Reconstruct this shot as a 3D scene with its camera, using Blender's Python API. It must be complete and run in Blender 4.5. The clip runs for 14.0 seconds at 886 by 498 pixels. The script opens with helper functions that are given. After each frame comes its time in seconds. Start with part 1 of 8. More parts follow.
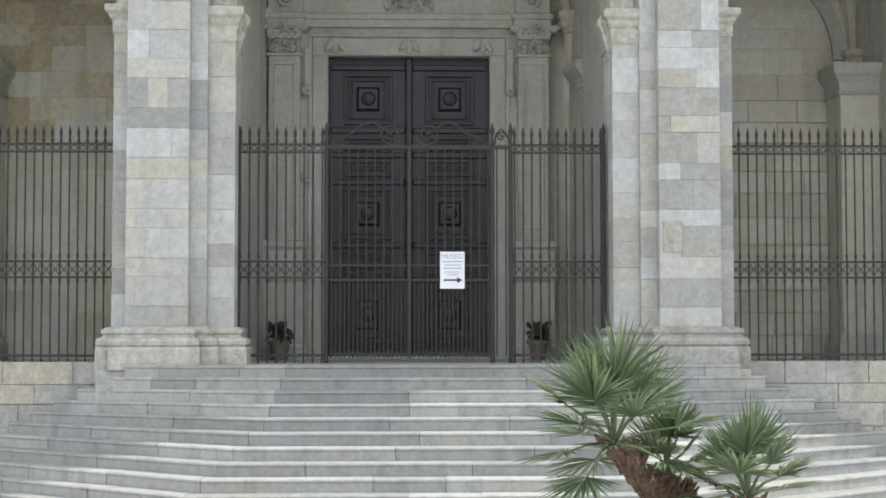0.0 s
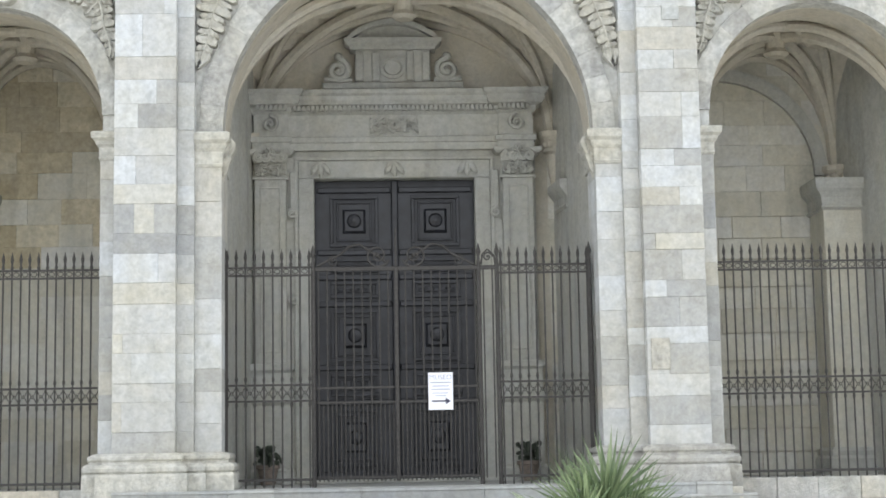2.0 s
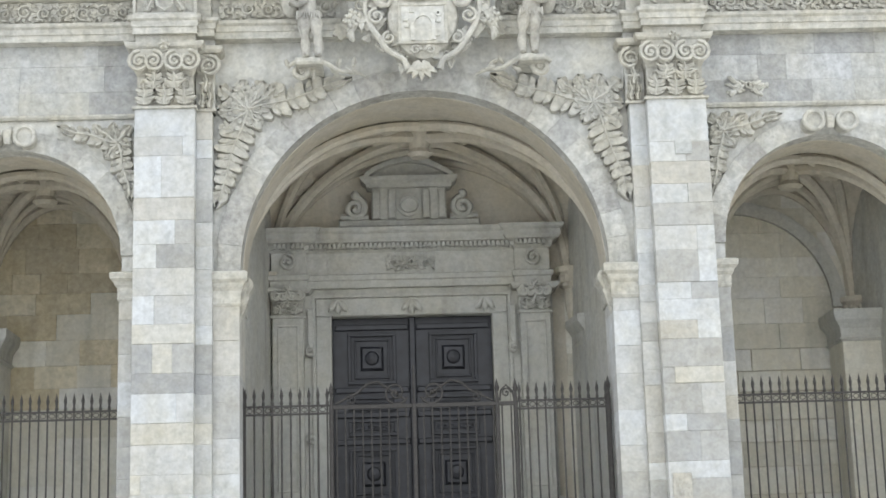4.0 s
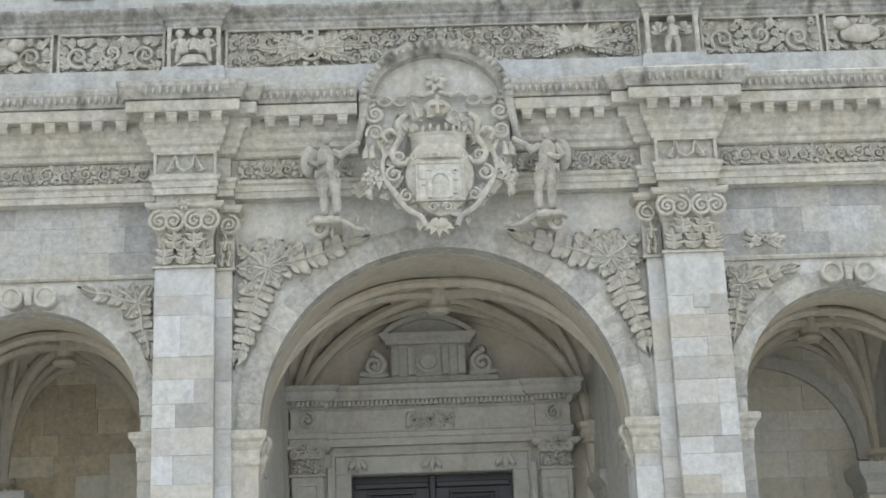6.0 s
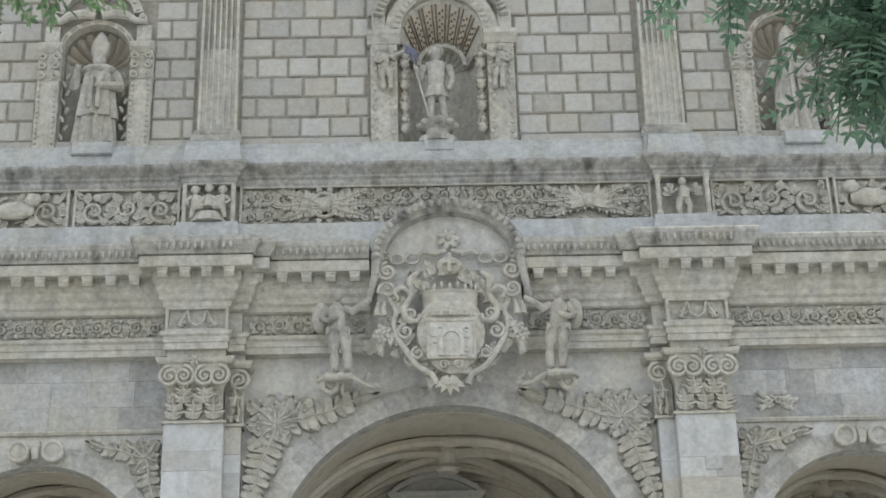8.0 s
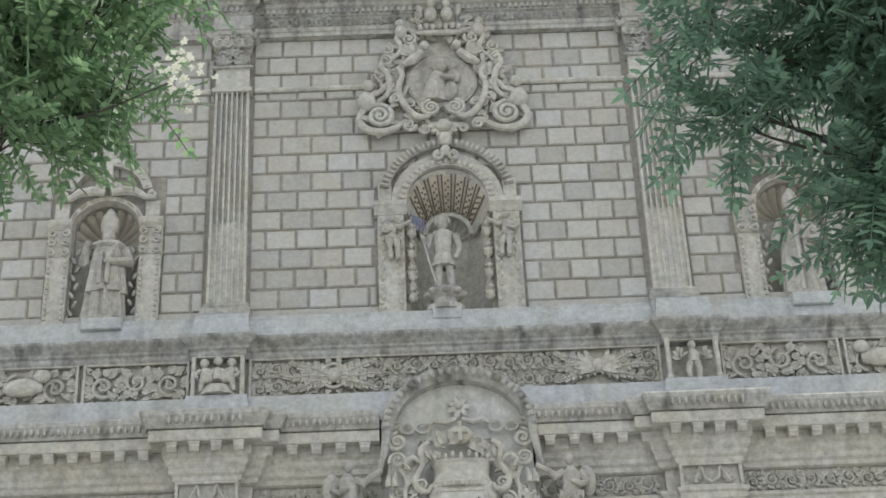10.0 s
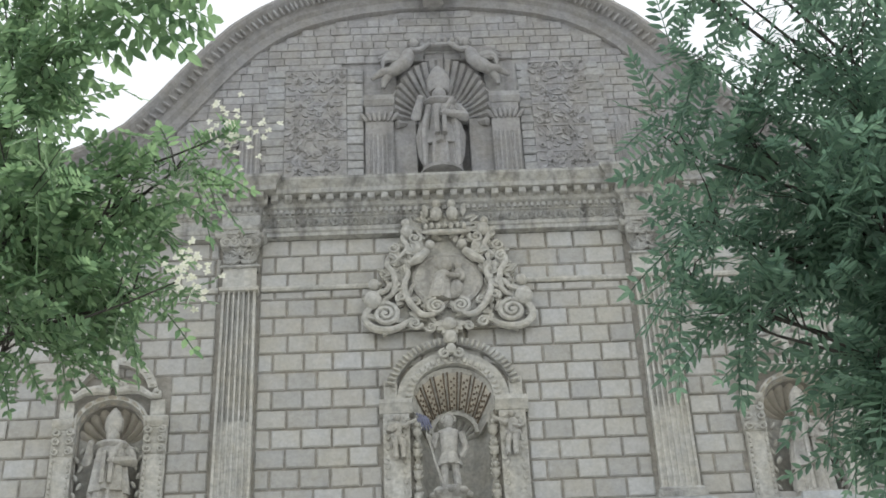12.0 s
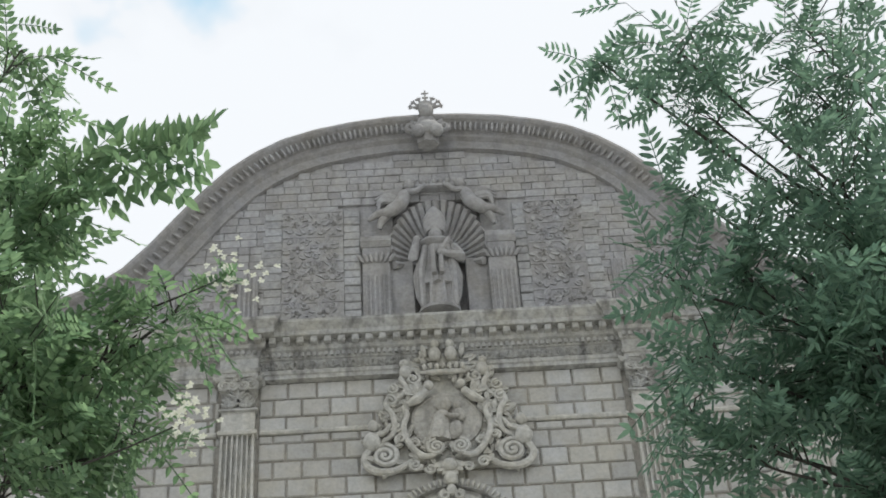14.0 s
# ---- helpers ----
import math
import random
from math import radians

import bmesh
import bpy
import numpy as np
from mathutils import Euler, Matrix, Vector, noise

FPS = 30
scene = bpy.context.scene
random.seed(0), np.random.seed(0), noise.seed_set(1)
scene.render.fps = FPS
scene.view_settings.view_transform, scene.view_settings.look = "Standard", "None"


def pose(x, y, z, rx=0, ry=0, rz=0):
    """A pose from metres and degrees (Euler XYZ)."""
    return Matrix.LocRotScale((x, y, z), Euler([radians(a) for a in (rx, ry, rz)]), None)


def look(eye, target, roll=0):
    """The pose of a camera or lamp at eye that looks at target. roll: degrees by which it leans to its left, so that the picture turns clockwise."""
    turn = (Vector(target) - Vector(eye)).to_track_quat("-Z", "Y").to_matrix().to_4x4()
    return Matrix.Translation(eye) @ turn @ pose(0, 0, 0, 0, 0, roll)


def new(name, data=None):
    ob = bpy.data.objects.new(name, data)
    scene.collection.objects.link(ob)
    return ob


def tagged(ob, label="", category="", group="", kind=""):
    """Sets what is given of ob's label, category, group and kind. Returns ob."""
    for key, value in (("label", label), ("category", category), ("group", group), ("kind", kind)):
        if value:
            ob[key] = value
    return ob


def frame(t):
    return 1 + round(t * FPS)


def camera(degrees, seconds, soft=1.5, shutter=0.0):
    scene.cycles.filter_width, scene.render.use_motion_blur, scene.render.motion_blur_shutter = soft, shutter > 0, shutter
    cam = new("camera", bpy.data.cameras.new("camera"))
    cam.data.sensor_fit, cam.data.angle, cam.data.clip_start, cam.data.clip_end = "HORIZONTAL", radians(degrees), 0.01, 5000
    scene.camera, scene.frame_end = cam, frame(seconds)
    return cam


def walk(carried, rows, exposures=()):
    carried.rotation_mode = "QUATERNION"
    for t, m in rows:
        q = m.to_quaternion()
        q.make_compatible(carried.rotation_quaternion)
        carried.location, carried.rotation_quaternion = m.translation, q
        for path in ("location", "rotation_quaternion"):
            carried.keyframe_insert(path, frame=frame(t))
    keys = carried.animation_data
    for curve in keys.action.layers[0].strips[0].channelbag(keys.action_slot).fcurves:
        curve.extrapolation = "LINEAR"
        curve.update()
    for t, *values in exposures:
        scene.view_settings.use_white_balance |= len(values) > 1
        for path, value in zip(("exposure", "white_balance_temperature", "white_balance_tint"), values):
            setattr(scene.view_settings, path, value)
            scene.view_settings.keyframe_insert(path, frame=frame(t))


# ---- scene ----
# Camera: stands on the square and tilts up the front of the church.
EYE = 2.34
cam = camera(31.093, 14.0, soft=1.7)
# seconds, yaw, pitch, roll
ROWS = [
    (0.0, -1.921, 3.006, 0.042),
    (0.5, -2.092, 3.983, 0.178),
    (1.0, -2.156, 5.266, 0.686),
    (1.5, -2.275, 6.267, 0.750),
    (2.0, -2.302, 7.342, 1.017),
    (2.5, -2.237, 8.311, 1.116),
    (3.0, -1.982, 9.696, 1.405),
    (5.5, -1.003, 16.269, 1.858),
    (6.0, -0.726, 17.899, 2.102),
    (6.5, -0.574, 19.127, 2.169),
    (7.0, -0.401, 20.434, 2.029),
    (7.5, -0.415, 21.882, 1.698),
    (8.0, -0.579, 23.573, 1.349),
    (10.5, 0.402, 31.362, 2.445),
    (11.0, 0.483, 33.302, 2.519),
    (11.5, 0.445, 35.244, 2.288),
    (12.0, 0.449, 36.781, 2.217),
    (12.5, 0.490, 38.373, 2.407),
    (13.0, 0.363, 39.758, 2.298),
    (13.5, 0.538, 40.876, 2.562),
    (14.0, 0.999, 41.833, 3.018),
]
walk(cam, [(t, pose(0, 0, EYE, 90 + pitch, roll, yaw)) for t, yaw, pitch, roll in ROWS],
     exposures=[(0, -0.16), (1.5, 0.2), (3, 0.3), (5.5, -0.06), (6.5, -0.32), (8, -0.49), (11, -0.52), (12.5, -0.53), (14, -0.8)])

# ---- light ----
world = bpy.data.worlds.new("sky")
scene.world = world
world.use_nodes = True
wn = world.node_tree.nodes
wl = world.node_tree.links
SUN_EL, SUN_AZ = 64.0, 81.0          # height, and the turn from straight behind the church towards the right
sky = wn.new("ShaderNodeTexSky")
sky.sky_type = "NISHITA"
sky.sun_disc = False
sky.sun_elevation = radians(SUN_EL)
sky.sun_rotation = radians(SUN_AZ)
sky.dust_density = 4.0
sky.air_density = 1.2
# thin bright clouds with a few blue gaps
tc = wn.new("ShaderNodeTexCoord")
cn = wn.new("ShaderNodeTexNoise")
cn.inputs["Scale"].default_value = 5.5
cn.inputs["Detail"].default_value = 5.0
cr = wn.new("ShaderNodeValToRGB")
cr.color_ramp.elements[0].position = 0.32
cr.color_ramp.elements[0].color = (0.92, 0.92, 0.92, 1)
cr.color_ramp.elements[1].position = 0.42
cr.color_ramp.elements[1].color = (1, 1, 1, 1)
cm = wn.new("ShaderNodeMixRGB")
cc = wn.new("ShaderNodeValToRGB")
cc.color_ramp.elements[0].position = 0.29
cc.color_ramp.elements[0].color = (0.52, 0.80, 1.0, 1)
cc.color_ramp.elements[1].position = 0.38
cc.color_ramp.elements[1].color = (0.945, 0.98, 1.02, 1)
cs = wn.new("ShaderNodeMixRGB")
cs.blend_type = "MULTIPLY"
cs.inputs[0].default_value = 1.0
cs.inputs[2].default_value = (17, 17, 17, 1)
wl.new(tc.outputs["Generated"], cn.inputs["Vector"])
wl.new(cn.outputs["Fac"], cr.inputs["Fac"])
wl.new(cr.outputs["Color"], cm.inputs[0])
wl.new(cn.outputs["Fac"], cc.inputs["Fac"])
wl.new(cc.outputs["Color"], cs.inputs[1])
wl.new(cs.outputs["Color"], cm.inputs[2])
wl.new(sky.outputs["Color"], cm.inputs[1])
wl.new(cm.outputs["Color"], wn["Background"].inputs["Color"])
wn["Background"].inputs["Strength"].default_value = 0.1
sun_data = bpy.data.lights.new("sun", "SUN")
sun_data.energy = 5.0
sun_data.angle = radians(1.0)
sun_data.color = (1.0, 0.95, 0.87)
sun = new("sun", sun_data)
el, az = radians(SUN_EL), radians(SUN_AZ)
sun.matrix_world = look((0, 0, 40), Vector((0, 0, 40)) - Vector((math.sin(az) * math.cos(el), math.cos(az) * math.cos(el), math.sin(el))))


# ---- materials ----
def nodes_of(name):
    m = bpy.data.materials.new(name)
    m.use_nodes = True
    return m, m.node_tree.nodes, m.node_tree.links, m.node_tree.nodes["Principled BSDF"]


def stone(name, tones, blotch=0.25, stain=0.25, rough=0.88, bump=0.35, grain=22.0, pieces=True):
    """Weathered stone: a tone for each piece, blotches, grey run-off streaks and a fine grain."""
    m, n, l, b = nodes_of(name)
    geo = n.new("ShaderNodeNewGeometry")
    ramp = n.new("ShaderNodeValToRGB")
    ramp.color_ramp.interpolation = "CONSTANT" if pieces else "LINEAR"
    while len(ramp.color_ramp.elements) < len(tones):
        ramp.color_ramp.elements.new(0.5)
    for i, (cr_, cg_, cb_) in enumerate(tones):
        c = (cr_ * 0.972, cg_, cb_ * 1.015)
        ramp.color_ramp.elements[i].position = i / len(tones)
        ramp.color_ramp.elements[i].color = (*c, 1)
    if pieces:
        info = n.new("ShaderNodeObjectInfo")
        isl = n.new("ShaderNodeMath")
        isl.operation = "ADD"
        fr = n.new("ShaderNodeMath")
        fr.operation = "FRACT"
        l.new(info.outputs["Random"], isl.inputs[0])
        l.new(geo.outputs["Random Per Island"], isl.inputs[1])
        l.new(isl.outputs[0], fr.inputs[0])
        l.new(fr.outputs[0], ramp.inputs["Fac"])
    else:
        big = n.new("ShaderNodeTexNoise")
        big.inputs["Scale"].default_value = 0.9
        big.inputs["Detail"].default_value = 4
        l.new(geo.outputs["Position"], big.inputs["Vector"])
        l.new(big.outputs["Fac"], ramp.inputs["Fac"])
    mid = n.new("ShaderNodeTexNoise")
    mid.inputs["Scale"].default_value = 5.5
    mid.inputs["Detail"].default_value = 7
    mid.inputs["Roughness"].default_value = 0.65
    l.new(geo.outputs["Position"], mid.inputs["Vector"])
    mr = n.new("ShaderNodeMapRange")
    mr.inputs["From Min"].default_value = 0.3
    mr.inputs["From Max"].default_value = 0.7
    mr.inputs["To Min"].default_value = 1 - blotch * 0.6
    mr.inputs["To Max"].default_value = 1 + blotch * 0.3
    l.new(mid.outputs["Fac"], mr.inputs["Value"])
    mul = n.new("ShaderNodeMixRGB")
    mul.blend_type = "MULTIPLY"
    mul.inputs[0].default_value = 1
    l.new(ramp.outputs["Color"], mul.inputs[1])
    l.new(mr.outputs["Result"], mul.inputs[2])
    mp = n.new("ShaderNodeMapping")
    mp.inputs["Scale"].default_value = (2.2, 2.2, 0.35)
    l.new(geo.outputs["Position"], mp.inputs["Vector"])
    st = n.new("ShaderNodeTexNoise")
    st.inputs["Scale"].default_value = 1.6
    st.inputs["Detail"].default_value = 6
    l.new(mp.outputs["Vector"], st.inputs["Vector"])
    sr = n.new("ShaderNodeMapRange")
    sr.inputs["From Min"].default_value = 0.52
    sr.inputs["From Max"].default_value = 0.72
    sr.inputs["To Max"].default_value = stain
    l.new(st.outputs["Fac"], sr.inputs["Value"])
    mx = n.new("ShaderNodeMixRGB")
    mx.inputs[2].default_value = (0.10, 0.10, 0.095, 1)
    l.new(sr.outputs["Result"], mx.inputs[0])
    l.new(mul.outputs["Color"], mx.inputs[1])
    fine = n.new("ShaderNodeTexNoise")
    fine.inputs["Scale"].default_value = grain
    fine.inputs["Detail"].default_value = 8
    fine.inputs["Roughness"].default_value = 0.7
    l.new(geo.outputs["Position"], fine.inputs["Vector"])
    pit = n.new("ShaderNodeTexVoronoi")
    pit.inputs["Scale"].default_value = grain * 0.55
    l.new(geo.outputs["Position"], pit.inputs["Vector"])
    pm = n.new("ShaderNodeMapRange")
    pm.inputs["From Max"].default_value = 0.35
    pm.inputs["To Min"].default_value = 0.85
    l.new(pit.outputs["Distance"], pm.inputs["Value"])
    hsum = n.new("ShaderNodeMath")
    hsum.operation = "MULTIPLY_ADD"
    hsum.inputs[1].default_value = 0.6
    l.new(pm.outputs["Result"], hsum.inputs[0])
    l.new(fine.outputs["Fac"], hsum.inputs[2])
    spk = n.new("ShaderNodeMapRange")
    spk.inputs["From Min"].default_value = 0.30
    spk.inputs["From Max"].default_value = 0.62
    spk.inputs["To Min"].default_value = 0.95
    spk.inputs["To Max"].default_value = 1.025
    l.new(fine.outputs["Fac"], spk.inputs["Value"])
    mul2 = n.new("ShaderNodeMixRGB")
    mul2.blend_type = "MULTIPLY"
    mul2.inputs[0].default_value = 1
    l.new(mx.outputs["Color"], mul2.inputs[1])
    l.new(spk.outputs["Result"], mul2.inputs[2])
    # sparse dark pock marks and warm or pale patches
    pock = n.new("ShaderNodeTexVoronoi")
    pock.inputs["Scale"].default_value = 3.4
    warp = n.new("ShaderNodeVectorMath")
    warp.operation = "MULTIPLY_ADD"
    warp.inputs[1].default_value = (0.09, 0.09, 0.09)
    l.new(fine.outputs["Color"], warp.inputs[0])
    l.new(geo.outputs["Position"], warp.inputs[2])
    l.new(warp.outputs["Vector"], pock.inputs["Vector"])
    pk = n.new("ShaderNodeMapRange")
    pk.inputs["From Min"].default_value = 0.05
    pk.inputs["From Max"].default_value = 0.14
    pk.inputs["To Min"].default_value = 1 - blotch * 0.5
    l.new(pock.outputs["Distance"], pk.inputs["Value"])
    pt = n.new("ShaderNodeTexNoise")
    pt.inputs["Scale"].default_value = 1.3
    pt.inputs["Detail"].default_value = 8
    pt.inputs["Roughness"].default_value = 0.7
    l.new(geo.outputs["Position"], pt.inputs["Vector"])
    ptr = n.new("ShaderNodeValToRGB")
    ptr.color_ramp.elements[0].position = 0.36
    ptr.color_ramp.elements[0].color = (0.985, 0.965, 0.915, 1)
    ptr.color_ramp.elements[1].position = 0.62
    ptr.color_ramp.elements[1].color = (1.01, 1.025, 1.06, 1)
    l.new(pt.outputs["Fac"], ptr.inputs["Fac"])
    mul3 = n.new("ShaderNodeMixRGB")
    mul3.blend_type = "MULTIPLY"
    mul3.inputs[0].default_value = 1
    l.new(mul2.outputs["Color"], mul3.inputs[1])
    l.new(pk.outputs["Result"], mul3.inputs[2])
    mul4 = n.new("ShaderNodeMixRGB")
    mul4.blend_type = "MULTIPLY"
    mul4.inputs[0].default_value = 1
    l.new(mul3.outputs["Color"], mul4.inputs[1])
    l.new(ptr.outputs["Color"], mul4.inputs[2])
    mott = n.new("ShaderNodeTexNoise")
    mott.inputs["Scale"].default_value = 11.0
    mott.inputs["Detail"].default_value = 7
    mott.inputs["Roughness"].default_value = 0.72
    mott.inputs["Distortion"].default_value = 0.6
    l.new(geo.outputs["Position"], mott.inputs["Vector"])
    mtr = n.new("ShaderNodeMapRange")
    mtr.inputs["From Min"].default_value = 0.36
    mtr.inputs["From Max"].default_value = 0.60
    mtr.inputs["To Min"].default_value = 1 - blotch * 0.5
    mtr.inputs["To Max"].default_value = 1 + blotch * 0.16
    l.new(mott.outputs["Fac"], mtr.inputs["Value"])
    mul5 = n.new("ShaderNodeMixRGB")
    mul5.blend_type = "MULTIPLY"
    mul5.inputs[0].default_value = 1
    l.new(mul4.outputs["Color"], mul5.inputs[1])
    l.new(mtr.outputs["Result"], mul5.inputs[2])
    l.new(mul5.outputs["Color"], b.inputs["Base Color"])
    bp = n.new("ShaderNodeBump")
    bp.inputs["Strength"].default_value = bump
    bp.inputs["Distance"].default_value = 0.05
    l.new(hsum.outputs[0], bp.inputs["Height"])
    l.new(bp.outputs["Normal"], b.inputs["Normal"])
    b.inputs["Roughness"].default_value = rough
    return m


def plain(name, c, rough=0.6, metal=0.0, vary=0.2, scale=8.0, bump=0.2, subsurface=0.0):
    m, n, l, b = nodes_of(name)
    geo = n.new("ShaderNodeNewGeometry")
    nz = n.new("ShaderNodeTexNoise")
    nz.inputs["Scale"].default_value = scale
    nz.inputs["Detail"].default_value = 6
    l.new(geo.outputs["Position"], nz.inputs["Vector"])
    rp = n.new("ShaderNodeValToRGB")
    rp.color_ramp.elements[0].position = 0.3
    rp.color_ramp.elements[1].position = 0.7
    rp.color_ramp.elements[0].color = (*[x * (1 - vary) for x in c], 1)
    rp.color_ramp.elements[1].color = (*[min(1, x * (1 + vary)) for x in c], 1)
    l.new(nz.outputs["Fac"], rp.inputs["Fac"])
    l.new(rp.outputs["Color"], b.inputs["Base Color"])
    if bump:
        bp = n.new("ShaderNodeBump")
        bp.inputs["Strength"].default_value = bump
        bp.inputs["Distance"].default_value = 0.01
        l.new(nz.outputs["Fac"], bp.inputs["Height"])
        l.new(bp.outputs["Normal"], b.inputs["Normal"])
    b.inputs["Roughness"].default_value = rough
    b.inputs["Metallic"].default_value = metal
    return m


def foliage(name, dark, light, rough=0.45, through_light=0.35):
    """Leaves: a tone for each leaf, a waxy skin, and light that passes through."""
    m, n, l, b = nodes_of(name)
    geo = n.new("ShaderNodeNewGeometry")
    rp = n.new("ShaderNodeValToRGB")
    rp.color_ramp.elements[0].color = (*dark, 1)
    rp.color_ramp.elements[1].color = (*light, 1)
    l.new(geo.outputs["Random Per Island"], rp.inputs["Fac"])
    l.new(rp.outputs["Color"], b.inputs["Base Color"])
    b.inputs["Roughness"].default_value = rough
    tr = n.new("ShaderNodeBsdfTranslucent")
    l.new(rp.outputs["Color"], tr.inputs["Color"])
    mix = n.new("ShaderNodeMixShader")
    mix.inputs[0].default_value = through_light
    l.new(b.outputs["BSDF"], mix.inputs[1])
    l.new(tr.outputs["BSDF"], mix.inputs[2])
    l.new(mix.outputs["Shader"], n["Material Output"].inputs["Surface"])
    return m


PILLAR_STONE = stone("pillar_limestone", [(0.50, 0.485, 0.45), (0.43, 0.41, 0.375), (0.55, 0.54, 0.52), (0.47, 0.45, 0.41), (0.37, 0.355, 0.33), (0.55, 0.525, 0.47)], 0.34, 0.25, bump=0.6)
TONES = {k: stone("pillar_stone_" + n, [c, tuple(x * 0.95 for x in c), tuple(x * 1.04 for x in c)], 0.2, 0.16, bump=0.3) for k, n, c in (
    ("w", "white", (0.54, 0.54, 0.535)), ("l", "pale", (0.49, 0.48, 0.46)), ("g", "grey", (0.405, 0.395, 0.375)),
    ("d", "dark_grey", (0.36, 0.355, 0.345)), ("c", "cream", (0.54, 0.515, 0.46)), ("b", "beige", (0.475, 0.45, 0.405)))}
WALL_STONE = stone("pale_wall_stone", [(0.47, 0.465, 0.45), (0.46, 0.455, 0.44), (0.50, 0.495, 0.485), (0.38, 0.375, 0.365), (0.47, 0.46, 0.43)], 0.3, 0.3, bump=0.5)
TRIM_STONE = stone("carved_limestone", [(0.455, 0.435, 0.38), (0.53, 0.505, 0.45)], 0.35, 0.28, bump=0.6, grain=14.0, pieces=False)
WORN_STONE = stone("weathered_cornice_stone", [(0.35, 0.34, 0.315), (0.46, 0.445, 0.41)], 0.4, 0.85, bump=0.7, grain=14.0, pieces=False)
GREY_STONE = stone("grey_slab_stone", [(0.40, 0.41, 0.41), (0.47, 0.475, 0.47)], 0.25, 0.3, pieces=False)
RUSTIC = stone("rusticated_block_stone", [(0.44, 0.42, 0.385), (0.48, 0.465, 0.435), (0.40, 0.385, 0.355), (0.455, 0.435, 0.395)], 0.16, 0.12, bump=0.4)
# ochre darkened to brown: the shade of cut recesses put into the colour
COFFER_SHADED_OCHRE = stone("shaded_ochre_coffer_stone", [(0.26, 0.20, 0.14), (0.20, 0.155, 0.11)], 0.3, 0.3, pieces=False)
JOINT = stone("dark_recessed_mortar", [(0.25, 0.23, 0.20), (0.33, 0.305, 0.265)], 0.3, 0.3, pieces=False)
GABLE_STONE = stone("grey_brown_gable_stone", [(0.36, 0.345, 0.335), (0.40, 0.385, 0.375), (0.33, 0.315, 0.305), (0.38, 0.365, 0.35)], 0.25, 0.35, bump=0.5)
OCHRE_STONE = stone("brown_ochre_porch_stone", [(0.46, 0.39, 0.27), (0.52, 0.45, 0.33), (0.42, 0.36, 0.26), (0.56, 0.50, 0.38)], 0.25, 0.25)
PORCH_STONE = stone("ochre_porch_stone", [(0.56, 0.525, 0.445), (0.60, 0.57, 0.50), (0.52, 0.485, 0.405), (0.58, 0.555, 0.505)], 0.16, 0.25)
VAULT_STONE = stone("ochre_vault_plaster", [(0.47, 0.42, 0.335), (0.525, 0.475, 0.395)], 0.15, 0.2, pieces=False)
PORTAL_STONE = stone("grey_portal_stone", [(0.38, 0.365, 0.325), (0.455, 0.44, 0.40)], 0.18, 0.3, bump=0.4, pieces=False)
VOUSSOIR = stone("arch_stone", [(0.49, 0.475, 0.44), (0.53, 0.515, 0.48), (0.46, 0.445, 0.415), (0.51, 0.495, 0.46), (0.43, 0.415, 0.39)], 0.35, 0.3, bump=0.55)
LEDGE_STONE = stone("black_stained_ledge_stone", [(0.19, 0.185, 0.175), (0.42, 0.41, 0.385)], 0.5, 0.95, bump=0.7, grain=14.0, pieces=False)
PALE_GABLE = stone("pale_gable_block_stone", [(0.39, 0.38, 0.37), (0.43, 0.42, 0.41), (0.355, 0.345, 0.335)], 0.3, 0.25, bump=0.6)
ASHLAR = stone("smooth_pale_ashlar", [(0.50, 0.485, 0.45), (0.58, 0.565, 0.53)], 0.25, 0.2, pieces=False)
STEP_STONE = stone("worn_step_stone", [(0.34, 0.34, 0.33), (0.39, 0.385, 0.37), (0.31, 0.31, 0.305), (0.43, 0.425, 0.41)], 0.2, 0.3, rough=0.7, bump=0.2)
PODIUM_STONE = stone("rough_podium_stone", [(0.52, 0.49, 0.44), (0.47, 0.45, 0.42), (0.55, 0.50, 0.42), (0.49, 0.48, 0.455)], 0.3, 0.3, bump=0.7)
PAVING = stone("square_paving", [(0.34, 0.33, 0.31), (0.40, 0.39, 0.37)], 0.25, 0.2, pieces=False)
STATUE_STONE = stone("statue_marble", [(0.40, 0.38, 0.335), (0.47, 0.445, 0.40)], 0.35, 0.5, bump=0.5, pieces=False)
IRON = plain("black_wrought_iron", (0.045, 0.042, 0.040), 0.7, 0.2, 0.4, 30)
DOOR_WOOD = plain("dark_old_door_wood", (0.017, 0.018, 0.024), 0.42, 0.0, 0.45, 6, 0.4)
PAPER = plain("white_sign_paper", (0.82, 0.83, 0.9), 0.5, 0, 0.02, 3, 0)
INK = plain("dark_sign_ink", (0.05, 0.05, 0.09), 0.6, 0, 0.1, 3, 0)
INK_PALE = plain("grey_sign_print", (0.40, 0.42, 0.52), 0.6, 0, 0.1, 3, 0)
CLAY = plain("terracotta_pot", (0.19, 0.155, 0.13), 0.8, 0, 0.25, 12)
BARK = plain("rough_brown_bark", (0.045, 0.042, 0.036), 0.9, 0, 0.5, 25, 1.0)
PALM_TRUNK = plain("fibrous_palm_trunk", (0.13, 0.085, 0.06), 0.95, 0, 0.6, 40, 1.0)
PALM_LEAF = foliage("palm_leaf", (0.065, 0.105, 0.055), (0.24, 0.30, 0.17), 0.18, 0.35)
LEFT_LEAF = foliage("bright_tree_leaf", (0.105, 0.19, 0.10), (0.25, 0.38, 0.20), 0.45, 0.6)
RIGHT_LEAF = foliage("deep_tree_leaf", (0.10, 0.18, 0.13), (0.20, 0.325, 0.22), 0.4, 0.58)
PETAL = foliage("white_blossom", (0.75, 0.76, 0.62), (0.86, 0.86, 0.78), 0.7, 0.4)
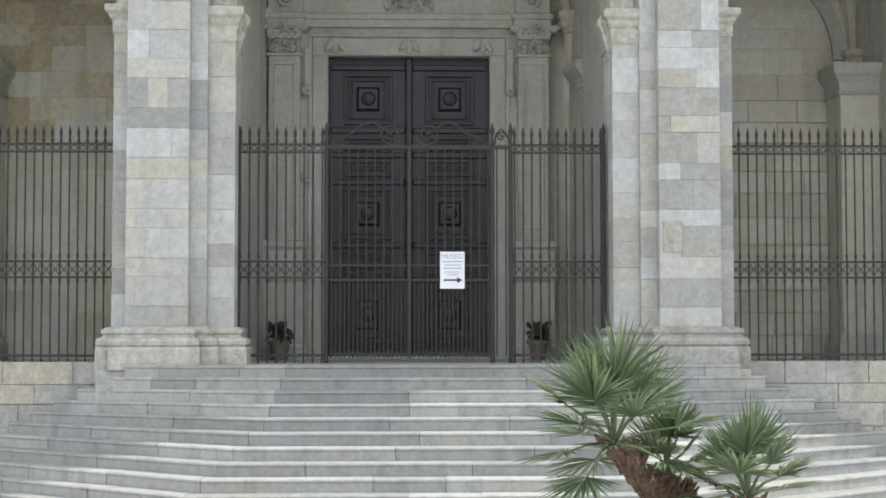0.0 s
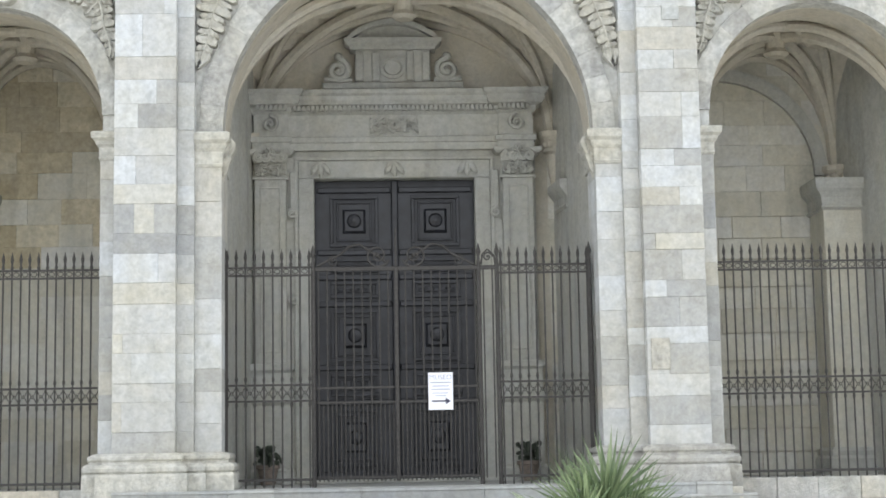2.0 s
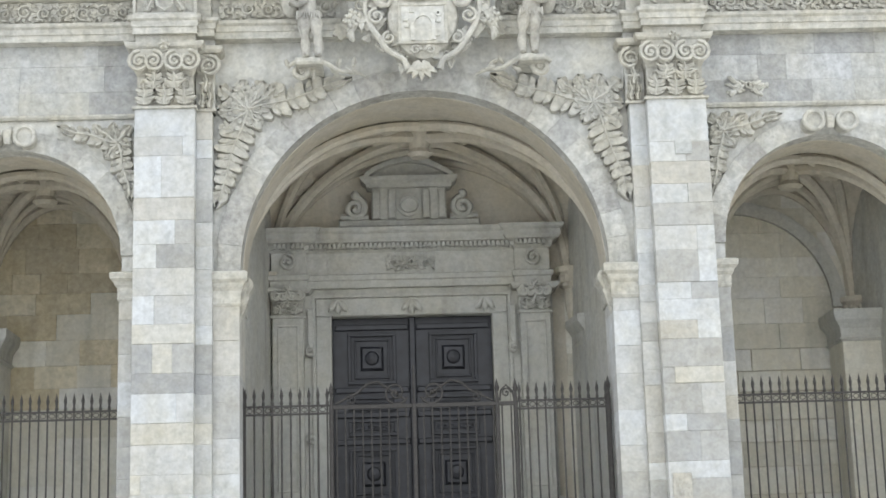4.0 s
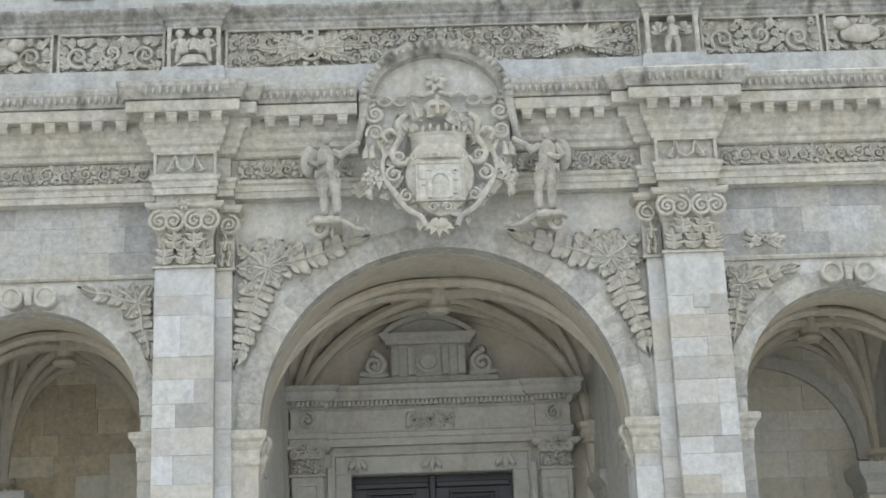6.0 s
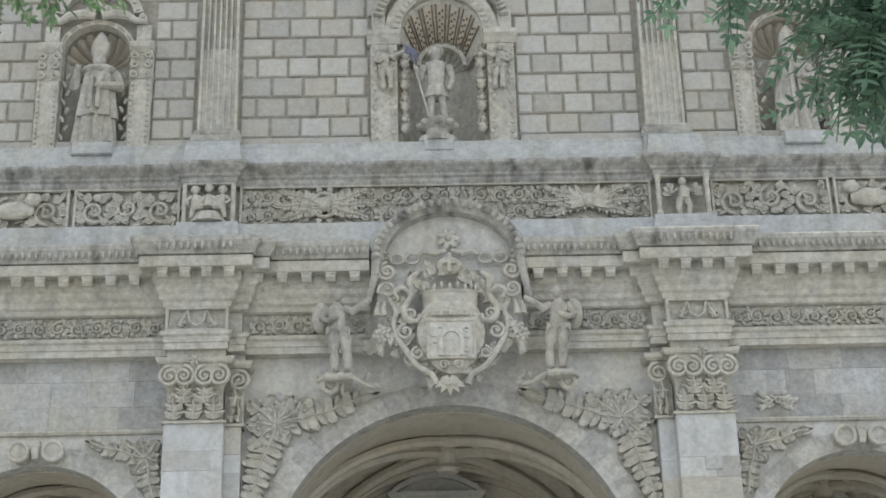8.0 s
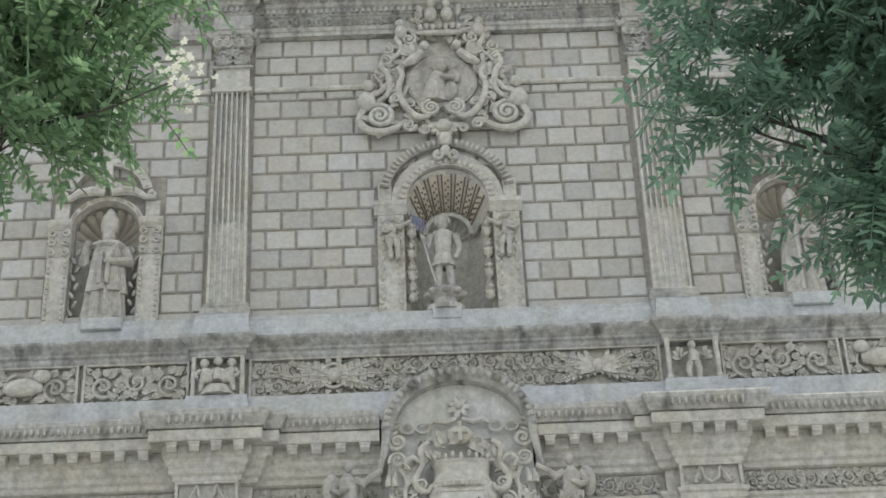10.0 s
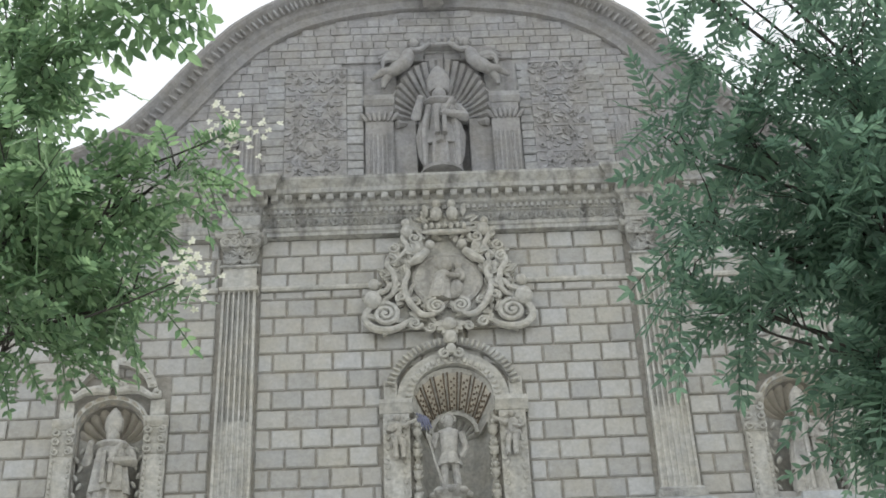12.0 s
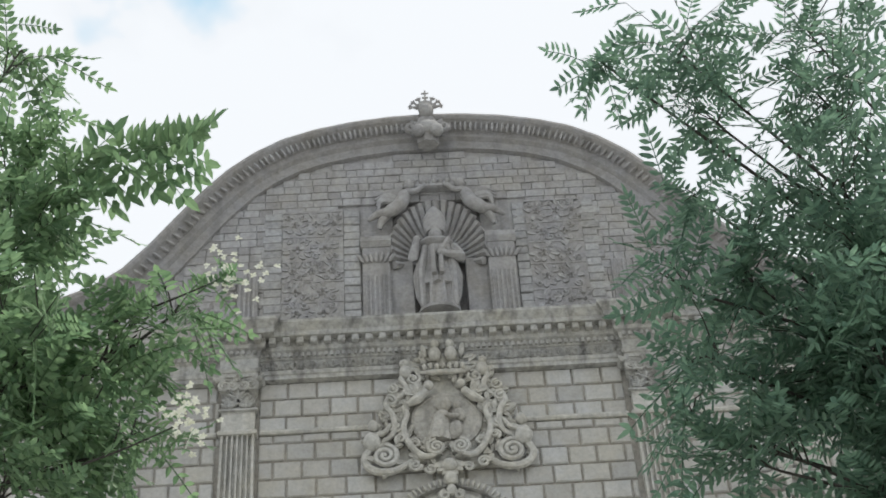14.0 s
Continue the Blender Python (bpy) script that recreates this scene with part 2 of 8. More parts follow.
SHRUB_LEAF = foliage("pot_shrub_leaf", (0.022, 0.030, 0.020), (0.045, 0.058, 0.038), 0.7, 0.2)
SHADE_BLUE = plain("blue_grey_old_cloth", (0.16, 0.17, 0.24), 0.8, 0, 0.2, 10)


# ---- mesh tools ----
class Shape:
    """Collects vertices and faces of one mesh."""

    def __init__(self):
        self.v, self.f = [], []

    def box(self, x0, x1, y0, y1, z0, z1, cham=0.0):
        b = len(self.v)
        c = cham
        self.v += [(x0, y1, z0), (x1, y1, z0), (x1, y1, z1), (x0, y1, z1)]
        if c:
            self.v += [(x0, y0 + c, z0), (x1, y0 + c, z0), (x1, y0 + c, z1), (x0, y0 + c, z1)]
            self.v += [(x0 + c, y0, z0 + c), (x1 - c, y0, z0 + c), (x1 - c, y0, z1 - c), (x0 + c, y0, z1 - c)]
            rings = (0, 4, 8)
        else:
            self.v += [(x0, y0, z0), (x1, y0, z0), (x1, y0, z1), (x0, y0, z1)]
            rings = (0, 4)
        self.f.append(tuple(b + i for i in (0, 1, 2, 3))[::-1][::-1])
        for r, s in zip(rings, rings[1:]):
            for i in range(4):
                j = (i + 1) % 4
                self.f.append((b + r + j, b + r + i, b + s + i, b + s + j))
        self.f.append(tuple(b + rings[-1] + i for i in (3, 2, 1, 0))[::-1])
        return self

    def tube(self, pts, rad, sides=6, flat=1.0, cap=True):
        """A round bar along points; rad may be one number or one for each point. flat squeezes it in y."""
        pts = [Vector(p) for p in pts]
        rads = rad if isinstance(rad, (list, tuple)) else [rad] * len(pts)
        b = len(self.v)
        for i, p in enumerate(pts):
            d = (pts[min(i + 1, len(pts) - 1)] - pts[max(i - 1, 0)])
            d = d.normalized() if d.length > 1e-9 else Vector((0, 0, 1))
            a = d.cross(Vector((0, 1, 0)))
            a = a.normalized() if a.length > 0.05 else d.cross(Vector((1, 0, 0))).normalized()
            c = d.cross(a)
            for k in range(sides):
                w = 2 * math.pi * k / sides
                o = a * math.cos(w) + c * math.sin(w)
                o.y *= flat
                self.v.append(tuple(p + o * rads[i]))
        for i in range(len(pts) - 1):
            for k in range(sides):
                j = (k + 1) % sides
                self.f.append((b + i * sides + k, b + i * sides + j, b + (i + 1) * sides + j, b + (i + 1) * sides + k))
        if cap:
            self.f.append(tuple(b + k for k in range(sides))[::-1])
            e = b + (len(pts) - 1) * sides
            self.f.append(tuple(e + k for k in range(sides)))
        return self

    def blob(self, c, r, turn=0.0, seg=8, rows=5, tilt=None):
        """An ellipsoid with radii r; turn in degrees about y, or a matrix tilt."""
        b = len(self.v)
        m = tilt if tilt else Euler((0, radians(turn), 0)).to_matrix()
        c = Vector(c)
        self.v.append(tuple(c + m @ Vector((0, 0, r[2]))))
        for i in range(1, rows):
            t = math.pi * i / rows
            for k in range(seg):
                w = 2 * math.pi * k / seg
                self.v.append(tuple(c + m @ Vector((r[0] * math.sin(t) * math.cos(w), r[1] * math.sin(t) * math.sin(w), r[2] * math.cos(t)))))
        self.v.append(tuple(c + m @ Vector((0, 0, -r[2]))))
        e = len(self.v) - 1
        for k in range(seg):
            j = (k + 1) % seg
            self.f.append((b, b + 1 + k, b + 1 + j))
            for i in range(rows - 2):
                self.f.append((b + 1 + i * seg + k, b + 1 + (i + 1) * seg + k, b + 1 + (i + 1) * seg + j, b + 1 + i * seg + j))
            self.f.append((b + 1 + (rows - 2) * seg + k, e, b + 1 + (rows - 2) * seg + j))
        return self

    def rings(self, loops, closed=True, cap=True):
        """Skins a list of loops with the same number of points."""
        b, n = len(self.v), len(loops[0])
        for lp in loops:
            self.v += [tuple(p) for p in lp]
        for i in range(len(loops) - 1):
            for k in range(n if closed else n - 1):
                j = (k + 1) % n
                self.f.append((b + i * n + k, b + i * n + j, b + (i + 1) * n + j, b + (i + 1) * n + k))
        if cap and closed:
            self.f.append(tuple(range(b, b + n))[::-1])
            self.f.append(tuple(range(b + (len(loops) - 1) * n, b + len(loops) * n)))
        return self

    def sweep(self, path, profile):
        """A moulding: profile points (out, z) along a plan path; out is to the right of the way."""
        pts = [Vector((p[0], p[1])) for p in path]
        norms = []
        for a, c in zip(pts, pts[1:]):
            d = (c - a).normalized()
            norms.append(Vector((d.y, -d.x)))
        loops = []
        for o, z in profile:
            lp = []
            for i, p in enumerate(pts):
                if i == 0:
                    q = p + norms[0] * o
                elif i == len(pts) - 1:
                    q = p + norms[-1] * o
                else:
                    n1, n2 = norms[i - 1], norms[i]
                    s = n1 + n2
                    q = p + s * (o / max(0.25, 1 + n1.dot(n2)))
                lp.append((q.x, q.y, z))
            loops.append(lp)
        b, n = len(self.v), len(pts)
        for lp in loops:
            self.v += lp
        for i in range(len(loops) - 1):
            for k in range(n - 1):
                self.f.append((b + i * n + k, b + i * n + k + 1, b + (i + 1) * n + k + 1, b + (i + 1) * n + k))
        for k in (0, n - 1):
            self.f.append(tuple(b + i * n + k for i in range(len(loops))))
        return self

    def arch(self, cx, zs, r0, r1, y0, y1, n=28, a0=0.0, a1=180.0):
        """A half ring of stone between radii r0 and r1, from y0 to y1."""
        loops = []
        for i in range(n + 1):
            w = radians(a0 + (a1 - a0) * i / n)
            c, s = math.cos(w), math.sin(w)
            loops.append([(cx + r0 * c, y0, zs + r0 * s), (cx + r1 * c, y0, zs + r1 * s), (cx + r1 * c, y1, zs + r1 * s), (cx + r0 * c, y1, zs + r0 * s)])
        return self.rings(loops)

    def arch_wall(self, x0, x1, cx, r, zs, ztop, y0, y1, n=28):
        """Wall from x0 to x1 and from zs to ztop with a round-headed opening."""
        xs = [x0] + [cx - r * math.cos(math.pi * i / n) for i in range(n + 1)] + [x1]
        zz = [zs] + [zs + r * math.sin(math.pi * i / n) for i in range(n + 1)] + [zs]
        loops = [[(x, y0, z), (x, y0, ztop), (x, y1, ztop), (x, y1, z)] for x, z in zip(xs, zz)]
        return self.rings(loops)

    def mesh(self, name, material, smooth=False):
        me = bpy.data.meshes.new(name)
        me.from_pydata(self.v, [], self.f)
        me.materials.append(material)
        bm = bmesh.new()
        bm.from_mesh(me)
        bmesh.ops.recalc_face_normals(bm, faces=bm.faces)
        bm.to_mesh(me)
        bm.free()
        if smooth:
            me.shade_smooth()
            me.set_sharp_from_angle(angle=radians(38))
        return me


def part(name, shape, material, parent=None, label="", smooth=False):
    """One mesh object, under a thing or a part."""
    ob = new(name, shape.mesh(name, material, smooth))
    if parent:
        ob.parent = parent
    return tagged(ob, label) if label else ob


def thing(name, label, category, group="", kind="", at=(0, 0, 0)):
    ob = new(name)
    ob.location = at
    ob.empty_display_size = 0.1
    return tagged(ob, label, category, group, kind)


BLOCKS = {}


def block(name, parent, material, x0, x1, yf, depth, z0, z1, cham=0.012):
    """A dressed stone, with mesh data shared between stones of one size."""
    w, h = round((x1 - x0) * 50) / 50, round((z1 - z0) * 50) / 50
    key = (w, h, depth, cham, material.name)
    if key not in BLOCKS:
        BLOCKS[key] = Shape().box(-w / 2, w / 2, 0, depth, -h / 2, h / 2, cham).mesh("stone", material)
    ob = new(name, BLOCKS[key])
    ob.scale = ((x1 - x0) / w, 1, (z1 - z0) / h)
    ob.location = ((x0 + x1) / 2, yf, (z0 + z1) / 2)
    ob.parent = parent
    return ob


# ---- the plan ----
XC = 0.52                      # axis of the church front
PX = 3.91                      # pillars, from the axis
SX, SR = 6.30, 1.69            # side arches: centre from the axis, radius
MR, MZ = 2.81, 7.22            # main arch: radius, springing
SZ = 7.50
FLOOR = 1.88                   # porch floor
BACK = 27.5                    # back wall of the porch
WALLY = 23.75                  # front of the arcade wall
LX, RX = XC - 9.5, XC + 9.5

# ground: a sheet that falls gently from the viewer to the stairs and goes on to the horizon
g = Shape()
for yy, zz in ((-400, 0.75), (6, 0.75), (17, 0.0), (60, 0.0), (600, 0.0)):
    g.v += [(-500, yy, zz), (500, yy, zz)]
g.f += [(2 * i, 2 * i + 1, 2 * i + 3, 2 * i + 2) for i in range(4)]
tagged(part("ground", g, PAVING), "pale grey stone paving of the sloping square", "ground", kind="structure")

# porch floor and stairs
p = Shape().box(XC - 4.3, XC + 4.3, 23.44, 24.05, 1.0, FLOOR).box(LX, RX, 24.05, BACK + 0.4, 1.0, FLOOR)
tagged(part("floor", p, STEP_STONE), "grey stone slab floor of the porch", "floor", kind="structure")
STEPS, RISE, TREAD = 11, 0.171, 0.34


def step_outline(k):
    """The stair's edge: straight in the middle, then a splay to each end, which returns to the podium."""
    yf = 22.8 - TREAD * k
    half_mid = 2.0 + 0.05 * k + 0.12 * max(0, k - 4)
    y_end = min(23.9, 23.03 + 0.16 * k)
    return yf, half_mid, y_end, (4.32 + 0.365 * k, 4.58 + 0.40 * k)


stairs = thing("stairs", "broad grey stone stairs with splayed ends before the porch", "stairs", kind="structure")
rs = random.Random(3)


def step_slab(xa, ya, xb, yb, top):
    """One slab with a rounded nosing between two points of the front edge."""
    dy = rs.uniform(-0.010, 0.010)
    dz = rs.uniform(-0.006, 0.0)
    sec = []
    for xx, yy in ((xa, ya + dy), (xb, yb + dy)):
        zt = top + dz
        sec.append([(xx, 24.0, top - RISE - 0.03), (xx, yy + 0.015, top - RISE - 0.03), (xx, yy + 0.012, zt - 0.05), (xx, yy - 0.008, zt - 0.035), (xx, yy - 0.006, zt - 0.014), (xx, yy + 0.018, zt), (xx, 24.0, zt)])
    part("step_slab", Shape().rings(sec), STEP_STONE, stairs)


for k in range(STEPS):
    yf, hm, ye, outs = step_outline(k)
    top = FLOOR - RISE * k
    x = XC - hm
    while x < XC + hm - 0.01:
        w = min(rs.uniform(0.9, 2.3), XC + hm - x)
        if XC + hm - x - w < 0.5:
            w = XC + hm - x
        step_slab(x + 0.003, yf, x + w - 0.003, yf, top)
        x += w
    for sgn, ho in zip((-1, 1), outs):
        cuts = [0.0]
        while cuts[-1] < 1:
            f = cuts[-1] + rs.uniform(0.22, 0.5)
            cuts.append(1.0 if f > 0.85 else f)
        for f0, f1 in zip(cuts, cuts[1:]):
            ends = sorted((XC + sgn * (hm + (ho - hm) * f), yf + (ye - yf) * f) for f in (f0, f1))
            step_slab(ends[0][0] + 0.003, ends[0][1], ends[1][0] - 0.003, ends[1][1], top)

# podium under the side arches
podium = thing("wall_podium", "rough beige and grey block podium beside the stairs", "wall", kind="structure")
rp_ = random.Random(5)
for sgn in (-1, 1):
    xa, xb = (XC - 9.5, XC - PX - 0.55) if sgn < 0 else (XC + PX + 0.55, XC + 9.5)
    part("core", Shape().box(xa, xb, 24.0, 24.4, 0, FLOOR - 0.02), JOINT, podium)
    for z0, z1 in ((0.0, 0.5), (0.5, 0.93), (0.93, 1.28), (1.28, 1.57), (1.57, FLOOR + 0.03)):
        x = xa
        while x < xb - 0.01:
            w = min(rp_.uniform(0.55, 1.25), xb - x)
            block("stone", podium, PODIUM_STONE, x + 0.003, x + w - 0.003, 23.93 + rp_.uniform(-0.012, 0.012), 0.3, z0 + 0.003, z1 - 0.003, 0.009)
            x += w

# ---- arcade: walls and pillars ----
arcade = thing("wall_arcade", "pale grey ashlar arcade wall with three round arches", "wall", kind="structure")
part("arch_wall", Shape().arch_wall(XC - PX, XC + PX, XC, MR, MZ, 11.2, WALLY, WALLY + 1.0, 40), ASHLAR, arcade)
for sgn in (-1, 1):
    cx = XC + sgn * SX
    w = Shape()
    w.arch_wall(cx - 2.39, cx + 2.39, cx, SR, SZ, 11.2, WALLY, WALLY + 1.0, 32)
    w.box(*sorted((cx + sgn * 2.39, cx + sgn * 3.2)), WALLY, WALLY + 1.0, 0, 11.2)
    w.box(*sorted((cx + sgn * SR, cx + sgn * 2.39)), WALLY, WALLY + 1.0, 0, SZ)
    # piers behind the pillars
    xp = XC + sgn * PX
    w.box(xp - 1.07 if sgn > 0 else xp - 0.67, xp + 0.67 if sgn > 0 else xp + 1.07, WALLY, WALLY + 0.99, 0, SZ - 0.4)
    w.box(*sorted((xp, xp + sgn * 0.695)), WALLY, WALLY + 0.99, SZ - 0.4, SZ)
    w.box(*sorted((xp, xp - sgn * 1.095)), WALLY, WALLY + 0.99, SZ - 0.4, MZ)
    tagged(part("side_wall", w, ASHLAR, arcade), kind="stuff")
# voussoirs of the arches
rv = random.Random(8)
for cx, zs, r0, r1, n in ((XC, MZ, MR, MR + 0.36, 23), (XC - SX, SZ, SR, SR + 0.30, 13), (XC + SX, SZ, SR, SR + 0.30, 13)):
    for i in range(n):
        a0, a1 = 180 * i / n, 180 * (i + 1) / n
        part("voussoir", Shape().arch(cx, zs, r0 - 0.004, r1 + rv.uniform(-0.03, 0.03), WALLY - 0.05 + rv.uniform(-0.004, 0.004), WALLY + 0.3, 3, a0 + 0.03, a1 - 0.03), VOUSSOIR, arcade)
for cx, zs, r0 in ((XC, MZ, MR), (XC - SX, SZ, SR), (XC + SX, SZ, SR)):
    part("arch_soffit", Shape().arch(cx, zs, r0 - 0.012, r0 + 0.06, WALLY + 0.30, WALLY + 0.995, 36), VAULT_STONE, arcade)
# wall blocks over the side arches
for sgn in (-1, 1):
    xa, xb = (XC - 9.4, XC - PX - 0.46) if sgn < 0 else (XC + PX + 0.46, XC + 9.4)
    for z0, z1 in ((9.74, 10.1), (10.1, 10.52), (10.52, 10.86)):
        x = xa
        while x < xb - 0.01:
            ww = min(rv.uniform(0.45, 1.1), xb - x)
            block("stone", arcade, WALL_STONE, x + 0.001, x + ww - 0.001, WALLY - 0.02 + rv.uniform(-0.004, 0.004), 0.1, z0 + 0.001, z1 - 0.001, 0.004)
            x += ww
    s = Shape().sweep([(xa, WALLY), (xb, WALLY)], [(-0.1, 9.66), (0.05, 9.66), (0.07, 9.70), (0.05, 9.735), (-0.1, 9.735)])
    part("string_course", s, TRIM_STONE, arcade)


# courses of the pillars, from the top down: heights, and the stones of each face
COURSES = {
    -1: ((9.68, 9.24, 8.94, 8.29, 7.94, 7.57, 7.21, 6.79, 6.36, 6.07, 5.63, 5.33, 4.90, 4.59, 4.15, 3.87, 3.43, 3.16, 2.73, 2.42),
         "w l80w w45l b w68g w38d l w35l c d33c65g d w72l c l c16l l30w l b15l g"),
    1: ((9.68, 9.00, 8.69, 8.34, 8.04, 7.69, 7.31, 6.82, 6.56, 6.24, 5.96, 5.54, 5.30, 4.84, 4.59, 4.15, 3.90, 3.45, 3.13, 2.71, 2.42),
        "w w60g b w60l g l70w g70w w55g w b62w g g20c g62l w35d d55g w l35g l g l")}


def pillar(sgn):
    """A giant pilaster with its side piers; sgn -1 or 1: which side of the axis."""
    xp = XC + sgn * PX
    ob = thing("pillar", "tall pale limestone pillar of uneven grey blocks on a moulded base", "pillar", "pillars of the porch")
    r = random.Random(20 + sgn)
    # inner side (towards the axis) and outer side
    def span(a, b):
        return sorted((xp - sgn * a, xp - sgn * b))
    levels, faces = COURSES[sgn]
    for z1, z0, face in zip(levels, levels[1:], faces.split()):
        # a face reads: stone, cut in percent of the width, stone, ...
        tones, cuts = face[::3], [int(face[i:i + 2]) for i in range(1, len(face), 3)]
        marks = [0] + cuts + [100]
        for tone, c0, c1 in zip(tones, marks, marks[1:]):
            block("stone", ob, TONES[tone], xp - 0.455 + 0.0091 * c0, xp - 0.455 + 0.0091 * c1, 23.30 + r.uniform(-0.007, 0.007), 0.5, z0 + 0.0005, z1 - 0.0005, 0.005)
        a, b = span(0.455, 0.70)
        block("stone", ob, TONES[tones[-1] if sgn < 0 and r.random() < 0.6 else r.choice("llgwb")], a, b, 23.50 + r.uniform(-0.005, 0.005), 0.4, z0 + 0.0005, z1 - 0.0005, 0.005)
    for a0, a1, yf, ztop in ((0.70, 1.10, 23.60, 6.665), (-0.70, -0.455, 23.58, 6.80)):
        z = 2.42
        while z < ztop - 0.05:
            h = min(r.uniform(0.30, 0.55), ztop - z)
            if ztop - z - h < 0.2:
                h = ztop - z
            a, b = span(a0, a1)
            block("stone", ob, TONES[r.choice("llgwgbld")], a, b, yf + r.uniform(-0.005, 0.005), 0.9, z + 0.0005, z + h - 0.0005, 0.005)
            z += h
    # moulded base round the stepped plan
    plan = [(-0.70, 24.4), (-0.70, 23.58), (-0.455, 23.58), (-0.455, 23.30), (0.455, 23.30), (0.455, 23.50), (0.70, 23.50), (0.70, 23.60), (1.10, 23.60), (1.10, 24.4)]
    path = [(xp - sgn * a, y) for a, y in plan]
    if path[0][0] > path[-1][0]:
        path.reverse()
    base = Shape().sweep(path, [(-0.05, 1.80), (0.20, 1.80), (0.20, 2.10), (0.185, 2.13), (0.16, 2.14), (0.19, 2.17), (0.195, 2.22), (0.17, 2.26), (0.11, 2.28), (0.10, 2.31), (0.13, 2.34), (0.13, 2.38), (0.08, 2.41), (0.02, 2.43), (-0.05, 2.43)])
    part("moulded_base", base, PILLAR_STONE, ob)
    a, b = span(-0.85, 1.25)
    part("footing", Shape().box(a, b, 23.14, 24.3, 0.0, 1.80, 0.015), PODIUM_STONE, ob)
    # imposts under the arches
    prof = [(-0.05, 0.0), (0.015, 0.0), (0.03, 0.04), (0.015, 0.06), (0.02, 0.22), (0.06, 0.27), (0.07, 0.33), (0.12, 0.38), (0.13, 0.47), (0.10, 0.50), (-0.05, 0.50)]
    pin = [(xp - sgn * a, y) for a, y in ((0.70, 23.60), (1.10, 23.60), (1.10, 24.75))]
    pout = [(xp - sgn * a, y) for a, y in ((-0.70, 24.75), (-0.70, 23.58), (-0.455, 23.58))]
    for pth, z0, sc in ((pin, 6.66, 1.05), (pout, 6.78, 0.85)):
        if pth[0][0] > pth[-1][0] or (pth[0][0] == pth[1][0] and pth[1][0] > pth[2][0]):
            pth = pth[::-1]
        # the way runs from smaller to larger x along the front
        part("impost", Shape().sweep(pth, [(o, z0 + zz * sc) for o, zz in prof]), TRIM_STONE, ob)
    return ob


PILLARS = [pillar(-1), pillar(1)]

# ---- lower entablature ----
entab = thing("entablature", "carved stone entablature with a bracketed cornice", "cornice", kind="structure")


def entab_path(sgn, y_wall, y_strip, y_pillar, inner=1.22, outer=9.6):
    xp = XC + sgn * PX
    pts = [(inner, y_wall), (PX - 0.74, y_wall), (PX - 0.74, y_strip), (PX - 0.49, y_strip), (PX - 0.49, y_pillar), (PX + 0.49, y_pillar), (PX + 0.49, y_wall), (outer, y_wall)]
    pts = [(XC + sgn * a, y) for a, y in pts]
    return pts if sgn > 0 else pts[::-1]


ENT = [(-0.4, 10.86), (0.0, 10.86), (0.0, 10.97), (0.02, 10.97), (0.02, 11.06), (0.06, 11.09), (0.07, 11.14), (0.0, 11.15), (-0.06, 11.16), (-0.06, 11.52), (0.0, 11.53), (0.04, 11.55),
       (0.05, 11.62), (0.10, 11.66), (0.10, 11.74), (0.15, 11.80), (0.15, 11.88), (0.20, 11.93), (0.20, 12.09), (0.38, 12.09), (0.39, 12.11), (0.39, 12.27), (0.42, 12.29), (0.46, 12.38), (0.52, 12.47), (0.52, 12.54), (0.50, 12.57), (-0.3, 12.66)]
for sgn in (-1, 1):
    path = entab_path(sgn, 23.52, 23.36, 23.22)
    part("cornice", Shape().sweep(path, ENT[:-6] + [(-0.3, 12.27)]), TRIM_STONE, entab)
    part("cornice_top", Shape().sweep(path, [(-0.3, 12.272)] + [(o, z + 0.002) for o, z in ENT[-6:]]), WORN_STONE, entab)
    # brackets under the corona
    xs = [1.45, 1.83, 2.21, 2.59, 2.97] + [PX - 0.52, PX - 0.17, PX + 0.17, PX + 0.52] + [PX + 1.0 + 0.37 * i for i in range(12)]
    for a in xs:
        yw = 23.22 if abs(a - PX) < 0.6 else 23.52
        x = XC + sgn * a
        s = Shape().rings([[(xx, yw - 0.14, 12.085), (xx, yw - 0.36, 12.085), (xx, yw - 0.37, 12.0), (xx, yw - 0.32, 11.94), (xx, yw - 0.25, 11.945), (xx, yw - 0.14, 11.88)] for xx in (x - 0.075, x + 0.075)])
        s.box(x - 0.09, x + 0.09, yw - 0.375, yw - 0.14, 12.045, 12.088, 0.008)
        part("bracket", s, TRIM_STONE, entab)
    # beads on the upper moulding
    s = Shape()
    for i in range(76):
        a = 1.3 + i * 0.105
        if PX - 0.75 < a < PX + 0.62:
            continue
        s.blob((XC + sgn * a, 23.05, 12.41), (0.04, 0.05, 0.085), 0, 6, 4)
    for i in range(11):
        s.blob((XC + sgn * (PX - 0.55 + i * 0.11), 22.74, 12.41), (0.04, 0.05, 0.085), 0, 6, 4)
    tagged(part("bead_row", s, WORN_STONE, entab, smooth=True), kind="stuff")
core = Shape().box(LX, RX, 23.61, 24.9, 10.92, 13.06).box(LX, RX, 23.70, 24.9, 13.06, 13.84).box(LX, RX, 23.61, 24.9, 13.84, 14.15)
part("core", core, TRIM_STONE, entab)

# ---- carved attic band ----
attic = thing("attic_band", "carved stone frieze band of scroll panels under a stained ledge", "frieze", kind="structure")


def attic_path(y_wall, y_ped):
    pts = [(-9.6, y_wall), (-PX - 0.36, y_wall), (-PX - 0.36, y_ped), (-PX + 0.52, y_ped), (-PX + 0.52, y_wall), (PX - 0.46, y_wall), (PX - 0.46, y_ped), (PX + 0.44, y_ped), (PX + 0.44, y_wall), (9.6, y_wall)]
    return [(XC + a, y) for a, y in pts]


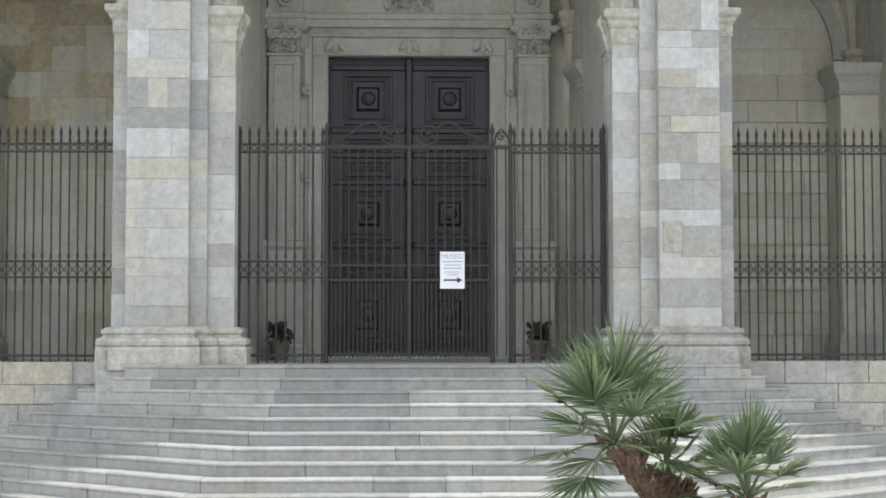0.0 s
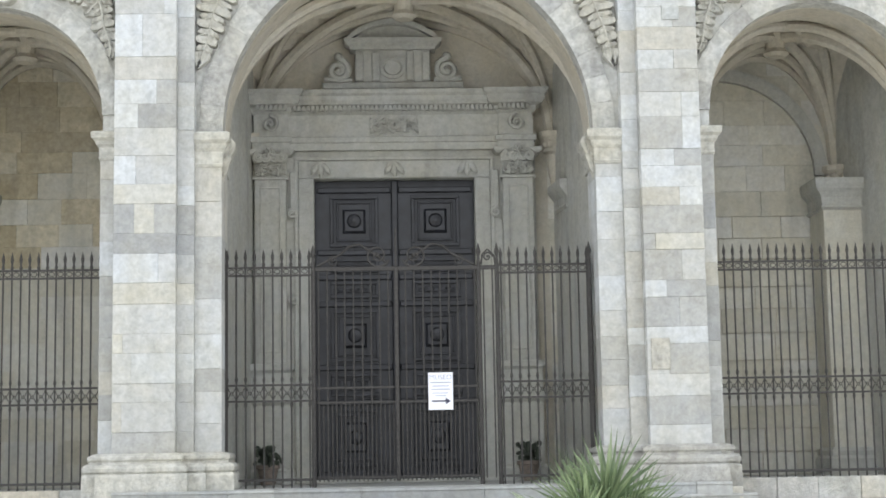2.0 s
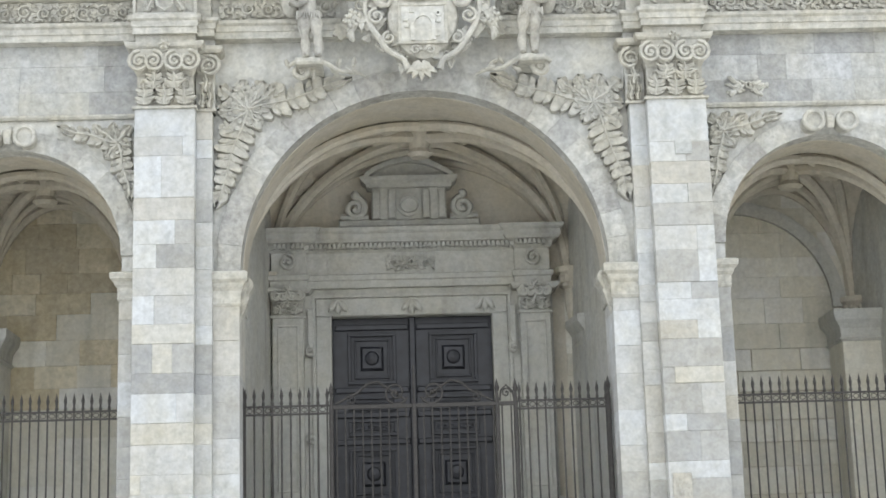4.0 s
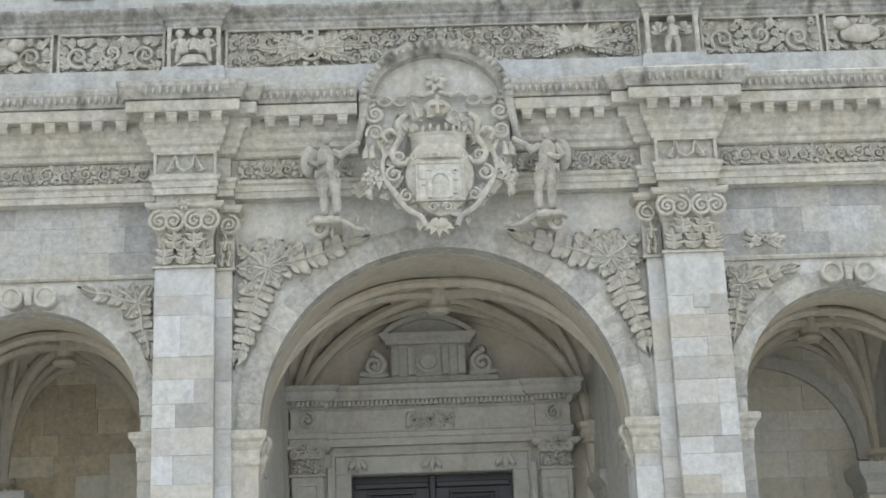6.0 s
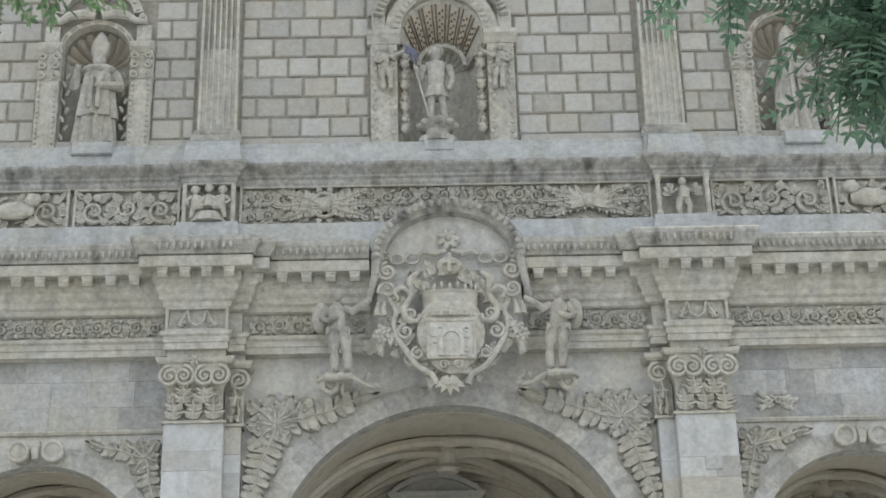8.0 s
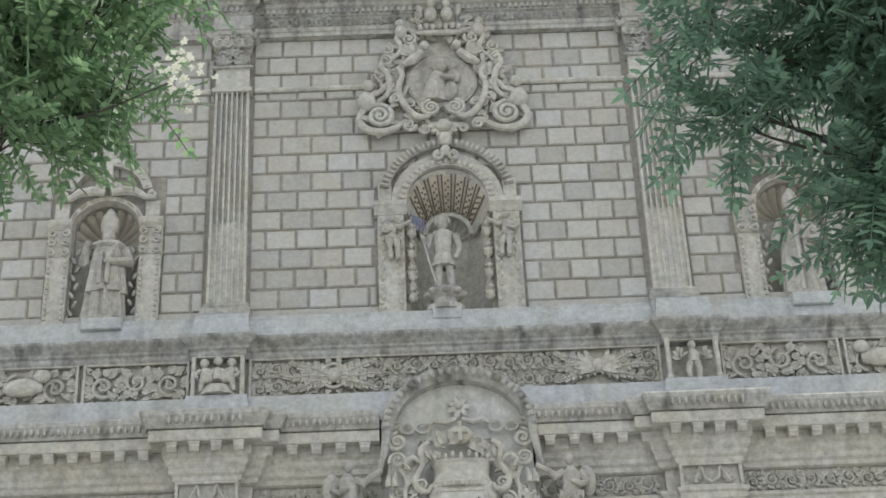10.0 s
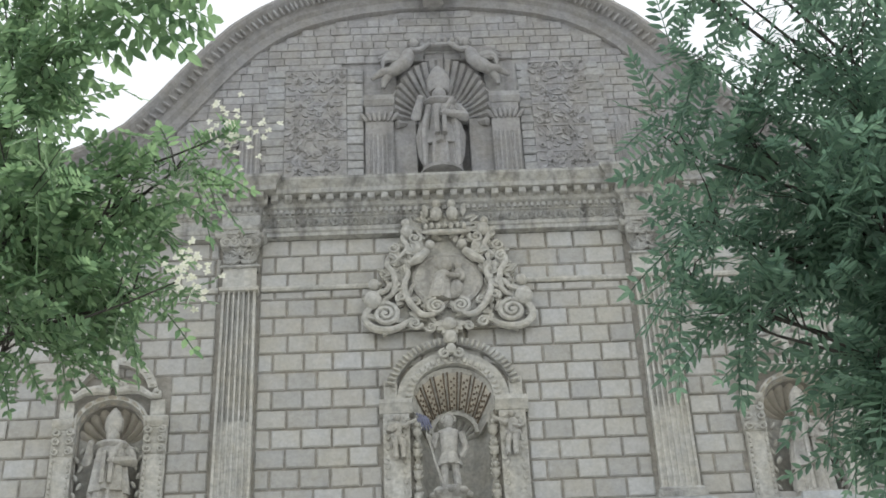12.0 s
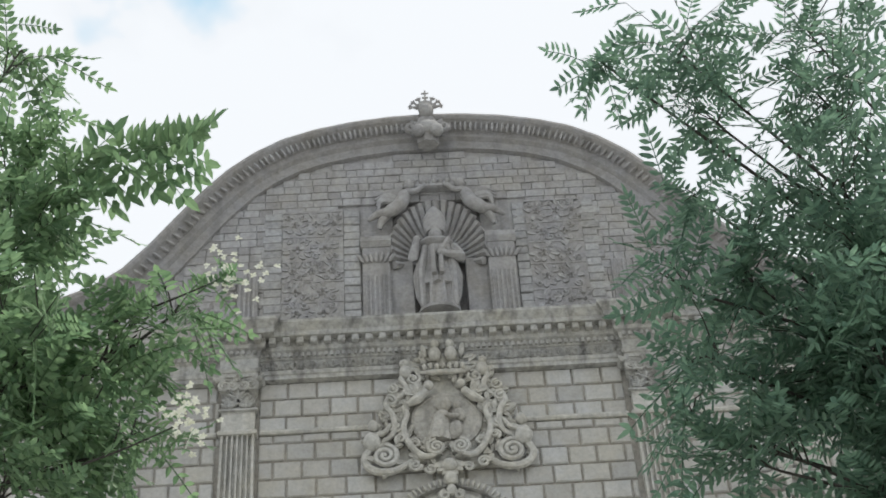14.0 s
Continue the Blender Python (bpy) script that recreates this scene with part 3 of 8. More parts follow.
part("lower_ledge", Shape().sweep(attic_path(23.52, 23.40), [(-0.3, 12.55), (0.12, 12.55), (0.10, 12.72), (0.06, 12.98), (0.05, 13.08), (-0.3, 13.10)]), GREY_STONE, attic)
part("upper_ledge", Shape().sweep(attic_path(23.575, 23.435), [(-0.3, 13.80), (0.0, 13.80), (0.02, 13.84), (0.02, 13.90), (0.06, 13.93), (0.06, 13.97), (0.12, 14.02), (0.18, 14.07), (0.20, 14.10), (0.20, 14.14), (0.0, 14.17), (-0.06, 14.20), (-0.3, 14.20)]), LEDGE_STONE, attic)
part("plinth", Shape().sweep(attic_path(23.80, 23.66), [(-0.4, 14.12), (0.06, 14.12), (0.04, 14.40), (0.0, 14.62), (0.0, 14.70), (-0.4, 14.74)]), GREY_STONE, attic)

# ---- upper storey ----
UPY = 24.0
NX = [(-5.93, 0.56, 16.55), (0.04, 0.69, 16.94), (6.02, 0.56, 16.55)]     # niches from the axis: centre, radius, springing
upper = thing("wall_upper", "upper church wall of rusticated cream stone blocks", "wall", kind="structure")
s = Shape()
edges = [-9.5, -7.3, -4.55, -1.2, 1.34, 4.64, 7.4, 9.5]
for a, b in ((-9.5, -7.3), (-4.55, -1.2), (1.34, 4.64), (7.4, 9.5)):
    s.box(XC + a, XC + b, UPY + 0.04, UPY + 1.2, 14.1, 21.8)
for (cx, r, zs), (a, b) in zip(NX, ((-7.3, -4.55), (-1.2, 1.34), (4.64, 7.4))):
    s.arch_wall(XC + a, XC + b, XC + cx, r, zs, 21.8, UPY + 0.04, UPY + 1.2, 20)
    s.box(XC + a, XC + cx - r, UPY + 0.04, UPY + 1.2, 14.1, zs)
    s.box(XC + cx + r, XC + b, UPY + 0.04, UPY + 1.2, 14.1, zs)
    s.box(XC + cx - r, XC + cx + r, UPY + 0.02, UPY + 1.2, 14.1, 14.72)
part("mortar_core", s, JOINT, upper)
ru = random.Random(12)
rest = Shape()
z, row = 14.92, 0


ZONES = ((-5.93, 0.98, 17.55), (0.04, 1.26, 17.1), (0.04, 1.0, 17.6), (6.02, 0.98, 17.55))


while z < 20.55:
    h = 0.392 if z < 20.3 else 20.62 - z
    if 19.3 < z + h / 2 < 19.62 and row == 11:
        h = 0.2
    x = -9.3 + (0.27 if row % 2 else 0.0)
    while x < 9.3:
        ww, fresh = ru.uniform(0.51, 0.56), False
        for px in (-3.80, 3.80):
            if x < px - 0.40 < x + ww:
                ww = max(0.12, px - 0.40 - x)
            elif px - 0.41 < x < px + 0.36:
                x, fresh = px + 0.36, True
        # stop blocks at the niche frames
        for cx, hw, zt in ZONES:
            if z < zt:
                if x < cx - hw < x + ww:
                    ww = cx - hw - x
                elif cx - hw - 0.01 < x < cx + hw:
                    x, fresh = cx + hw, True
        if fresh and row % 2:
            ww = min(ww, 0.28)
        if ww > 0.1:
            dy = ru.uniform(-0.012, 0.012)
            if -4.6 < x < 4.6:
                block("stone", upper, RUSTIC, XC + x + 0.02, XC + x + ww - 0.02, UPY + dy, 0.12, z + 0.02, z + h - 0.02, 0.022)
            else:
                rest.box(XC + x + 0.02, XC + x + ww - 0.02, UPY + dy, UPY + 0.12, z + 0.02, z + h - 0.02, 0.022)
        x += ww
    z += h
    row += 1
tagged(part("outer_blocks", rest, RUSTIC, upper), kind="stuff")
part("low_course", Shape().box(XC - 9.4, XC - 1.2, UPY - 0.02, UPY + 0.1, 14.70, 14.9).box(XC + 1.34, XC + 9.4, UPY - 0.02, UPY + 0.1, 14.70, 14.9), RUSTIC, upper)
s = Shape()
for a, b in ((-9.4, -4.2), (-3.4, -1.35), (1.5, 3.4), (4.2, 9.4)):
    s.sweep([(XC + a, UPY), (XC + b, UPY)], [(-0.05, 19.42), (0.03, 19.42), (0.05, 19.46), (0.03, 19.52), (-0.05, 19.52)])
part("string_course", s, TRIM_STONE, upper)

# upper entablature
uent = thing("upper_entablature", "grey-brown stone entablature with teeth and small brackets", "cornice", kind="structure")
up = [(-9.6, 23.88)]
for px in (-3.80, 3.80):
    up += [(px - 0.36, 23.88), (px - 0.36, 23.74), (px + 0.36, 23.74), (px + 0.36, 23.88)]
up += [(9.6, 23.88)]
up = [(XC + a, y) for a, y in up]
part("cornice", Shape().sweep(up, [(-0.3, 20.60), (0.0, 20.60), (0.0, 20.68), (0.03, 20.70), (0.05, 20.76), (0.0, 20.78), (0.0, 21.02), (0.04, 21.04), (0.05, 21.16), (0.12, 21.20), (0.14, 21.26), (0.14, 21.40), (0.30, 21.40), (0.31, 21.42), (0.31, 21.50), (0.36, 21.56), (0.42, 21.64), (0.42, 21.70), (-0.3, 21.78)]), WORN_STONE, uent)
teeth = Shape()
for i in range(168):
    a = -9.3 + i * 0.111
    y = 23.74 if abs(abs(a) - 3.8) < 0.36 else 23.88
    teeth.box(XC + a, XC + a + 0.06, y - 0.10, y, 21.06, 21.15)
tagged(part("teeth", teeth, WORN_STONE, uent), kind="stuff")
for i in range(71):
    a = -9.2 + i * 0.262
    y = 23.74 if abs(abs(a) - 3.8) < 0.45 else 23.88
    part("bracket", Shape().box(XC + a - 0.068, XC + a + 0.068, y - 0.27, y - 0.1, 21.265, 21.40, 0.015), WORN_STONE, uent)

# ---- gable ----
GX = [0, 0.8, 1.6, 2.4, 3.1, 3.7, 4.25, 4.75, 5.2, 5.75, 6.3, 6.9, 7.5, 8.3, 9.4]
GD = [0, 0.03, 0.13, 0.31, 0.56, 0.93, 1.40, 1.98, 2.60, 3.40, 4.08, 4.52, 4.78, 4.95, 5.05]


def gable_top(a):
    return 27.36 - float(np.interp(abs(a) * 1.015, GX, GD)) * 0.985


gable = thing("wall_gable", "curved gable wall of rough grey-brown stones", "wall", kind="structure")
s = Shape()
xs = [-9.4 + i * 0.2 for i in range(95)]
# wall behind, open at the bishop's niche
for a, b in zip(xs, xs[1:]):
    z0a = z0b = 21.7
    s.rings([[(XC + a, UPY + 0.06, z0a), (XC + a, UPY + 0.06, gable_top(a) - 0.1), (XC + a, UPY + 1.2, gable_top(a) - 0.1), (XC + a, UPY + 1.2, z0a)],
             [(XC + b, UPY + 0.06, z0b), (XC + b, UPY + 0.06, gable_top(b) - 0.1), (XC + b, UPY + 1.2, gable_top(b) - 0.1), (XC + b, UPY + 1.2, z0b)]]) if not (-0.90 < (a + b) / 2 < 1.10) else \
        s.rings([[(XC + a, UPY + 0.06, 25.3), (XC + a, UPY + 0.06, gable_top(a) - 0.1), (XC + a, UPY + 1.2, gable_top(a) - 0.1), (XC + a, UPY + 1.2, 25.3)],
                 [(XC + b, UPY + 0.06, 25.3), (XC + b, UPY + 0.06, gable_top(b) - 0.1), (XC + b, UPY + 1.2, gable_top(b) - 0.1), (XC + b, UPY + 1.2, 25.3)]])
part("core", s, GABLE_STONE, gable)
rg = random.Random(31)
gst = Shape()
z = 21.85
while z < 27.1:
    h = 0.205
    x = -8.6 + rg.uniform(0, 0.2)
    while x < 8.6:
        ww = rg.uniform(0.22, 0.42)
        lim = min(gable_top(x), gable_top(x + ww)) - 0.76
        inside = x + ww > -1.55 and x < 1.7 and z < 25.0
        if z + h < lim and not inside:
            yf = UPY + 0.02 - rg.uniform(0.0, 0.02)
            if -3.3 < x < 3.3:
                block("stone", gable, GABLE_STONE, XC + x + 0.004, XC + x + ww - 0.004, yf, 0.1, z + 0.004, z + h - 0.004, 0.012)
            else:
                gst.box(XC + x + 0.004, XC + x + ww - 0.004, yf, UPY + 0.1, z + 0.004, z + h - 0.004, 0.012)
        x += ww
    z += h
tagged(part("small_stones", gst, GABLE_STONE, gable), kind="stuff")
# moulded rim along the curve
fine = [-9.3 + i * 0.1 for i in range(187)]
loops = []
for a in fine:
    d = (gable_top(a + 0.05) - gable_top(a - 0.05)) / 0.1
    nv = Vector((-d, 1.0)).normalized()
    zt = gable_top(a)
    ring = []
    for o, y in ((0.0, 24.6), (0.0, 23.62), (-0.07, 23.60), (-0.13, 23.64), (-0.20, 23.75), (-0.30, 23.80), (-0.33, 23.84), (-0.46, 23.86), (-0.50, 23.92), (-0.52, 23.95), (-0.66, 23.97), (-0.68, 23.94), (-0.73, 23.95), (-0.75, 24.1), (-0.4, 24.6)):
        ring.append((XC + a + nv.x * o, y, zt + nv.y * o))
    loops.append(ring)
part("rim_moulding", Shape().rings(loops), GABLE_STONE, gable)
dn = Shape()
for i in range(120):
    a = -6.9 + i * 0.116
    d = (gable_top(a + 0.05) - gable_top(a - 0.05)) / 0.1
    nv = Vector((-d, 1.0)).normalized()
    dn.blob((XC + a - nv.x * 0.25, 23.74, gable_top(a) - nv.y * 0.25), (0.036, 0.06, 0.15), -math.degrees(math.atan2(nv.x, nv.y)) * -1, 6, 4)
tagged(part("rim_carving", dn, GABLE_STONE, gable), kind="stuff")

# church body behind the front, and the side ends
body = Shape().box(LX, RX, BACK + 0.5, 60, 0, 20.5)
tagged(part("church_body", body, WALL_STONE), "plain stone body of the church behind its front", "wall", kind="structure")

# ---- porch ----
porch = thing("wall_porch", "ochre-grey ashlar back wall of the shaded porch", "wall", kind="structure")
for s in (Shape().box(LX, XC - 1.58, BACK, BACK + 0.5, 0, 11.0), Shape().box(XC + 1.25, RX, BACK, BACK + 0.5, 0, 11.0), Shape().box(XC - 1.58, XC + 1.25, BACK, BACK + 0.5, 7.13, 11.0), Shape().box(LX, LX + 0.4, 24.7, BACK, 0, 11.0), Shape().box(RX - 0.4, RX, 24.7, BACK, 0, 11.0)):
    part("wall_core", s, VAULT_STONE, porch)
rb = random.Random(44)
z = FLOOR
while z < 9.2:
    h = rb.uniform(0.34, 0.5)
    for a, b in ((LX + 0.4, XC - 2.7), (XC + 2.5, RX - 0.4)):
        x = a
        while x < b - 0.01:
            ww = min(rb.uniform(0.45, 1.0), b - x)
            left = a < XC
            gap = 0.001 if left or z > 6.3 else 0.008
            block("stone", porch, OCHRE_STONE if left and z > 5.2 and rb.random() < 0.75 else PORCH_STONE, x + gap, x + ww - gap, BACK - 0.03 + rb.uniform(-0.006, 0.006), 0.1, z + gap, z + h - gap, 0.004)
            x += ww
    z += h
ceiling = Shape()


def vault(cx, hx, hx_back, zs, zs_back, crown, n=26, m=14):
    """A ribbed cross vault, a little narrower and higher-sprung at the back wall."""
    y0, y1 = WALLY + 0.98, BACK

    def at(u, v, drop=0.0):
        f = (v + 1) / 2
        half, spring = hx + (hx_back - hx) * f, zs + (zs_back - zs) * f
        hgt = max(math.sqrt(max(0, 1 - u * u)), math.sqrt(max(0, 1 - v * v)))
        return (cx + u * half, y0 + (y1 - y0) * f, spring + (crown - spring) * hgt - drop)
    b = len(ceiling.v)
    for i in range(n + 1):
        for j in range(m + 1):
            ceiling.v.append(at(-1 + 2 * i / n, -1 + 2 * j / m))
    for i in range(n):
        for j in range(m):
            ceiling.f.append((b + i * (m + 1) + j, b + (i + 1) * (m + 1) + j, b + (i + 1) * (m + 1) + j + 1, b + i * (m + 1) + j + 1))

    def rib(f, rad):
        ceiling.tube([f(i / 20) for i in range(21)], rad, 7)
    for su in (-1, 1):
        for sv in (-1, 1):
            rib(lambda t: at(su * (1 - t), sv * (1 - t), 0.10), 0.105)
            rib(lambda t: at(su * (1 - t * 0.55), sv * (1 - t), 0.10), 0.085)
            rib(lambda t: at(su * (1 - t), sv * (1 - t * 0.5), 0.10), 0.085)
        rib(lambda t: at(su * (1 - t) * 0.5, 0.0, 0.09), 0.075)
        rib(lambda t: at(su * (0.45 - 0.45 * t), 0.5 * t, 0.05), 0.06)
        rib(lambda t: at(su * (0.45 - 0.45 * t), -0.5 * t, 0.05), 0.06)
        c = at(su * 0.45, 0.0, 0.12)
        ceiling.tube([(c[0], c[1], c[2] - 0.14), (c[0], c[1], c[2] - 0.08), (c[0], c[1], c[2] + 0.12)], [0.16, 0.21, 0.23], 14)
        q = at(su, 1.0)
        ceiling.rings([[(q[0] + o * math.cos(w_ * math.pi / 5), q[1] - 0.12 + o * math.sin(w_ * math.pi / 5), z) for w_ in range(10)] for z, o in ((q[2] - 0.95, 0.05), (q[2] - 0.6, 0.12), (q[2] - 0.34, 0.13), (q[2] - 0.30, 0.20), (q[2] - 0.24, 0.17), (q[2] - 0.1, 0.22), (q[2] - 0.04, 0.27), (q[2] + 0.05, 0.27))])
        for w_ in range(9):
            ceiling.blob((q[0] + 0.19 * math.cos(w_ * 0.7), q[1] - 0.12 + 0.19 * math.sin(w_ * 0.7), q[2] - 0.16), (0.05, 0.05, 0.08), 0, 6, 4)
    rib(lambda t: at(2 * t - 1, 0.97, 0.09), 0.10)
    c = at(0.0, 0.0, 0.1)
    ceiling.tube([(c[0], c[1], c[2] - 0.34), (c[0], c[1], c[2] - 0.28), (c[0], c[1], c[2] - 0.2), (c[0], c[1], c[2] + 0.1)], [0.15, 0.22, 0.16, 0.20], 14)


vault(XC, 2.98, 2.62, 7.12, 7.85, 10.05)
vault(XC - SX, 1.86, 1.32, 6.9, 7.2, 9.35)
vault(XC + SX, 1.86, 1.32, 6.9, 7.2, 9.35)
ceiling.box(LX, RX, 24.7, BACK, 10.6, 11.0)
tagged(part("ceiling", ceiling, VAULT_STONE), "ochre ribbed cross vaults with round bosses", "ceiling", kind="structure")
# walls between the bays, under the feet of the vaults
for sgn in (-1, 1):
    s = Shape().rings([[(XC + sgn * 2.96, WALLY + 1.0, z), (XC + sgn * 2.60, BACK - 0.01, z), (XC + sgn * (SX - 1.30), BACK - 0.01, z), (XC + sgn * (SX - 1.84), WALLY + 1.0, z)] for z in (FLOOR, 10.6)])
    part("bay_wall", s, PORTAL_STONE, porch)
    s = Shape().rings([[(XC + sgn * (SX + 1.84), WALLY + 1.0, z), (XC + sgn * (SX + 1.30), BACK - 0.01, z), (XC + sgn * 9.0, BACK - 0.01, z), (XC + sgn * 9.0, WALLY + 1.0, z)] for z in (FLOOR, 10.6)])
    part("bay_wall", s, PORTAL_STONE, porch)
# responds on the back wall and cross walls over the bays
for sgn in (-1, 1):
    for a, dep in ((PX - 0.3, 0.35), (7.57, 0.9)):
        x = XC + sgn * a
        pr = thing("porch_pier", "grey stone wall pier with a moulded impost", "pier", "piers on the porch wall")
        part("shaft", Shape().box(x - 0.45, x + 0.45, BACK - dep, BACK, FLOOR, 6.4, 0.01), PORCH_STONE, pr)
        part("impost", Shape().sweep([(x - 0.45, BACK), (x - 0.45, BACK - dep), (x + 0.45, BACK - dep), (x + 0.45, BACK)], [(-0.1, 6.36), (0.02, 6.36), (0.05, 6.40), (0.02, 6.44), (0.03, 6.58), (0.08, 6.66), (0.13, 6.72), (0.15, 6.80), (0.15, 6.90), (-0.1, 6.93)]), PORTAL_STONE, pr)
        part("foot", Shape().sweep([(x - 0.45, BACK), (x - 0.45, BACK - dep), (x + 0.45, BACK - dep), (x + 0.45, BACK)], [(-0.1, FLOOR), (0.10, FLOOR), (0.10, 2.15), (0.06, 2.2), (0.06, 2.28), (0.0, 2.34), (-0.1, 2.34)]), PORTAL_STONE, pr)

# stone arch band on the end bay's back wall, and imposts on the walls beside the portal
wa = Shape()
wa.arch(XC + 5.53, 7.1, 1.70, 1.93, BACK - 0.13, BACK - 0.02, 20, 0, 90)
part("wall_arch", wa, PORTAL_STONE, porch)
part("impost", Shape().sweep([(XC + 2.63, BACK - 0.1), (XC + 2.74, 26.5)], [(-0.1, 6.45), (0.02, 6.45), (0.04, 6.50), (0.02, 6.54), (0.03, 6.66), (0.10, 6.76), (0.14, 6.82), (0.14, 6.93), (-0.1, 6.95)]), PORTAL_STONE, porch)

# ---- ornament tools: carving in the plane of the front ----
def spiral(sh, cx, cz, y, r, turns=1.6, start=0.0, hand=1, rad=0.03, n=22):
    pts, rr = [], []
    for i in range(n + 1):
        t = i / n
        w = radians(start) + hand * t * turns * 2 * math.pi
        q = r * (1 - 0.82 * t)
        pts.append((cx + q * math.cos(w), y - 0.03 * t, cz + q * math.sin(w)))
        rr.append(rad * (1 - 0.35 * t))
    sh.tube(pts, rr, 6)
    sh.blob((cx, y - 0.04, cz), (r * 0.2, 0.04, r * 0.2), 0, 7, 4)


def lobe(sh, x, z, y, ang, ln, wd, dp=0.05):
    """One rounded leaf lobe that starts at x, z and points at ang degrees."""
    c, s = math.cos(radians(ang)), math.sin(radians(ang))
    sh.blob((x + c * ln * 0.5, y, z + s * ln * 0.5), (ln * 0.5, dp, wd * 0.5), -ang, 7, 4)


def frond(sh, x0, z0, x1, z1, y, wd, n=8, dp=0.045, rnd=None, bend=0.0):
    """An acanthus leaf: a fleshy body and midrib, with broad curled lobes that narrow to the tip."""
    d = Vector((x1 - x0, z1 - z0))
    ang = math.degrees(math.atan2(d.y, d.x))
    pn = Vector((-d.y, d.x))
    mid = []
    for i in range(n + 1):
        t = i / n
        q = Vector((x0, z0)) + d * t + pn * bend * math.sin(math.pi * t)
        mid.append((q.x, y - dp * 0.9, q.y))
    sh.tube([(a, y, c) for a, _, c in mid], [wd * 0.26 * (0.35 + math.sin(math.pi * min(1.0, 0.15 + 0.85 * i / n))) for i in range(n + 1)], 8, 0.35)
    sh.tube(mid, [0.028 * (1 - 0.6 * i / n) for i in range(n + 1)], 5)
    for i in range(n):
        t = (i + 0.4) / n
        k = wd * (0.55 + 0.45 * math.sin(math.pi * min(1, t * 1.3))) * (1 - 0.45 * t)
        for sd in (-1, 1):
            j = rnd.uniform(-9, 9) if rnd else 0
            a = ang + sd * (58 - 22 * t) + j
            m = mid[i]
            lobe(sh, m[0], m[2], y, a, k, k * 0.40, dp)
            lobe(sh, m[0], m[2], y, a - sd * 20, k * 0.82, k * 0.34, dp * 0.8)
            lobe(sh, m[0] + math.cos(radians(a)) * k * 0.74, m[2] + math.sin(radians(a)) * k * 0.74, y - dp * 0.9, a - sd * 60, k * 0.36, k * 0.27, dp * 0.9)
    lobe(sh, x1, z1, y, ang, wd * 0.5, wd * 0.4, dp)


def blade(sh, x, z, y, ang, ln, wd, dp):
    """One pointed, toothed leaf lobe with a sunk middle and raised edges."""
    c, s = math.cos(radians(ang)), math.sin(radians(ang))
    b = len(sh.v)

    def at(t, o, up):
        return (x + c * ln * t - s * wd * o, y - dp * up, z + s * ln * t + c * wd * o)
    sh.v += [at(0, 0, 0.35), at(0.4, 0, 0.55), at(0.75, 0, 0.75), at(1, 0, 0.6), at(1, 0, -0.25)]
    for sd in (-1, 1):
        k = len(sh.v)
        edge = ((0, 0.44, 0.4), (0.38, 0.54, 1.0), (0.47, 0.38, 0.7), (0.72, 0.32, 1.0))
        sh.v += [at(t, o * sd, up) for t, o, up in edge] + [at(t, o * sd * 1.05, -0.25) for t, o, _ in edge]
        sh.f += [(b, k, k + 1, b + 1), (b + 1, k + 1, k + 2), (b + 1, k + 2, k + 3, b + 2), (b + 2, k + 3, b + 3)]
        sh.f += [(k + i, k + 4 + i, k + 5 + i, k + 1 + i) for i in range(3)] + [(k + 3, k + 7, b + 4, b + 3)]


def petal(sh, x, z, y, ang, ln, wd, dp):
    """One broad rounded leaf lobe, hollowed along the middle, with a lifted rim."""
    c, s = math.cos(radians(ang)), math.sin(radians(ang))
    b = len(sh.v)

    def at(t, o, up):
        return (x + c * ln * t - s * wd * o, y - dp * up, z + s * ln * t + c * wd * o)
    sh.v += [at(0, 0, 0.3), at(0.4, 0, 0.5), at(0.78, 0, 0.75), at(1, 0, 0.95), at(1.02, 0, -0.25)]
    for sd in (-1, 1):
        k = len(sh.v)
        edge = ((0, 0.30, 0.4), (0.35, 0.50, 0.9), (0.70, 0.52, 1.0), (0.92, 0.30, 1.0))
        sh.v += [at(t, o * sd, up) for t, o, up in edge] + [at(t, o * sd * 1.05, -0.25) for t, o, _ in edge]
        sh.f += [(b, k, k + 1, b + 1), (b + 1, k + 1, k + 2, b + 2), (b + 2, k + 2, k + 3, b + 3)]
        sh.f += [(k + i, k + 4 + i, k + 5 + i, k + 1 + i) for i in range(3)] + [(k + 3, k + 7, b + 4, b + 3)]


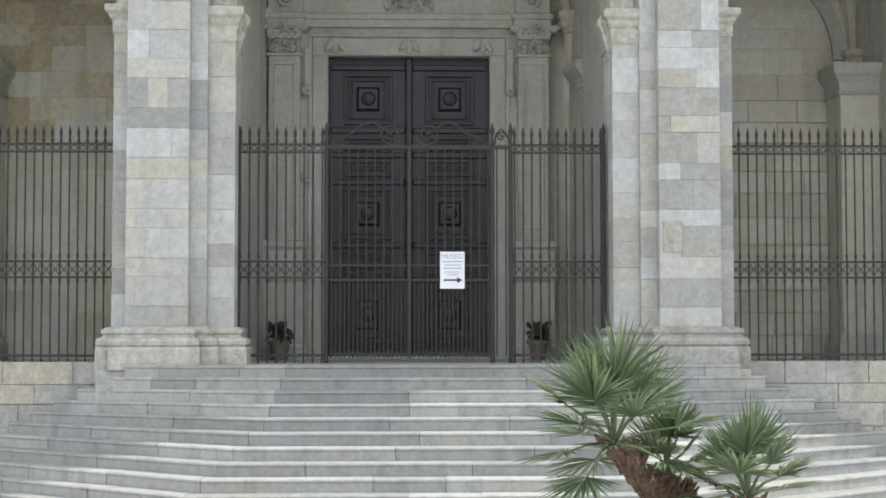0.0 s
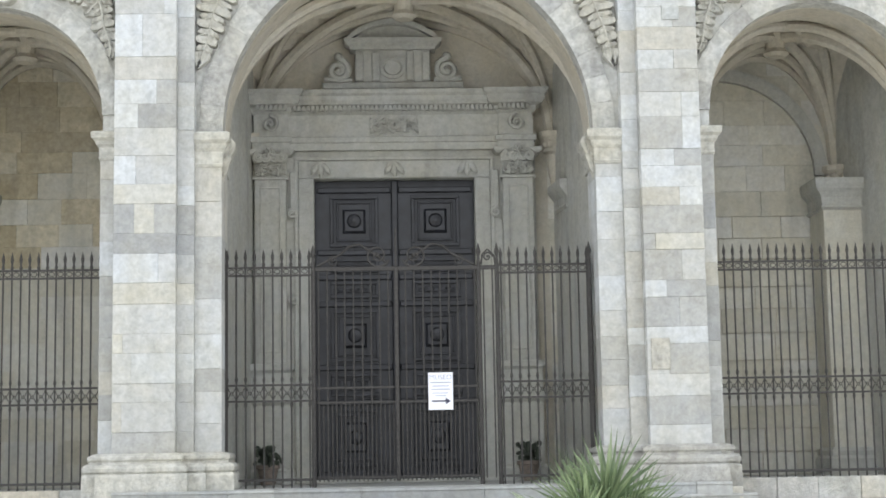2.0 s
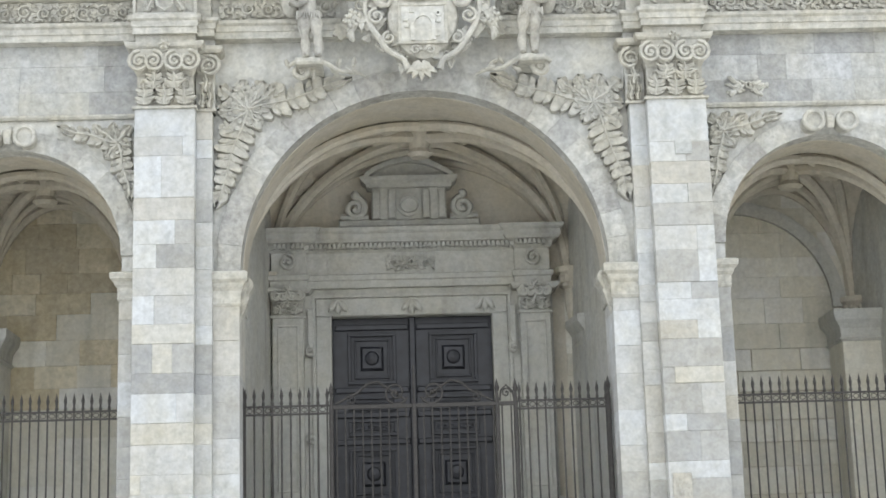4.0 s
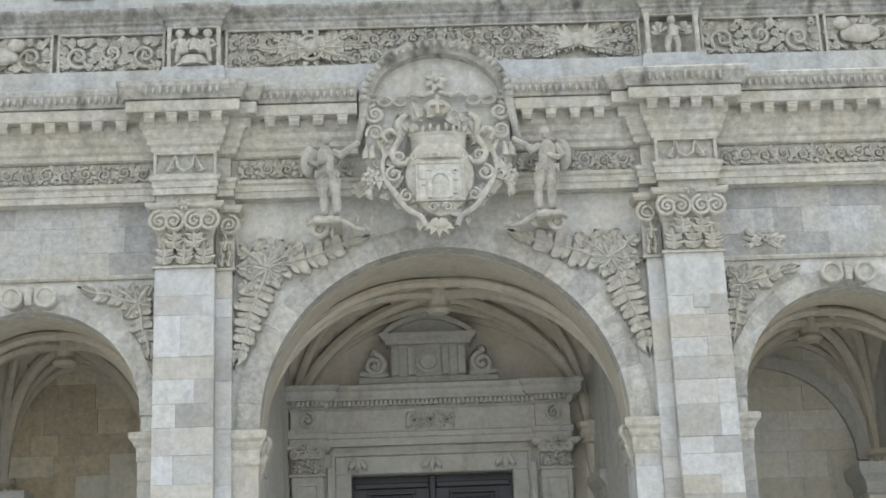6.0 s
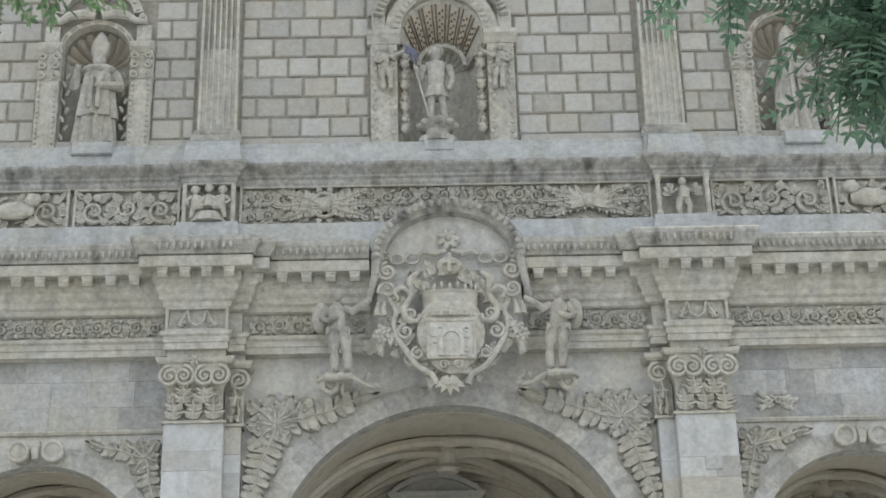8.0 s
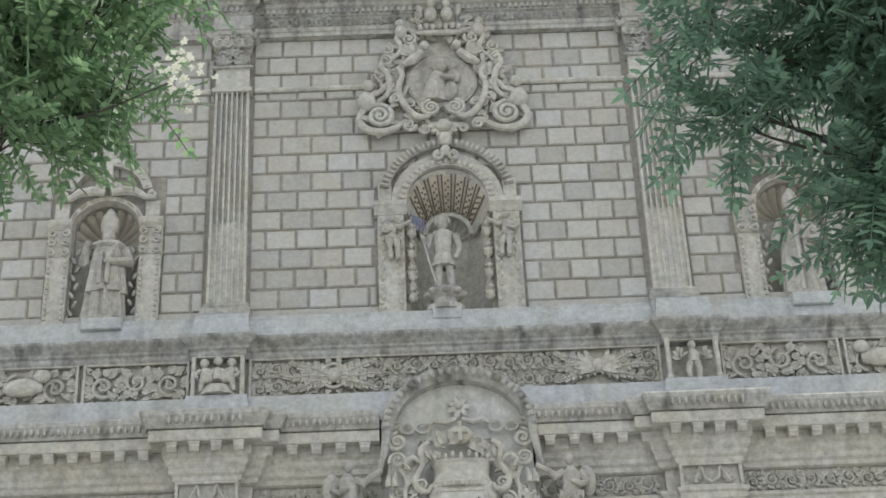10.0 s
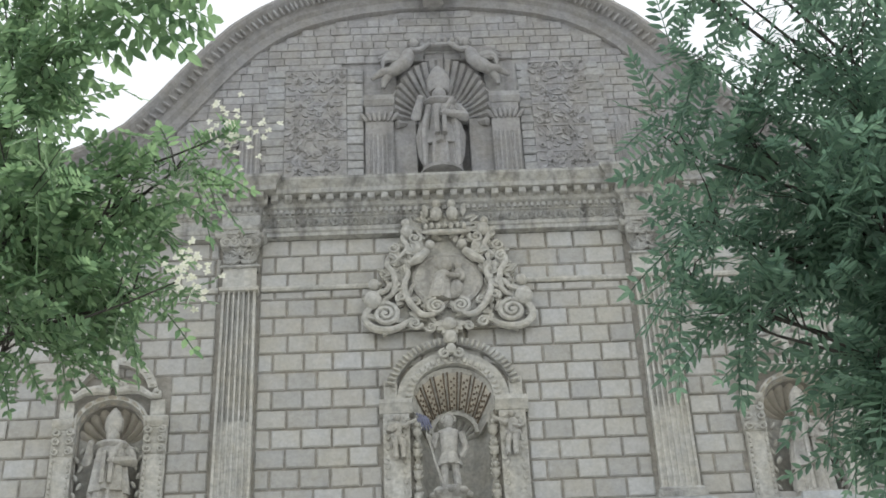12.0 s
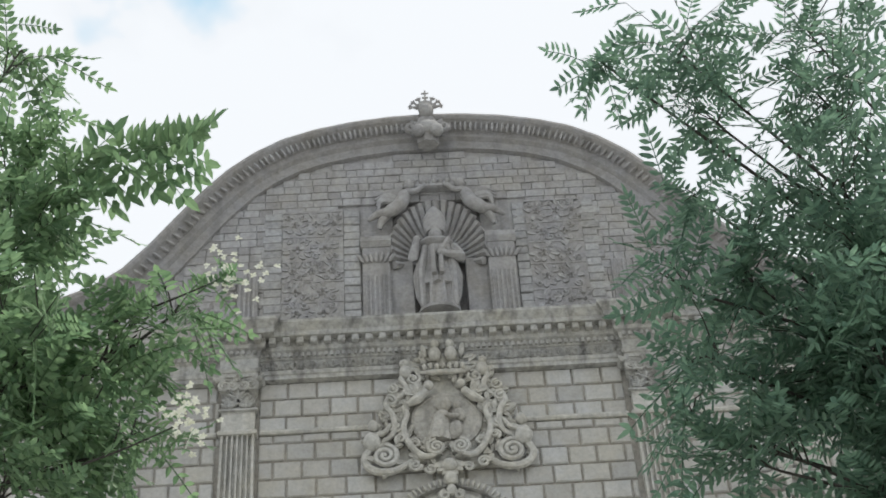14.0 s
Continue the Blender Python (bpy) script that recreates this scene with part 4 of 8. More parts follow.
def acanthus(sh, x0, z0, x1, z1, y, half, lobes=6, dp=0.09, bend=0.0, tip=True):
    """One carved leaf: pointed toothed lobes in pairs along a thin raised midrib, dark cuts between."""
    d = Vector((x1 - x0, z1 - z0))
    ln = d.length
    ang = math.degrees(math.atan2(d.y, d.x))
    d.normalize()
    pn = Vector((-d.y, d.x))
    mid = []
    for i in range(lobes + 1):
        t = i / lobes
        q = Vector((x0, z0)) + d * ln * t + pn * bend * math.sin(math.pi * t)
        mid.append((q.x, y - dp * 0.95, q.y))
    sh.tube(mid, [half * 0.13 * (1 - 0.65 * i / lobes) for i in range(lobes + 1)], 5)
    sh.tube([(p[0], y, p[2]) for p in mid], [half * 0.5 * (1 - 0.6 * i / lobes) for i in range(lobes + 1)], 8, 0.3)
    step = ln / lobes
    for i in range(lobes):
        t = (i + 0.2) / lobes
        env = half * (0.62 + 0.38 * math.sin(math.pi * min(1.0, 0.1 + 0.9 * t))) * (1 - 0.30 * t) * 1.75
        for sd in (-1, 1):
            m = mid[i]
            blade(sh, m[0], m[2], y, ang + sd * (62 - 26 * t), env, max(step * 0.9, env * 0.42), dp * 0.9)
    blade(sh, mid[-1][0] - d.x * step * 0.3, mid[-1][2] - d.y * step * 0.3, y, ang, half * 1.1, half * 0.8, dp)


def smooth_line(pts, k=5):
    """A smooth curve through points."""
    pts = [Vector(p) for p in pts]
    out = []
    for i in range(len(pts) - 1):
        p0, p1, p2, p3 = pts[max(i - 1, 0)], pts[i], pts[i + 1], pts[min(i + 2, len(pts) - 1)]
        for j in range(k):
            t = j / k
            out.append(0.5 * (2 * p1 + (p2 - p0) * t + (2 * p0 - 5 * p1 + 4 * p2 - p3) * t * t + (3 * p1 - p0 - 3 * p2 + p3) * t * t * t))
    return out + [pts[-1]]


def curl(sh, pts, rads, sides=8):
    line = smooth_line(pts)
    n = len(line)
    rr = [float(np.interp(i / (n - 1) * (len(rads) - 1), range(len(rads)), rads)) for i in range(n)]
    sh.tube(line, rr, sides)


def foliage_relief(sh, x0, x1, z0, z1, y, seed, density=95):
    """Dense curling leaves that fill a panel."""
    r = random.Random(seed)
    for k in range(int((x1 - x0) * (z1 - z0) * density)):
        x, z = r.uniform(x0 + 0.06, x1 - 0.06), r.uniform(z0 + 0.05, z1 - 0.05)
        a = r.uniform(-50, 50) + (0 if x > (x0 + x1) / 2 else 180)
        lobe(sh, x, z, y - r.uniform(0, 0.05), a, r.uniform(0.10, 0.2), r.uniform(0.04, 0.075), 0.05)
        if k % 5 == 0:
            spiral(sh, x, z, y - 0.02, r.uniform(0.05, 0.085), 1.2, a, r.choice((-1, 1)), 0.02, 9)


def flower(sh, x, z, y, r, petals=8):
    sh.blob((x, y - 0.05, z), (r * 0.3, 0.07, r * 0.3), 0, 8, 5)
    for i in range(petals):
        lobe(sh, x, z, y, 360 * i / petals, r, r * 0.55, 0.04)


def rinceau(sh, x0, x1, z0, z1, y, seed, fat=1.0):
    """A running vine: a waved stem, a volute with a rosette in each bend, and toothed leaves that fill the ground."""
    r = random.Random(seed)
    h, zc = z1 - z0, (z0 + z1) / 2
    n = max(1, round((x1 - x0) / (h * 0.92)))
    w = (x1 - x0) / n
    m = n * 8
    sh.tube([(x0 + (x1 - x0) * i / m, y, zc + 0.36 * h * math.sin(math.pi * (x1 - x0) * i / m / w + math.pi / 2)) for i in range(m + 1)], 0.045 * h * fat, 6)
    for i in range(n):
        up = 1 if i % 2 else -1
        cx_, cz_ = x0 + (i + 0.5) * w, zc + 0.05 * h * up
        q = min(w, h) * r.uniform(0.33, 0.39)
        spiral(sh, cx_, cz_, y - 0.01, q, 1.35, r.uniform(60, 120) * up, up, 0.058 * h * fat, 20)
        flower(sh, cx_, cz_, y - 0.01, q * 0.42, r.choice((5, 6, 7)))
        for k in range(11):
            a = 360 * k / 11 + r.uniform(-12, 12)
            ca, sa = math.cos(radians(a)), math.sin(radians(a))
            ex, ez = cx_ + ca * q * 1.02, cz_ + sa * q * 1.02
            ln = h * r.uniform(0.20, 0.30)
            if z0 < ez + sa * ln * 0.8 < z1:
                for fan_ in (-26, 26, 0):
                    petal(sh, ex, ez, y - 0.004 * abs(fan_) / 26, a + 42 * up + fan_, ln * (1.0 if fan_ == 0 else 0.72), h * 0.13, 0.10 * h)
        for sx in (-1, 1):
            for sz in (-1, 1):
                bx, bz = cx_ + sx * w * 0.42, zc + sz * h * 0.38
                spiral(sh, bx, bz, y, h * 0.10, 1.2, r.uniform(0, 360), sx * sz, 0.036 * h * fat, 9)
                blade(sh, bx, bz, y, r.uniform(0, 360), h * 0.22, h * 0.12, 0.08 * h)


def leafy(sh, x0, z0, x1, z1, y, half, lobes=6, dp=0.10, bend=0.0, seed=1):
    """A carved leaf in one slab: a winding raised midrib, hollowed flanks, and a rim cut deep into toothed lobes."""
    r = random.Random(seed)
    d = Vector((x1 - x0, z1 - z0))
    ln = d.length
    d.normalize()
    pn = Vector((-d.y, d.x))

    def spot(t, o, up):
        q = Vector((x0, z0)) + d * ln * t + pn * (o + bend * math.sin(math.pi * min(1, t)) + 0.014 * math.sin(10 * t))
        return (q.x, y - dp * up, q.y)
    # along one lobe: distance, reach and lift of the rim
    teeth_ = ((0.0, 0.42, 0.0), (0.10, 0.70, 0.9), (0.32, 0.94, 1.05), (0.42, 0.72, 0.5), (0.58, 0.98, 1.0), (0.80, 1.10, 1.15), (0.94, 0.92, 0.9))
    for sd in (-1, 1):
        b = len(sh.v)
        cols = 0
        for i in range(lobes):
            k = r.uniform(0.88, 1.1)
            for f, o, up in teeth_:
                t = (i + f) / lobes
                env = half * (0.70 + 0.30 * math.sin(math.pi * min(1.0, 0.12 + t))) * (1 - 0.50 * t * t) * k
                lean = 0.16 * o * env / ln
                sh.v += [spot(t, 0.0, 0.75), spot(t + lean * 0.5, sd * o * env * 0.5, 0.35 + 0.25 * up), spot(t + lean, sd * o * env, up), spot(t + lean, sd * o * env * 1.02, -0.25)]
                cols += 1
        tip = len(sh.v)
        sh.v += [spot(1.0, 0.0, 0.9), spot(1.04, sd * half * 0.10, 0.9), spot(1.10, sd * half * 0.04, 0.9), spot(1.10, 0.0, -0.25)]
        cols += 1
        for c_ in range(cols - 1):
            for j in range(3):
                a_ = b + c_ * 4 + j
                sh.f.append((a_, a_ + 1, a_ + 5, a_ + 4))
    m = lobes * 2
    sh.tube([spot(i / m, 0.0, 0.9) for i in range(m + 1)], [0.020 * (1 - 0.5 * i / m) for i in range(m + 1)], 6)
    for i in range(lobes):
        t = (i + 0.3) / lobes
        env = half * (0.70 + 0.30 * math.sin(math.pi * min(1.0, 0.12 + t))) * (1 - 0.50 * t * t)
        for sd in (-1, 1):
            sh.tube([spot(t, 0.0, 0.8), spot(t + 0.25 * env / ln, sd * env * 0.5, 0.62), spot(t + 0.5 * env / ln, sd * env * 0.95, 1.05)], [0.012, 0.009, 0.004], 5)


def frame_of(sh, x0, x1, z0, z1, y, t=0.05, d=0.05):
    """A raised border."""
    sh.box(x0, x1, y, y + d, z0, z0 + t, 0.008).box(x0, x1, y, y + d, z1 - t, z1, 0.008)
    sh.box(x0, x0 + t, y, y + d, z0 + t, z1 - t, 0.008).box(x1 - t, x1, y, y + d, z0 + t, z1 - t, 0.008)


def robe(sh, cx, cy, z0, z1, r0, r1, folds=9, depth=0.14, lean=0.0, seg=36, seed=1, waist=0.0):
    """A standing draped body with hanging folds."""
    r = random.Random(seed)
    ph = [r.uniform(0, 6.28) for _ in range(3)]
    loops = []
    n = 12
    for i in range(n + 1):
        t = i / n
        rad = r0 + (r1 - r0) * t - waist * math.sin(math.pi * t) * 0.5
        if t > 0.88:
            rad *= 1 - 0.55 * (t - 0.88) / 0.12
        lp = []
        for k in range(seg):
            w_ = 2 * math.pi * k / seg
            f = 1 + depth * (1 - 0.75 * t) * (math.sin(folds * w_ + ph[0] + t * 1.2) * 0.6 + math.sin(folds * 1.7 * w_ + ph[1]) * 0.4)
            lp.append((cx + lean * t + rad * f * math.cos(w_), cy + rad * 0.75 * f * math.sin(w_), z0 + (z1 - z0) * t))
        loops.append(lp)
    sh.rings(loops)


# ---- capitals of the giant pillars ----
def capital(parent, x0, x1, yf, z0, z1, half=0, material=None):
    """Composite capital: neck ring, two rows of leaves, volutes and a curved top slab."""
    material = material or TRIM_STONE
    h, w = z1 - z0, x1 - x0
    bell = Shape()
    bell.rings([[(x0 + 0.03, yf + 0.5, z), (x0 + 0.03 - o, yf + 0.03 - o, z), (x1 - 0.03 + o, yf + 0.03 - o, z), (x1 - 0.03, yf + 0.5, z)] for o, z in ((0.07, z0), (0.07, z0 + 0.04), (0.0, z0 + 0.05), (0.0, z0 + h * 0.5), (0.06, z0 + h * 0.62), (0.08, z1 - 0.1))])
    part("bell", bell, material, parent)
    lv = Shape()
    n = max(2, round(w / 0.27))
    for rowi, (zz, hh, off) in enumerate(((z0 + 0.05, h * 0.36, 0.0), (z0 + 0.05 + h * 0.24, h * 0.34, 0.5))):
        for i in range(n + (0 if rowi == 0 else -1)):
            x = x0 + (i + 0.5 + off) * w / n
            leafy(lv, x, zz, x, zz + hh, yf - rowi * 0.03, w / n * 0.5, 3, 0.07, 0.0, i + 7 * rowi)
            lv.blob((x, yf - 0.075 - rowi * 0.03, zz + hh + 0.01), (0.05, 0.04, 0.028), 0, 7, 4)
    part("leaf_ring", lv, material, parent, smooth=True)
    vo = Shape()
    vz = z1 - h * 0.30
    vr = h * 0.165
    if not half:
        for x, hand in ((x0 + 0.08, 1), (x1 - 0.08, -1), ((x0 + x1) / 2 - vr * 0.95, -1), ((x0 + x1) / 2 + vr * 0.95, 1)):
            vo = Shape()
            spiral(vo, x, vz, yf - 0.11, vr, 1.8, 90, hand, 0.034)
            part("volute", vo, material, parent, smooth=True)
        vo = Shape()
        flower(vo, (x0 + x1) / 2, z1 - 0.06, yf - 0.16, 0.10, 6)
        part("rosette", vo, material, parent, smooth=True)
    else:
        spiral(vo, (x0 + x1) / 2 - half * 0.05, vz, yf - 0.08, vr, 1.8, 90, half, 0.034)
        part("volute", vo, material, parent, smooth=True)
    ab = Shape()
    loops = []
    for z, o in ((z1 - 0.10, 0.10), (z1 - 0.06, 0.14), (z1 - 0.02, 0.15), (z1, 0.15)):
        lp = []
        for i in range(9):
            t = i / 8
            dip = 0.09 * math.sin(math.pi * t) if not half else 0
            lp.append((x0 - o + (w + 2 * o) * t, yf - o + dip, z))
        loops.append([(x0 - o, yf + 0.4, z)] + lp + [(x1 + o, yf + 0.4, z)])
    ab.rings(loops)
    part("top_slab", ab, material, parent)


for sgn, pil in zip((-1, 1), PILLARS):
    xp = XC + sgn * PX
    xi = XC + sgn * (MR + 0.05)
    s = Shape()
    curl(s, [(xi + sgn * 0.05, 23.78, 6.30), (xi - sgn * 0.06, 23.76, 6.55), (xi - sgn * 0.10, 23.74, 6.80), (xi - sgn * 0.20, 23.72, 7.0), (xi - sgn * 0.16, 23.72, 7.10)], [0.02, 0.045, 0.055, 0.055, 0.03], 9)
    for k in range(7):
        petal(s, xi - sgn * 0.06, 6.55 + 0.07 * k, 23.70 - 0.01 * k, 90 + sgn * (20 + 12 * (k % 3)), 0.17, 0.09, 0.05)
    part("leaf_console", s, TRIM_STONE, pil, smooth=True)
    capital(pil, xp - 0.455, xp + 0.455, 23.30, 9.68, 10.72)
    a, b = sorted((xp - sgn * 0.50, xp - sgn * 0.72))
    capital(pil, a, b, 23.50, 9.68, 10.70, half=sgn)
    a, b = sorted((xp - sgn * 0.44, xp - sgn * 0.73))
    part("strip_top", Shape().box(a, b, 23.55, 24.0, 9.68, 10.88), ASHLAR, pil)
    # block between capital and entablature
    part("impost_block", Shape().sweep([(xp - 0.455, 24), (xp - 0.455, 23.30), (xp + 0.455, 23.30), (xp + 0.455, 24)], [(-0.2, 10.70), (0.0, 10.70), (0.0, 10.86), (-0.2, 10.86)]), TRIM_STONE, pil)

# ---- carved spandrels, keystones, string of the arcade ----
ro = random.Random(77)


def spray(ob, fx, fz, leaves):
    for tx_, tz_, hf, lb, bd in leaves:
        q = Shape()
        leafy(q, fx, fz, tx_, tz_, WALLY - 0.03, hf * 1.42, max(2, round(lb * 0.55)), 0.12, bd, lb)
        part("leaf", q, TRIM_STONE, ob, smooth=True)
    q = Shape()
    flower(q, fx, fz, WALLY - 0.08, 0.085)
    part("flower", q, TRIM_STONE, ob, smooth=True)


for sgn in (-1, 1):
    sp = thing("spandrel_carving", "carved acanthus leaves spreading from a flower beside the main arch", "carving", "leaf carvings beside the arches")
    fx, fz = XC + sgn * (PX - 1.24), 9.75
    spray(sp, fx, fz, [(XC + sgn * (PX - 0.79), 8.32, 0.20, 10, 0.03 * sgn), (XC + sgn * 1.22, 10.20, 0.19, 9, 0.04 * sgn),
                       (fx + sgn * 0.42, fz + 0.34, 0.17, 5, 0), (fx + sgn * 0.12, fz + 0.44, 0.16, 5, 0), (fx - sgn * 0.22, fz + 0.42, 0.16, 5, 0),
                       (fx - sgn * 0.50, fz + 0.36, 0.15, 5, 0), (fx + sgn * 0.44, fz - 0.02, 0.15, 5, 0), (fx - sgn * 0.16, fz - 0.28, 0.13, 4, 0), (fx + sgn * 0.40, fz - 0.34, 0.14, 5, 0)])
    sp2 = thing("spandrel_carving", "small carved leaf spray with a flower beside a side arch", "carving", "leaf carvings beside the arches")
    fx2, fz2 = XC + sgn * (PX + 0.76), 9.25
    spray(sp2, fx2, fz2, [(XC + sgn * (PX + 0.56), 8.42, 0.13, 8, 0), (XC + sgn * (PX + 1.62), 9.50, 0.12, 8, 0),
                          (fx2 - sgn * 0.18, fz2 + 0.26, 0.11, 4, 0), (fx2 + sgn * 0.08, fz2 + 0.30, 0.11, 4, 0), (fx2 + sgn * 0.34, fz2 + 0.26, 0.10, 4, 0), (fx2 - sgn * 0.2, fz2 - 0.06, 0.09, 4, 0), (fx2 + sgn * 0.18, fz2 - 0.22, 0.10, 4, 0)])
    ks = thing("keystone", "scrolled stone keystone with two round volutes", "keystone", "keystones of the side arches")
    cx = XC + sgn * SX
    for sd in (-1, 1):
        s = Shape()
        s.tube([(cx + sd * 0.26, WALLY - 0.34, 9.33), (cx + sd * 0.26, WALLY + 0.1, 9.33)], [0.17, 0.13], 14)
        ring = [(cx + sd * 0.26 + 0.15 * math.cos(w / 12 * 2 * math.pi), WALLY - 0.35, 9.33 + 0.15 * math.sin(w / 12 * 2 * math.pi)) for w in range(13)]
        s.tube(ring, 0.035, 6)
        part("volute", s, TRIM_STONE, ks, smooth=True)
    s = Shape()
    s.tube([(cx, WALLY - 0.30, 9.22), (cx, WALLY - 0.33, 9.35), (cx, WALLY - 0.2, 9.5)], [0.06, 0.08, 0.05], 8)
    s.blob((cx, WALLY - 0.3, 9.40), (0.09, 0.08, 0.06))
    part("leaf", s, TRIM_STONE, ks, smooth=True)

wc = thing("wall_carving", "worn patch of leaf carving on the wall above a side arch", "carving")
q = Shape()
foliage_relief(q, 5.36, 5.95, 9.84, 10.08, WALLY - 0.02, 5, 190)
tagged(part("worn_leaves", q, ASHLAR, wc, smooth=True), kind="stuff")

# ---- frieze carving of the entablature ----
for sgn in (-1, 1):
    for a, b, y in ((1.30, PX - 0.80, 23.52), (PX + 0.55, 9.0, 23.52)):
        s = Shape()
        x0, x1 = sorted((XC + sgn * a, XC + sgn * b))
        rinceau(s, x0, x1, 11.18, 11.50, y + 0.03, int(a * 10) + sgn)
        part("frieze_carving", s, TRIM_STONE, entab, smooth=True)
    xp = XC + sgn * PX
    s = Shape()
    frame_of(s, xp - 0.49, xp + 0.49, 11.14, 11.56, 23.19, 0.05, 0.04)
    part("panel_border", s, TRIM_STONE, entab)
    s = Shape()
    for k, a in enumerate((-0.28, 0.28)):
        frond(s, xp + a, 11.22, xp + a * 0.6, 11.45, 23.21, 0.12, 4, 0.03, ro)
    s.tube([(xp - 0.14, 23.20, 11.46), (xp - 0.11, 23.19, 11.3), (xp, 23.19, 11.23), (xp + 0.11, 23.19, 11.3), (xp + 0.14, 23.2, 11.46)], 0.022, 6)
    part("panel_carving", s, TRIM_STONE, entab, smooth=True)

# ---- attic band panels ----
ATT = [(-9.4, -6.12, 1), (-6.05, -PX - 0.40, 2), (-PX + 0.56, PX - 0.50, 3), (PX + 0.48, 6.36, 4), (6.43, 9.4, 5)]
for a, b, sd in ATT:
    s = Shape()
    frame_of(s, XC + a, XC + b, 13.08, 13.82, 23.58, 0.045, 0.05)
    part("panel_border", s, TRIM_STONE, attic)
    s = Shape()
    if sd != 3:
        rinceau(s, XC + a + 0.06, XC + b - 0.06, 13.13, 13.77, 23.655, 40 + sd)
    if sd == 3:
        # a ringed boss and a winged boss, with long leaves that run out from them
        for za_, zb_, sd_ in ((13.12, 13.45, 71), (13.45, 13.78, 75)):
            for xa_, xb_ in ((-3.30, -2.22), (-1.70, 2.0), (2.72, 3.36)):
                rinceau(s, XC + xa_, XC + xb_, za_, zb_, 23.66, sd_ + int(xa_), 0.9)
        for fx, dirs in ((-1.96, (0, 180)), (2.36, (0, 180))):
            for dd in dirs:
                for off in (-30, 0, 30):
                    leafy(s, XC + fx, 13.46, XC + fx + 0.80 * math.cos(radians(dd + off)), 13.46 + 0.5 * math.sin(radians(dd + off)), 23.63, 0.13, 6, 0.06, 0.0, dd + off + 100)
        for fx in (-1.96, 2.36):
            s.blob((XC + fx, 23.60, 13.47), (0.11, 0.09, 0.13), 0, 12, 8)
        s.tube([(XC - 1.96 + 0.21 * math.cos(k * math.pi / 10), 23.60, 13.46 + 0.21 * math.sin(k * math.pi / 10)) for k in range(21)], 0.032, 7)
        for k in range(10):
            blade(s, XC - 1.96 + 0.25 * math.cos(k * 0.628), 13.46 + 0.25 * math.sin(k * 0.628), 23.64, math.degrees(k * 0.628), 0.12, 0.09, 0.06)
        for sx in (-1, 1):
            for k in range(5):
                blade(s, XC + 2.36 + sx * 0.08, 13.42, 23.62 - 0.008 * k, 90 - sx * (20 + 24 * k), 0.36 - 0.02 * k, 0.12, 0.06)
    if sd in (1, 5):
        q = -7.0 if sd == 1 else 7.0
        s.blob((XC + q, 23.55, 13.42), (0.34, 0.08, 0.17)).blob((XC + q + (0.3 if sd == 1 else -0.3), 23.52, 13.6), (0.14, 0.08, 0.12))
    tagged(part("scroll_carving", s, TRIM_STONE, attic, smooth=True), kind="stuff")
for sgn in (-1, 1):
    xp = XC + sgn * PX + (0.08 if sgn < 0 else -0.01)
    s = Shape()
    frame_of(s, xp - 0.43, xp + 0.43, 13.02, 13.86, 23.43, 0.07, 0.07)
    part("panel_border", s, TRIM_STONE, attic)
    s = Shape()
    if sgn < 0:
        for q, dx in enumerate((-0.22, 0.0, 0.22)):
            s.blob((xp + dx, 23.42, 13.68 + (0.03 if q == 1 else 0.0)), (0.062, 0.06, 0.075), 0, 10, 7)
            s.blob((xp + dx, 23.45, 13.68 + (0.05 if q == 1 else 0.02)), (0.078, 0.05, 0.075), 0, 10, 7)
            s.tube([(xp + dx * 1.0, 23.46, 13.60), (xp + dx * 0.9, 23.44, 13.48), (xp + dx * 0.8, 23.43, 13.36)], [0.05, 0.085, 0.10], 9)
            s.tube([(xp + dx + 0.06, 23.42, 13.56), (xp + dx + 0.13, 23.40, 13.47), (xp + dx + 0.05, 23.38, 13.42)], [0.035, 0.032, 0.026], 7)
            s.tube([(xp + dx - 0.06, 23.42, 13.56), (xp + dx - 0.13, 23.40, 13.48), (xp + dx - 0.10, 23.38, 13.40)], [0.035, 0.032, 0.026], 7)
        for sx in (-1, 1):
            s.tube([(xp + sx * 0.10, 23.42, 13.38), (xp + sx * 0.24, 23.38, 13.34), (xp + sx * 0.27, 23.41, 13.18)], [0.07, 0.055, 0.035], 8)
        robe(s, xp, 23.46, 13.10, 13.30, 0.28, 0.18, 9, 0.12, 0.0, 30, 4)
    else:
        s.blob((xp, 23.42, 13.69), (0.07, 0.065, 0.08), 0, 10, 7)
        s.tube([(xp, 23.45, 13.62), (xp + 0.02, 23.43, 13.5), (xp + 0.01, 23.43, 13.38)], [0.05, 0.10, 0.085], 9)
        for sx in (-1, 1):
            s.tube([(xp + sx * 0.08, 23.43, 13.56), (xp + sx * 0.20, 23.41, 13.48), (xp + sx * 0.17, 23.39, 13.62)], [0.04, 0.035, 0.028], 7)
            s.tube([(xp + sx * 0.05, 23.43, 13.38), (xp + sx * 0.09, 23.40, 13.24), (xp + sx * 0.07, 23.43, 13.11)], [0.065, 0.05, 0.035], 8)
            for k in range(3):
                petal(s, xp + sx * 0.12, 13.5, 23.48, 90 - sx * (35 + 30 * k), 0.22, 0.09, 0.04)
        for dx in (-0.40, 0.40):
            s.tube([(xp + dx, 23.42, 13.05), (xp + dx, 23.40, 13.12), (xp + dx, 23.41, 13.2), (xp + dx, 23.40, 13.5), (xp + dx, 23.41, 13.66), (xp + dx, 23.40, 13.74), (xp + dx, 23.42, 13.80)], [0.055, 0.055, 0.035, 0.042, 0.034, 0.05, 0.055], 9)
    part("panel_figures", s, TRIM_STONE, attic, smooth=True)

